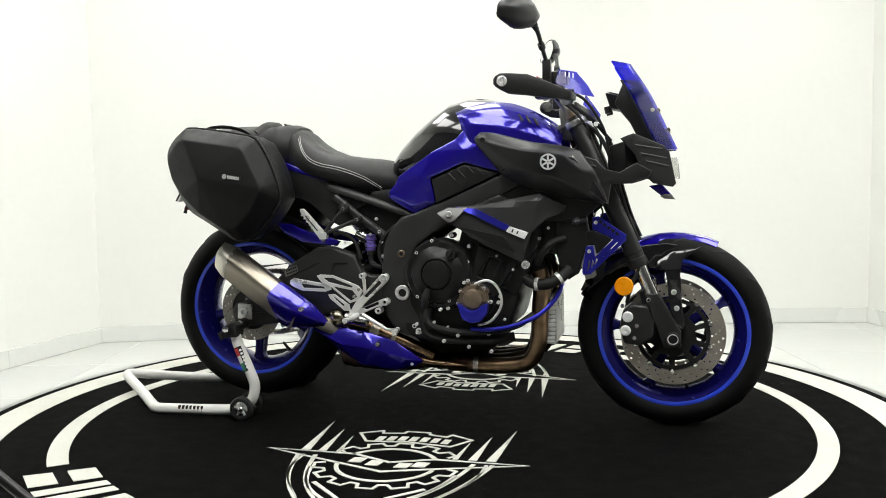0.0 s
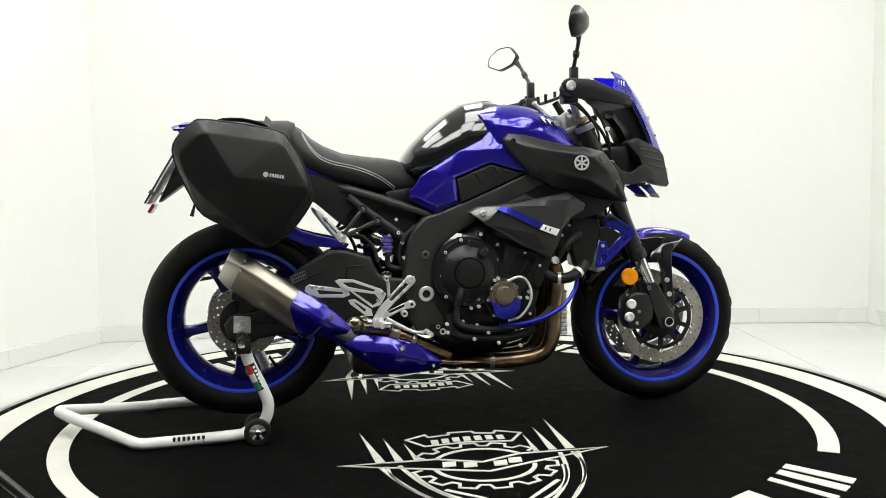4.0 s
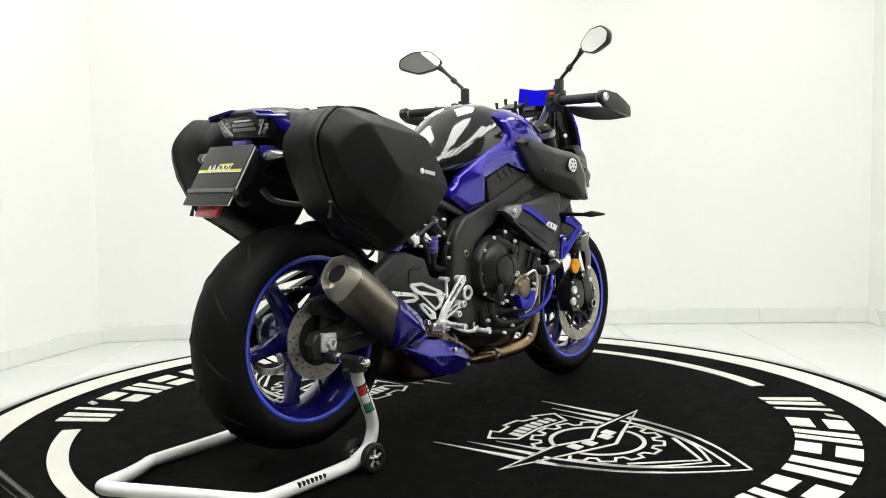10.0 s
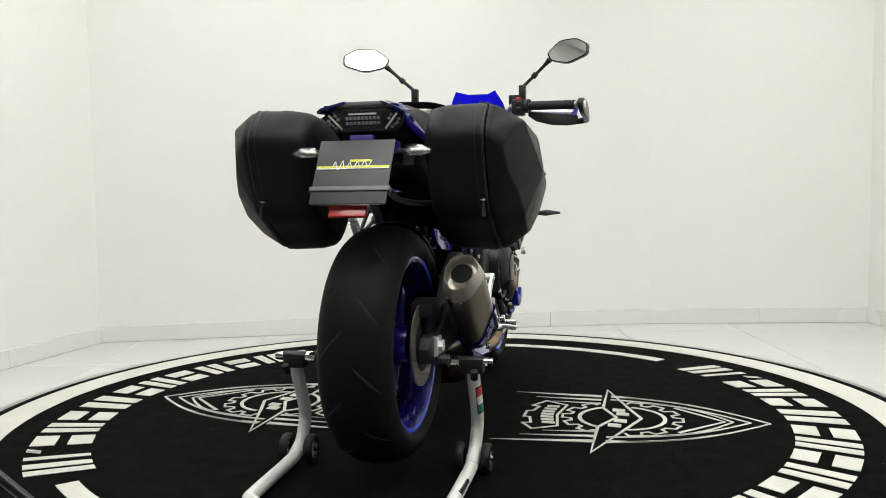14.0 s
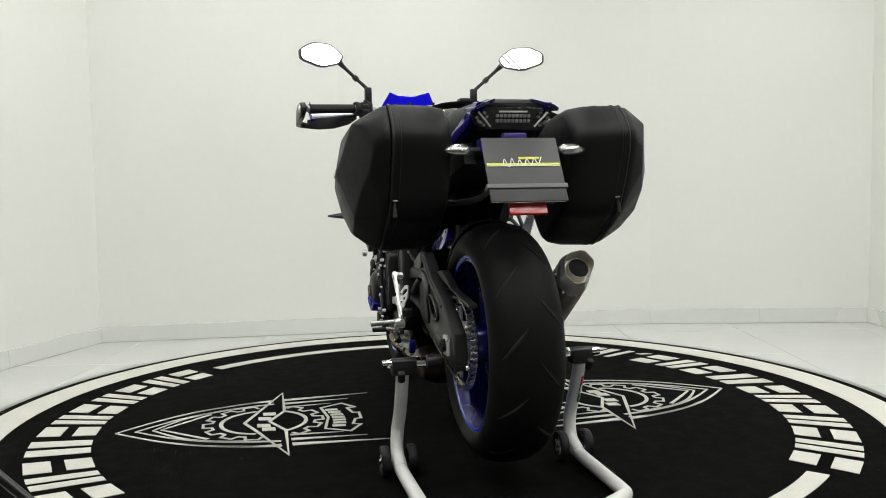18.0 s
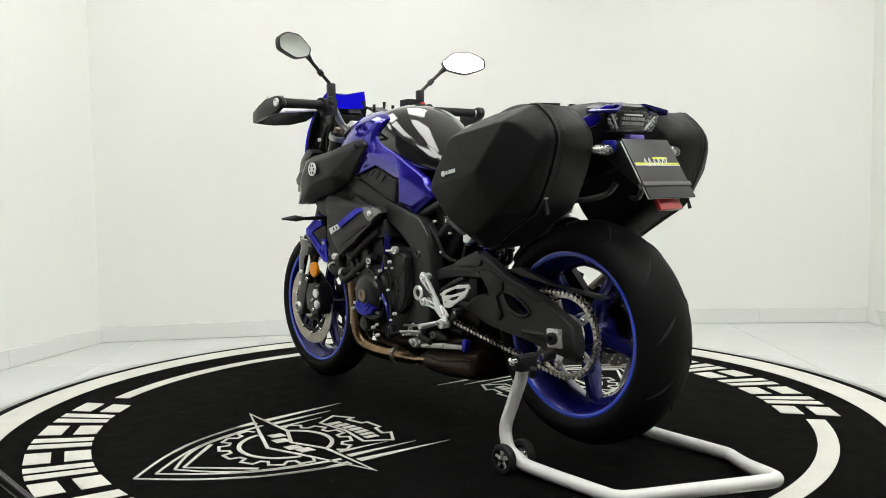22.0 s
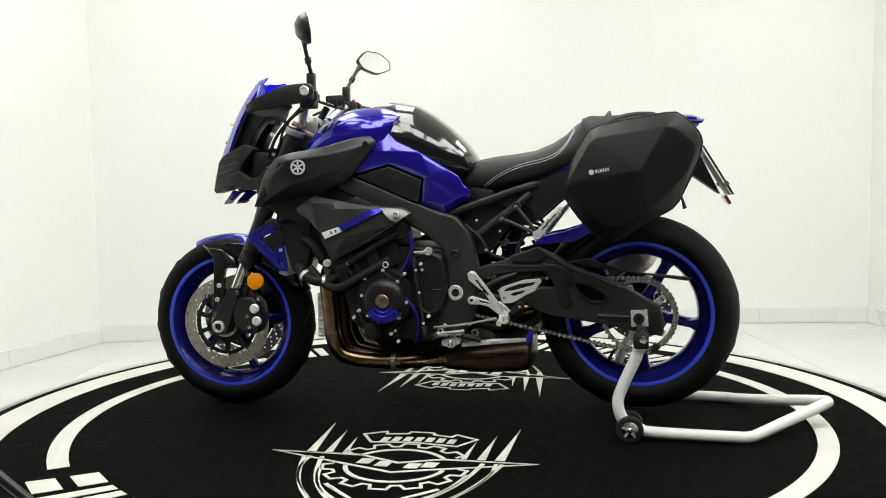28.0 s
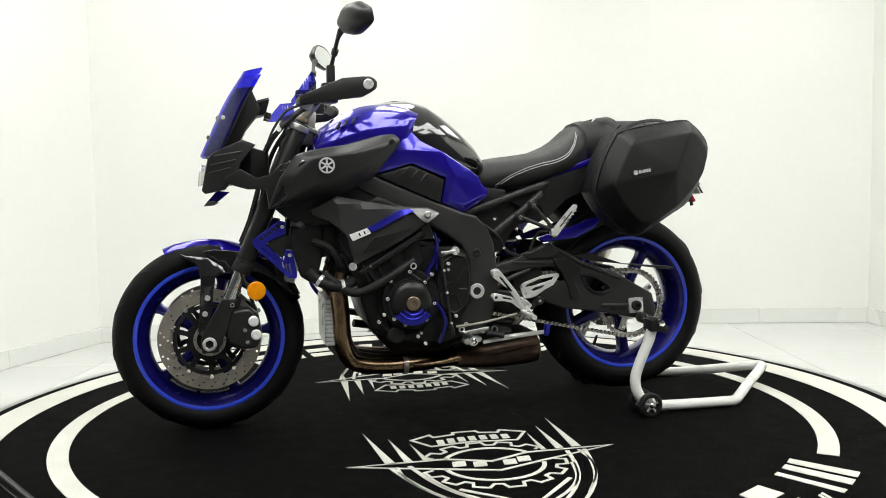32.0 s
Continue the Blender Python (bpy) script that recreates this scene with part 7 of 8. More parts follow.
            part("arm_slot", panel([(-0.560, 0.352), (-0.620, 0.348), (-0.626, 0.338), (-0.618, 0.330), (-0.560, 0.335)], lambda x, z: 0.1435 - 0.02 * max(0, -x - 0.5), 0.006, s, 0, 0.002), INK, arm)
        else:
            # Groove drawn as a black bar that paints its shade.
            part("arm_groove", tube([(-0.332, s * 0.142, 0.473), (-0.329, s * 0.142, 0.508), (-0.318, s * 0.142, 0.517), (-0.278, s * 0.1425, 0.517)], 0.0038, 8, 3), INK, arm)
            part("arm_sticker", panel([(-0.508, 0.492), (-0.462, 0.509), (-0.455, 0.486), (-0.501, 0.468)], lambda x, z: 0.1438 - 0.02 * max(0, -x - 0.5), 0.002, s, 0, 0), GREYTIP, arm, "small grey label with dark marks")
            for r in range(2):
                for k in range(5):
                    x, z = -0.496 + 0.0078 * k + 0.003 * r, 0.4890 + 0.0029 * k - 0.0105 * r
                    part("sticker_mark", panel([(x - 0.003, z + 0.002), (x + 0.0025, z + 0.004), (x + 0.003, z - 0.002), (x - 0.0025, z - 0.004)], lambda x, z: 0.1450 - 0.02 * max(0, -x - 0.5), 0.002, s, 0, 0), INK, arm)
        part("axle_block", box((REAR.x - 0.002, s * 0.136, REAR.z - 0.003), (0.052, 0.020, 0.052), Matrix.Rotation(0.05, 4, "Y"), 0.003), ALU, arm, "square silver axle block")
        part("axle_end", disc((REAR.x, s * 0.146, REAR.z - 0.003), s, [(0.017, -0.004), (0.017, 0.010), (0.014, 0.012), (0.009, 0.012), (0.008, 0.002), (0.0005, 0.002)], 6 if s < 0 else 24), ALU if s < 0 else INK, arm)
        part("adjuster", tube([(-0.53, s * 0.138, 0.352), (-0.60, s * 0.138, 0.350), (-0.635, s * 0.137, 0.349)], [0.009, 0.007, 0.005], 10, 2), SATIN, arm)
        if s > 0:
            part("arm_end", box((-0.70, s * 0.126, 0.333), (0.05, 0.026, 0.075), Matrix.Rotation(0.25, 4, "Y"), 0.010), PLASTIC, arm)
    part("shock_linkage", hull([(x, y, z) for y in (-0.070, 0.070) for x, z in ((-0.10, 0.44), (-0.09, 0.32), (-0.14, 0.285), (-0.235, 0.290), (-0.268, 0.335), (-0.250, 0.42))], 0.012), PLASTIC, bike, "black shock linkage")
    part("chain_slider", tube([(-0.10, 0.098, 0.328), (-0.16, 0.098, 0.312), (-0.22, 0.098, 0.302)], [0.010, 0.012, 0.008], 8, 3), PLASTIC, bike)
    part("swingarm_bridge", box((-0.27, 0, 0.44), (0.11, 0.26, 0.10), w=0.02), PLASTIC, bike)
    part("chain_guard", panel([(-0.44, 0.520), (-0.50, 0.505), (-0.80, 0.462), (-0.815, 0.468), (-0.80, 0.474), (-0.62, 0.490), (-0.50, 0.530)], lambda x, z: 0.118, 0.022, 1, 0, 0.002), PLASTIC, bike, "thin black chain guard")
    # rear caliper
    cal = new("rear_caliper")
    cal.parent = bike
    part("caliper_body", hull([(x, y, z) for y in (-0.075, -0.135) for x, z in ((-0.575, 0.440), (-0.620, 0.472), (-0.680, 0.462), (-0.690, 0.425), (-0.610, 0.402))], 0.008), PLASTIC, cal, "black rear brake caliper")
    part("caliper_bracket", plate([(-0.575, 0.42), (-0.62, 0.44), (-0.665, 0.42), (-0.668, 0.36), (-0.62, 0.36)], -0.120, -0.108, 0.003), SATIN, cal)
    part("rear_brake_hose", tube([(-0.30, -0.13, 0.55), (-0.42, -0.14, 0.50), (-0.52, -0.135, 0.455), (-0.60, -0.125, 0.435)], 0.005, 8), SOFT, cal)
    # hugger over the tyre
    rings = []
    for k in range(11):
        a = radians(76 - 42 * k / 10)
        half = 0.088 if k < 9 else 0.088 - 0.02 * (k - 8)
        ring = []
        for j in range(13):
            b = -1 + 2 * j / 12
            r = 0.332 - 0.040 * abs(b) ** 2.5
            ring.append((REAR.x + r * math.cos(a), half * b, REAR.z + r * math.sin(a)))
        rings.append(ring + [(p[0] - 0.004 * math.cos(a), p[1] * 0.97, p[2] - 0.004 * math.sin(a)) for p in ring[::-1]])
    part("hugger", loft(rings), PLASTIC, bike, "black rear hugger", ang=50)
    for s in (-1, 1):
        part("hugger_wing", panel([(-0.318, 0.586), (-0.371, 0.606), (-0.420, 0.616), (-0.467, 0.631), (-0.488, 0.644), (-0.545, 0.650), (-0.520, 0.615), (-0.456, 0.584), (-0.400, 0.578), (-0.330, 0.570)], lambda x, z: 0.108, 0.012, s, 0, 0.003), BLUE, bike, "blue hugger side")
    # shock with violet reservoir
    part("shock_spring", tube([(-0.205 + 0.030 * math.cos(0.9 * k) - 0.0015 * k, 0.030 * math.sin(0.9 * k), 0.43 + 0.0045 * k) for k in range(44)], 0.006, 8, 2), BLUE_DARK, bike, "coiled rear spring")
    part("shock_body", cyl((-0.20, 0, 0.40), (-0.27, 0, 0.65), 0.020), SATIN, bike)
    for k in range(5):
        part("reservoir_ring", cyl((-0.200, -0.128, 0.558 + 0.011 * k), (-0.200, -0.128, 0.567 + 0.011 * k), 0.0185 if k % 2 else 0.016, n=24, w=0.002), VIOLET, bike, "violet anodised reservoir")
    part("spring_adjuster", join(cyl((-0.246, -0.120, 0.617), (-0.214, -0.124, 0.598), 0.017, 0.014, 18, 0.003), cyl((-0.214, -0.124, 0.598), (-0.198, -0.126, 0.588), 0.008, n=12, w=0.002)), CHROME, bike, "bright spring adjuster")
    part("reservoir_cap", cyl((-0.200, -0.128, 0.545), (-0.200, -0.128, 0.556), 0.014, n=20), SATIN, bike)
    part("reservoir_hose", tube([(-0.20, -0.128, 0.545), (-0.195, -0.13, 0.515), (-0.16, -0.135, 0.505), (-0.13, -0.13, 0.52)], 0.009, 10), SOFT, bike)
    for p in ((-0.15, -0.15, 0.54), (-0.155, -0.15, 0.588), (-0.165, -0.14, 0.62)):
        bolt(bike, p[0], p[1], p[2], -1, 0.006, 0.006, SILVER)
    part("preload_ring", join(lathe([(0.038, -0.003), (0.038, 0.003), (0.030, 0.003), (0.030, -0.003)], (0, 0, 0), 32)), ALU, bike).matrix_basis = pose(-0.235, 0.0, 0.575, 90, 0, 0)
    # side stand, folded back
    st = new("side_stand")
    st.parent = bike
    part("stand_pivot", join(cyl((-0.066, 0.13, 0.262), (-0.066, 0.180, 0.262), 0.0165, n=24, w=0.003), cyl((-0.046, 0.14, 0.262), (-0.046, 0.176, 0.262), 0.012, n=8, w=0.003), cyl((-0.086, 0.14, 0.266), (-0.086, 0.174, 0.266), 0.010, n=8, w=0.003)), ALU, st, "bright stand pivot")
    part("pivot_bolt", disc((-0.066, 0.180, 0.262), 1, [(0.010, -0.003), (0.010, 0.004), (0.006, 0.006), (0.005, 0.002), (0.0005, 0.002)], 16), CHROME, st)
    part("stand_lug", tube([(-0.024, 0.178, 0.287), (-0.060, 0.179, 0.291), (-0.098, 0.178, 0.294)], [0.0085, 0.0065, 0.0085], 12, 3), ALU, st)
    for x, z in ((-0.024, 0.287), (-0.098, 0.294)):
        bolt(st, x, 0.184, z, 1, 0.0075, 0.006, CHROME)
    part("stand_leg", plate([(-0.100, 0.250), (-0.312, 0.272), (-0.312, 0.283), (-0.200, 0.277), (-0.100, 0.262)], 0.162, 0.176, 0.003), ALU, st, "bright side stand leg")
    part("stand_plate", plate([(-0.125, 0.298), (-0.150, 0.308), (-0.200, 0.296), (-0.205, 0.283), (-0.150, 0.276)], 0.140, 0.156, 0.004), SATIN, st)
    part("stand_eye", lathe([(0.012, -0.004), (0.012, 0.004), (0.008, 0.004), (0.008, -0.004)], (-0.142, 0.160, 0.294), 20), CAST, st)
    part("stand_foot", box((-0.319, 0.172, 0.285), (0.018, 0.02, 0.038), Matrix.Rotation(-0.2, 4, "Y"), 0.004), BLUE_ANO, st, "blue stand foot")
    part("stand_spring", tube([(-0.108, 0.185, 0.288), (-0.135, 0.187, 0.283), (-0.165, 0.186, 0.276)], 0.0095, 10), SOFT, st)
    part("stand_tang", tube([(-0.186, 0.180, 0.271), (-0.210, 0.184, 0.273), (-0.228, 0.186, 0.275)], 0.004, 8, 2), ALU, st)


def lines_and_clips(bike):
    """Thin hoses, cables and small bright fasteners about the engine, head and under the seat."""
    part("seat_base", hull([(x, y, z) for x, w, z0, z1 in ((-0.085, 0.080, 0.70, 0.768), (-0.20, 0.120, 0.705, 0.750)) for y in (-w, w) for z in (z0, z1)], 0.008), PLASTIC, bike, "black seat base")
    runs = [("clutch_cable", 0.0040, [(0.43, 0.16, 1.03), (0.50, 0.13, 0.97), (0.53, 0.10, 0.88), (0.47, 0.13, 0.74), (0.36, 0.16, 0.66)]),
            ("brake_line", 0.0045, [(0.44, -0.15, 1.05), (0.50, -0.12, 1.02), (0.555, -0.10, 0.93), (0.575, -0.09, 0.82), (0.59, -0.06, 0.70)]),
            ("throttle_cable", 0.0038, [(0.40, -0.19, 1.04), (0.46, -0.15, 1.00), (0.50, -0.125, 0.93), (0.46, -0.12, 0.86)]),
            ("throttle_cable", 0.0038, [(0.40, -0.20, 1.035), (0.47, -0.16, 0.985), (0.515, -0.13, 0.91), (0.47, -0.125, 0.84)]),
            ("fork_hose", 0.0055, [(0.575, -0.085, 0.86), (0.60, -0.095, 0.76), (0.63, -0.10, 0.66), (0.66, -0.10, 0.59)]),
            ("fork_hose", 0.0055, [(0.575, 0.085, 0.86), (0.60, 0.095, 0.76), (0.63, 0.10, 0.66), (0.66, 0.10, 0.59)]),
            ("vent_hose", 0.0070, [(-0.11, -0.14, 0.64), (-0.15, -0.15, 0.60), (-0.165, -0.145, 0.54), (-0.13, -0.14, 0.49)]),
            ("vent_hose", 0.0065, [(-0.325, -0.14, 0.612), (-0.296, -0.14, 0.615), (-0.263, -0.14, 0.598), (-0.244, -0.14, 0.570), (-0.232, -0.14, 0.530)]),
            ("brake_line", 0.0040, [(-0.20, -0.125, 0.64), (-0.235, -0.130, 0.628), (-0.250, -0.13, 0.605), (-0.225, -0.125, 0.585)]),
            ("loom_run", 0.0060, [(-0.11, 0.14, 0.64), (-0.16, 0.15, 0.60), (-0.19, 0.145, 0.55), (-0.24, 0.135, 0.53)]),
            ("loom_run", 0.0060, [(-0.335, 0.14, 0.608), (-0.305, 0.14, 0.606), (-0.285, 0.14, 0.575), (-0.272, 0.14, 0.535)]),
            ("coolant_pipe", 0.0120, [(0.44, -0.15, 0.60), (0.40, -0.172, 0.585), (0.372, -0.175, 0.555), (0.355, -0.165, 0.52)]),
            ("coolant_pipe", 0.0120, [(0.44, 0.15, 0.60), (0.40, 0.172, 0.585), (0.372, 0.175, 0.555), (0.355, 0.165, 0.52)]),
            ("sump_hose", 0.0090, [(0.24, 0.16, 0.36), (0.215, 0.175, 0.315), (0.16, 0.178, 0.30), (0.10, 0.17, 0.315)]),
            ("horn_wire", 0.0030, [(0.52, -0.11, 0.72), (0.55, -0.13, 0.69), (0.545, -0.12, 0.66), (0.50, -0.13, 0.64)])]
    for name, r, line in runs:
        part(name, tube(line, r, 8, 6), SOFT, bike)
    for x, y, z, r in ((-0.125, -0.150, 0.512, 0.0045), (-0.195, -0.148, 0.612, 0.004), (-0.262, -0.152, 0.648, 0.004), (-0.282, -0.150, 0.585, 0.0045), (-0.172, -0.150, 0.662, 0.005), (0.365, -0.182, 0.60, 0.005), (0.392, -0.178, 0.632, 0.0045),
                       (0.030, -0.196, 0.335, 0.0045), (0.075, -0.198, 0.322, 0.004), (0.205, -0.190, 0.300, 0.005), (0.255, -0.184, 0.348, 0.0045), (0.02, -0.175, 0.285, 0.005), (0.285, -0.196, 0.505, 0.0045), (0.235, -0.202, 0.548, 0.004),
                       (-0.180, 0.150, 0.560, 0.0045), (-0.225, 0.150, 0.620, 0.004), (-0.150, 0.150, 0.655, 0.004), (0.355, 0.178, 0.61, 0.005), (0.112, 0.200, 0.302, 0.0045), (0.20, 0.186, 0.318, 0.004), (0.268, 0.196, 0.52, 0.0045), (0.02, 0.196, 0.50, 0.0045), (0.33, 0.19, 0.64, 0.004)):
        bolt(bike, x, y, z, -1 if y < 0 else 1, r, 0.006, SILVER, "fastener")
    for s in (-1, 1):
        part("inner_fairing", panel([(0.25, 0.70), (0.25, 0.80), (0.36, 0.85), (0.45, 0.855), (0.535, 0.79), (0.562, 0.715), (0.505, 0.665), (0.42, 0.65), (0.32, 0.66)], lambda x, z: 0.170, 0.02, s, 0, 0.004), PLASTIC, bike, "black inner fairing")
        # Made-up black block, added to darken the see-through gap behind the side cover.
        part("gap_block", hull([(x, s * y, z) for y in (0.06, 0.145) for x, z in ((0.33, 0.57), (0.44, 0.54), (0.46, 0.68), (0.34, 0.70))], 0.01), PLASTIC, bike)
        part("bag_rail", tube([(-0.80, s * 0.055, 0.765), (-0.775, s * 0.075, 0.735), (-0.72, s * 0.125, 0.722), (-0.64, s * 0.185, 0.728)], 0.008, 10, 5), SATIN, bike, "black bag carrier rail")
        # Black stripe painted for the shade in the peg's groove.
        part("peg_groove", tube([(-0.362, s * 0.1890, 0.626), (-0.404, s * 0.1885, 0.675)], 0.0022, 6, 1), INK, bike)
        part("clamp_bolt", cyl((0.535, s * 0.150, 0.945), (0.535, s * 0.158, 0.945), 0.007, n=12), SILVER, bike)
        for k, (x, z) in enumerate(((0.44, 0.66), (0.455, 0.70), (0.40, 0.70))):
            part("head_connector", box((x, s * (0.150 + 0.006 * k), z), (0.030, 0.022, 0.020), Matrix.Rotation(0.5 * k, 4, "Y"), 0.004), PLASTIC, bike)


def motorcycle():
    bike = thing("motorcycle", "blue and black naked sport motorcycle raised on a white rear stand", "motorcycle")
    frame_and_engine(bike)
    exhaust(bike)
    front_end(bike)
    rear_end(bike)
    tank_and_body(bike)
    seat_and_tail(bike)
    cockpit(bike)
    lines_and_clips(bike)
    return bike


def saddlebag(s):
    bag = thing("saddlebag", "large moulded black saddlebag with piping and a small badge", "saddlebag", "saddlebags on the motorcycle")
    line = [(-0.830, 0.880), (-0.812, 0.920), (-0.775, 0.955), (-0.732, 0.966), (-0.540, 0.936), (-0.497, 0.902), (-0.458, 0.826), (-0.436, 0.748), (-0.446, 0.712), (-0.496, 0.645), (-0.557, 0.598), (-0.602, 0.602),
            (-0.668, 0.648), (-0.750, 0.692), (-0.786, 0.752), (-0.814, 0.815)]
    c = (-0.635, 0.800)
    def ring(pts, y, f=1.0):
        return [(c[0] + (x - c[0]) * f, s * y, c[1] + (z - c[1]) * f) for x, z in pts]
    rings = [ring(line, 0.152, 0.82), ring(line, 0.155, 0.89), ring(line, 0.168, 0.945), ring(line, 0.204, 0.984), ring(line, 0.286, 0.998), ring(line, 0.298, 0.990)]
    smooth = [[tuple(p) for p in curve_points(r, 2, True)] for r in rings]
    part("shell", loft(smooth), FABRIC, bag, "moulded black shell", ang=50)
    # lid: three flat faces that meet in one blunt point, and bevels down to the piping
    crown = [(-0.468, 0.792, 0.402), (-0.515, 0.879, 0.394), (-0.532, 0.893, 0.392), (-0.725, 0.922, 0.386), (-0.754, 0.916, 0.372), (-0.803, 0.872, 0.346), (-0.806, 0.852, 0.346), (-0.788, 0.800, 0.354), (-0.745, 0.750, 0.372), (-0.680, 0.690, 0.380),
             (-0.455, 0.768, 0.406), (-0.460, 0.750, 0.404), (-0.502, 0.690, 0.392), (-0.556, 0.645, 0.376), (-0.598, 0.640, 0.374), (-0.655, 0.797, 0.423)]
    rim = [tuple(p) for k in (ring(line, 0.304, 0.978), ring(line, 0.318, 0.970)) for p in curve_points(k, 2, True)]
    part("lid", hull(rim + [(x, s * y, z) for x, z, y in crown], 0.020, 5, 5), FABRIC, bag, "faceted black lid", ang=40)
    part("piping", tube([tuple(p) for p in ring(line, 0.300, 0.984)], 0.0036, 8, 3, closed=True), PIPING, bag, "black piping")
    part("zip", tube([tuple(p) for p in ring(line, 0.281, 0.9965)], 0.0012, 6, 3, closed=True), PIPING, bag)
    part("carry_handle", tube([(-0.555, s * 0.262, 0.938), (-0.585, s * 0.262, 0.955), (-0.635, s * 0.262, 0.966), (-0.685, s * 0.262, 0.966), (-0.712, s * 0.262, 0.958)], 0.0036, 8, 5, flat=2.2), PIPING, bag, "webbing carry handle")
    y = 0.4105
    tilt = Matrix.Rotation(radians(9), 4, "Y")
    base = Vector((-0.546, s * y, 0.801))
    part("badge", box(base, (0.058, 0.006, 0.013), tilt, 0.001), INK, bag, "small badge")
    part("badge_disc", cyl(base + tilt @ Vector((0.024 * (-1 if s < 0 else 1), s * 0.002, 0)), base + tilt @ Vector((0.024 * (-1 if s < 0 else 1), s * 0.004, 0)), 0.0075, n=20), ALU, bag)
    for k in range(6):
        part("badge_bar", box(base + tilt @ Vector(((-0.011 + 0.0068 * k) * (1 if s < 0 else -1), s * 0.003, 0)), (0.005, 0.002, 0.0095), tilt), ALU, bag)
    part("buckle", box((-0.768, s * 0.290, 0.740), (0.010, 0.014, 0.026), Matrix.Rotation(0.4, 4, "Y"), 0.003), ALU, bag, "small metal zip slider")
    part("zip_puller", tube([(-0.770, s * 0.290, 0.732), (-0.776, s * 0.292, 0.712), (-0.782, s * 0.292, 0.690)], [0.0025, 0.004, 0.006], 8), SOFT, bag)
    part("mount_strap", tube([(-0.56, s * 0.02, 0.986), (-0.56, s * 0.12, 0.980), (-0.565, s * 0.20, 0.950)], 0.003, 8, 4, flat=4.0), PIPING, bag)
    return bag


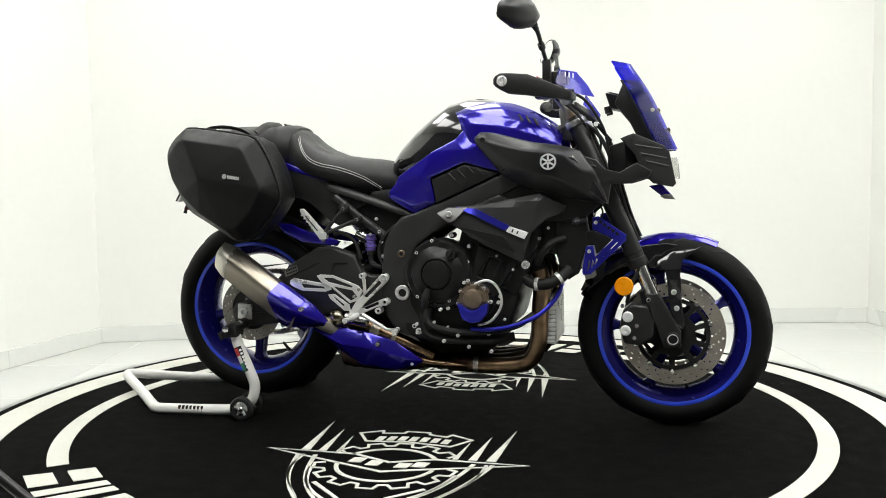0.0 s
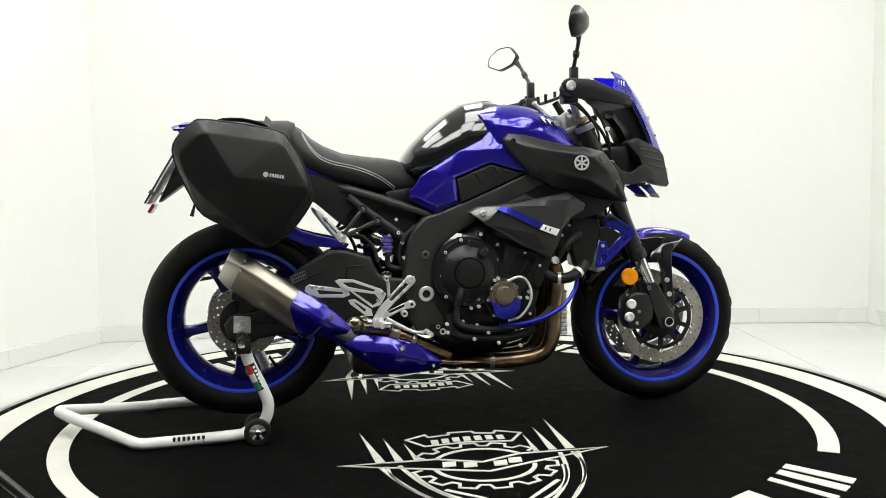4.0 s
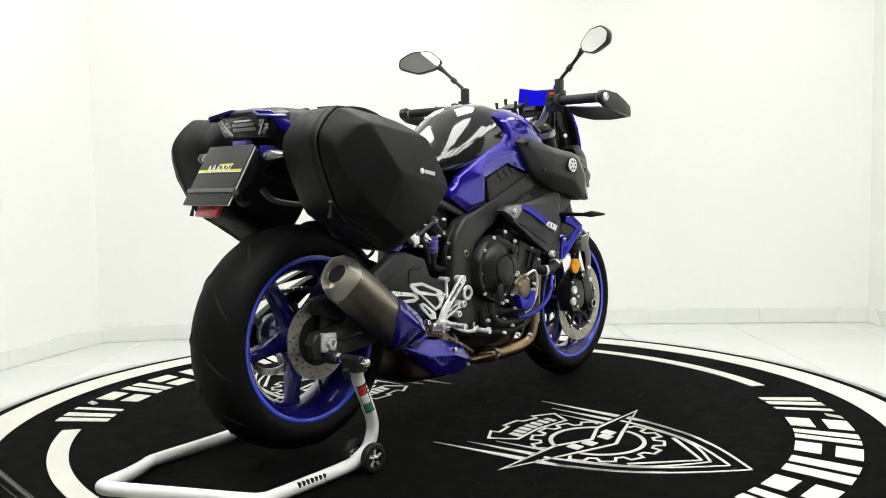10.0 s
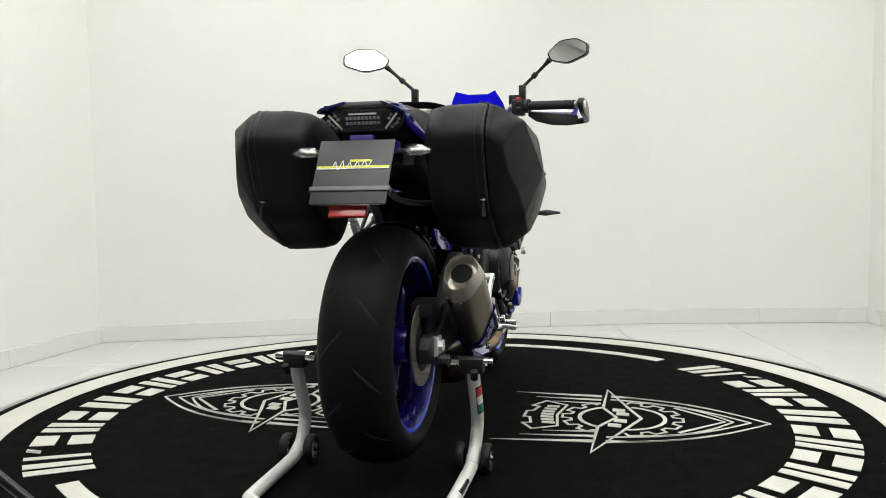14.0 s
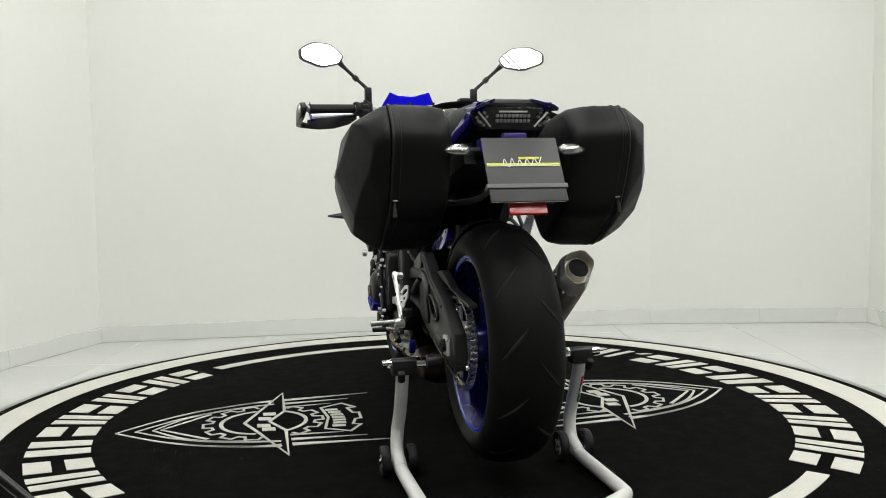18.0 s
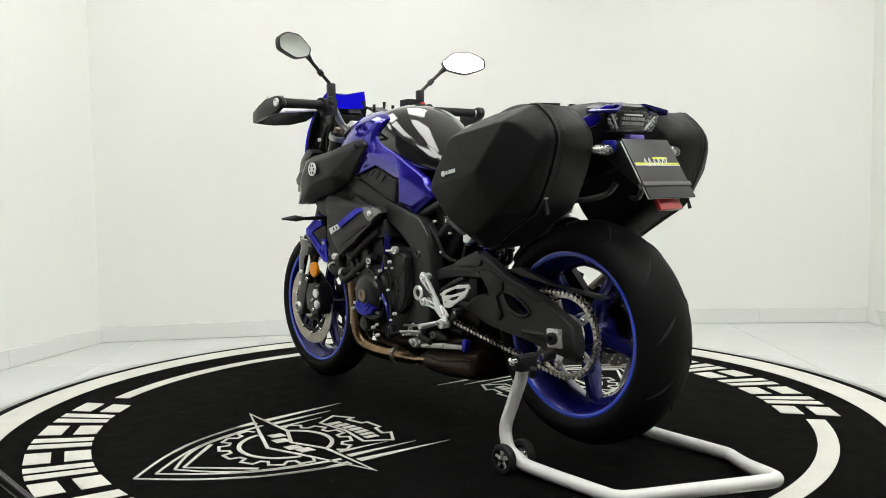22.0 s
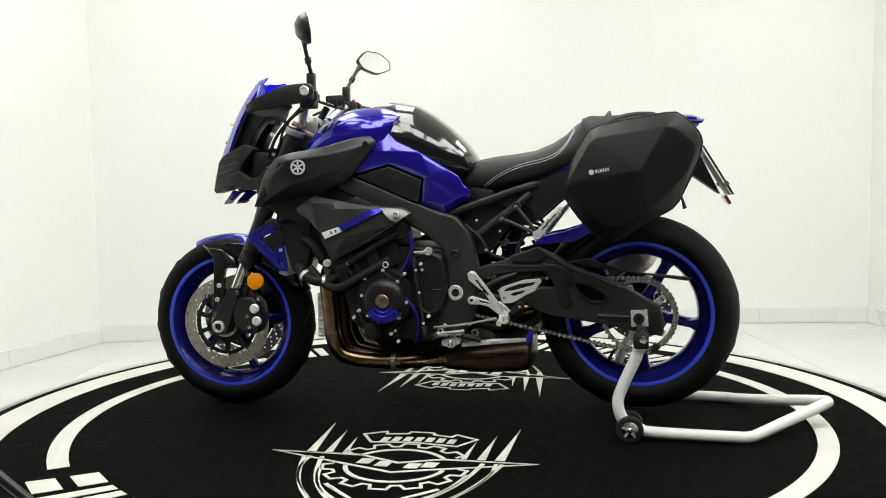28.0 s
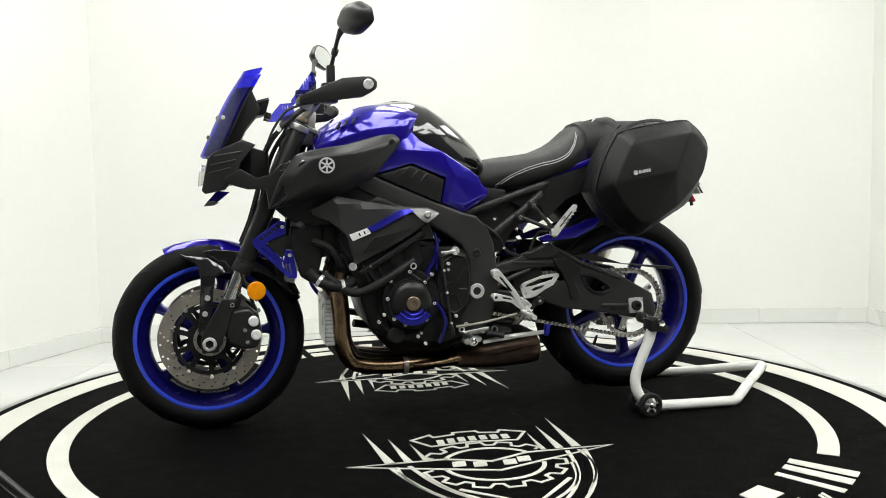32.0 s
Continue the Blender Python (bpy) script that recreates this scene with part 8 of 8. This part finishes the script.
def paddock_stand():
    st = thing("paddock_stand", "white tubular paddock stand with small black wheels, holding the rear wheel", "paddock stand")
    r = 0.0175
    for s, y0, y1 in ((1, 0.272, 0.262), (-1, -0.225, -0.232)):
        part("upright", tube([(-0.652, y1, 0.288), (-0.640, y1, 0.245), (-0.604, y1, 0.165), (-0.588, (y0 + y1) / 2, 0.110), (-0.606, y0, 0.058), (-0.66, y0, 0.030)],
                             r, 16, 6), WHITE, st, "white bent upright tube")
        part("rest", hull([(-0.655 + dx, y1 + dy, 0.295 + dz) for dx in (-0.022, 0.022) for dy in (-0.03, 0.03) for dz in (-0.018, 0.022)], 0.008), SOFT, st, "black rubber rest")
        part("bobbin", join(cyl((-0.660, y1 - s * 0.034, 0.308), (-0.660, y1 + s * 0.030, 0.308), 0.0145, n=20, w=0.002), cyl((-0.660, y1 - s * 0.100, 0.308), (-0.660, y1 - s * 0.062, 0.308), 0.018, n=20, w=0.003)), SATIN, st, "black bobbin pin")
        part("bobbin_nut", cyl((-0.660, y1 - s * 0.062, 0.308), (-0.660, y1 - s * 0.034, 0.308), 0.0145, n=6, w=0.001), CHROME, st, "chrome sleeve nut")
        part("bobbin_tip", cyl((-0.660, y1 + s * 0.030, 0.308), (-0.660, y1 + s * 0.054, 0.308), 0.0125, 0.0105, 16, 0.002), CHROME, st, "chrome bobbin tip")
        part("clamp_knob", cyl((-0.690, y1 + s * 0.01, 0.268), (-0.702, y1 + s * 0.012, 0.292), 0.010, n=10, w=0.002), SOFT, st)
        for off in (-0.036, 0.036):
            w = new("castor_wheel")
            w.parent = st
            c = (-0.622, y0 + off, 0.0405)
            part("tyre", lathe([(0.040, -0.006), (0.040, 0.006), (0.037, 0.011), (0.029, 0.012), (0.029, -0.012), (0.037, -0.011)], c, 36), SOFT, w, "black castor tyre")
            part("rim", lathe([(0.029, -0.009), (0.029, 0.009), (0.025, 0.009), (0.025, -0.009)], c, 36), SATIN, w)
            out = 1 if off > 0 else -1
            for k in range(5):
                a = radians(90 + 72 * k)
                part("spoke", box((c[0] + 0.016 * math.cos(a), c[1] + out * 0.006, c[2] + 0.016 * math.sin(a)), (0.024, 0.005, 0.007), Matrix.Rotation(-a, 4, "Y"), 0.001), ALU, w)
            part("axle_cap", disc((c[0], c[1] + out * 0.006, c[2]), out, [(0.008, -0.004), (0.008, 0.006), (0.005, 0.009), (0.0005, 0.010)], 16), CHROME, w)
        part("wheel_axle", cyl((-0.622, y0 - 0.045, 0.0405), (-0.622, y0 + 0.045, 0.0405), 0.006, n=12), CHROME, st)
    part("lever_frame", tube([(-0.62, 0.272, 0.040), (-0.68, 0.272, 0.026), (-0.92, 0.268, 0.019), (-0.965, 0.262, 0.019), (-0.995, 0.238, 0.022), (-1.09, 0.153, 0.042), (-1.205, 0.058, 0.068), (-1.232, 0.025, 0.074), (-1.205, -0.012, 0.068),
                              (-1.09, -0.108, 0.042), (-0.995, -0.195, 0.022), (-0.965, -0.219, 0.019), (-0.92, -0.225, 0.019), (-0.68, -0.225, 0.026), (-0.62, -0.225, 0.040)], r, 16, 7), WHITE, st, "white tubular lever frame")
    # flag sticker on the upright, printed marks along the rail
    y = -0.232
    p, q = Vector((-0.6075, y, 0.168)), Vector((-0.638, y, 0.240))
    axis = (q - p).normalized()
    outer, rear = Vector((0, -1, 0)), axis.cross(Vector((0, -1, 0)))
    rear = rear if rear.x < 0 else -rear
    def sticker(name, f0, f1, a0, a1, radius, material, label=""):
        """A patch that lies round part of the tube, between two angles from its outer side towards its rear."""
        rings = []
        for f in (f0, f1):
            m = p.lerp(q, f)
            arc = [radians(a0 + (a1 - a0) * k / 8) for k in range(9)]
            rings.append([m + (outer * math.cos(b) + rear * math.sin(b)) * radius for b in arc] + [m + (outer * math.cos(b) + rear * math.sin(b)) * (r - 0.002) for b in arc[::-1]])
        return part(name, loft(rings), material, st, label)
    sticker("sticker_ground", -0.05, 1.05, -48, 72, r + 0.0006, INK, "black sticker ground")
    for k, m in enumerate((GREEN, PAPER, RED)):
        sticker("flag_band", k / 3, (k + 1) / 3, -4, 66, r + 0.0011, m)
    for k in range(6):
        sticker("sticker_bar", 0.06 + 0.155 * k, 0.15 + 0.155 * k, -38, -14, r + 0.0011, PAPER)
    for k in range(7):
        x = -0.80 - 0.014 * k
        part("rail_mark", box((x + 0.02, -0.2365, 0.026), (0.009, 0.012, 0.020), w=0.003), INK, st)
    return st


# ---- build ----
room()
ceiling_lights()
light_stand()
TABLE = turntable()
BIKE = motorcycle()
BAGS = [saddlebag(-1), saddlebag(1)]
STAND = paddock_stand()


def motions():
    times = [k * 1.0 for k in range(33)]
    walk(TABLE, [(t, pose(0, 0, 0, 0, 0, turn(t))) for t in times])
    walk(STAND, [(t, pose(0, 0, 0, 0, 0, turn(t))) for t in times])
    set_back = pose(0, -0.010, 0, 0, 0, -1.03)
    for ob in [BIKE] + BAGS:
        walk(ob, [(t, pose(0, 0, 0, 0, 0, turn(t)) @ set_back) for t in times])


motions()
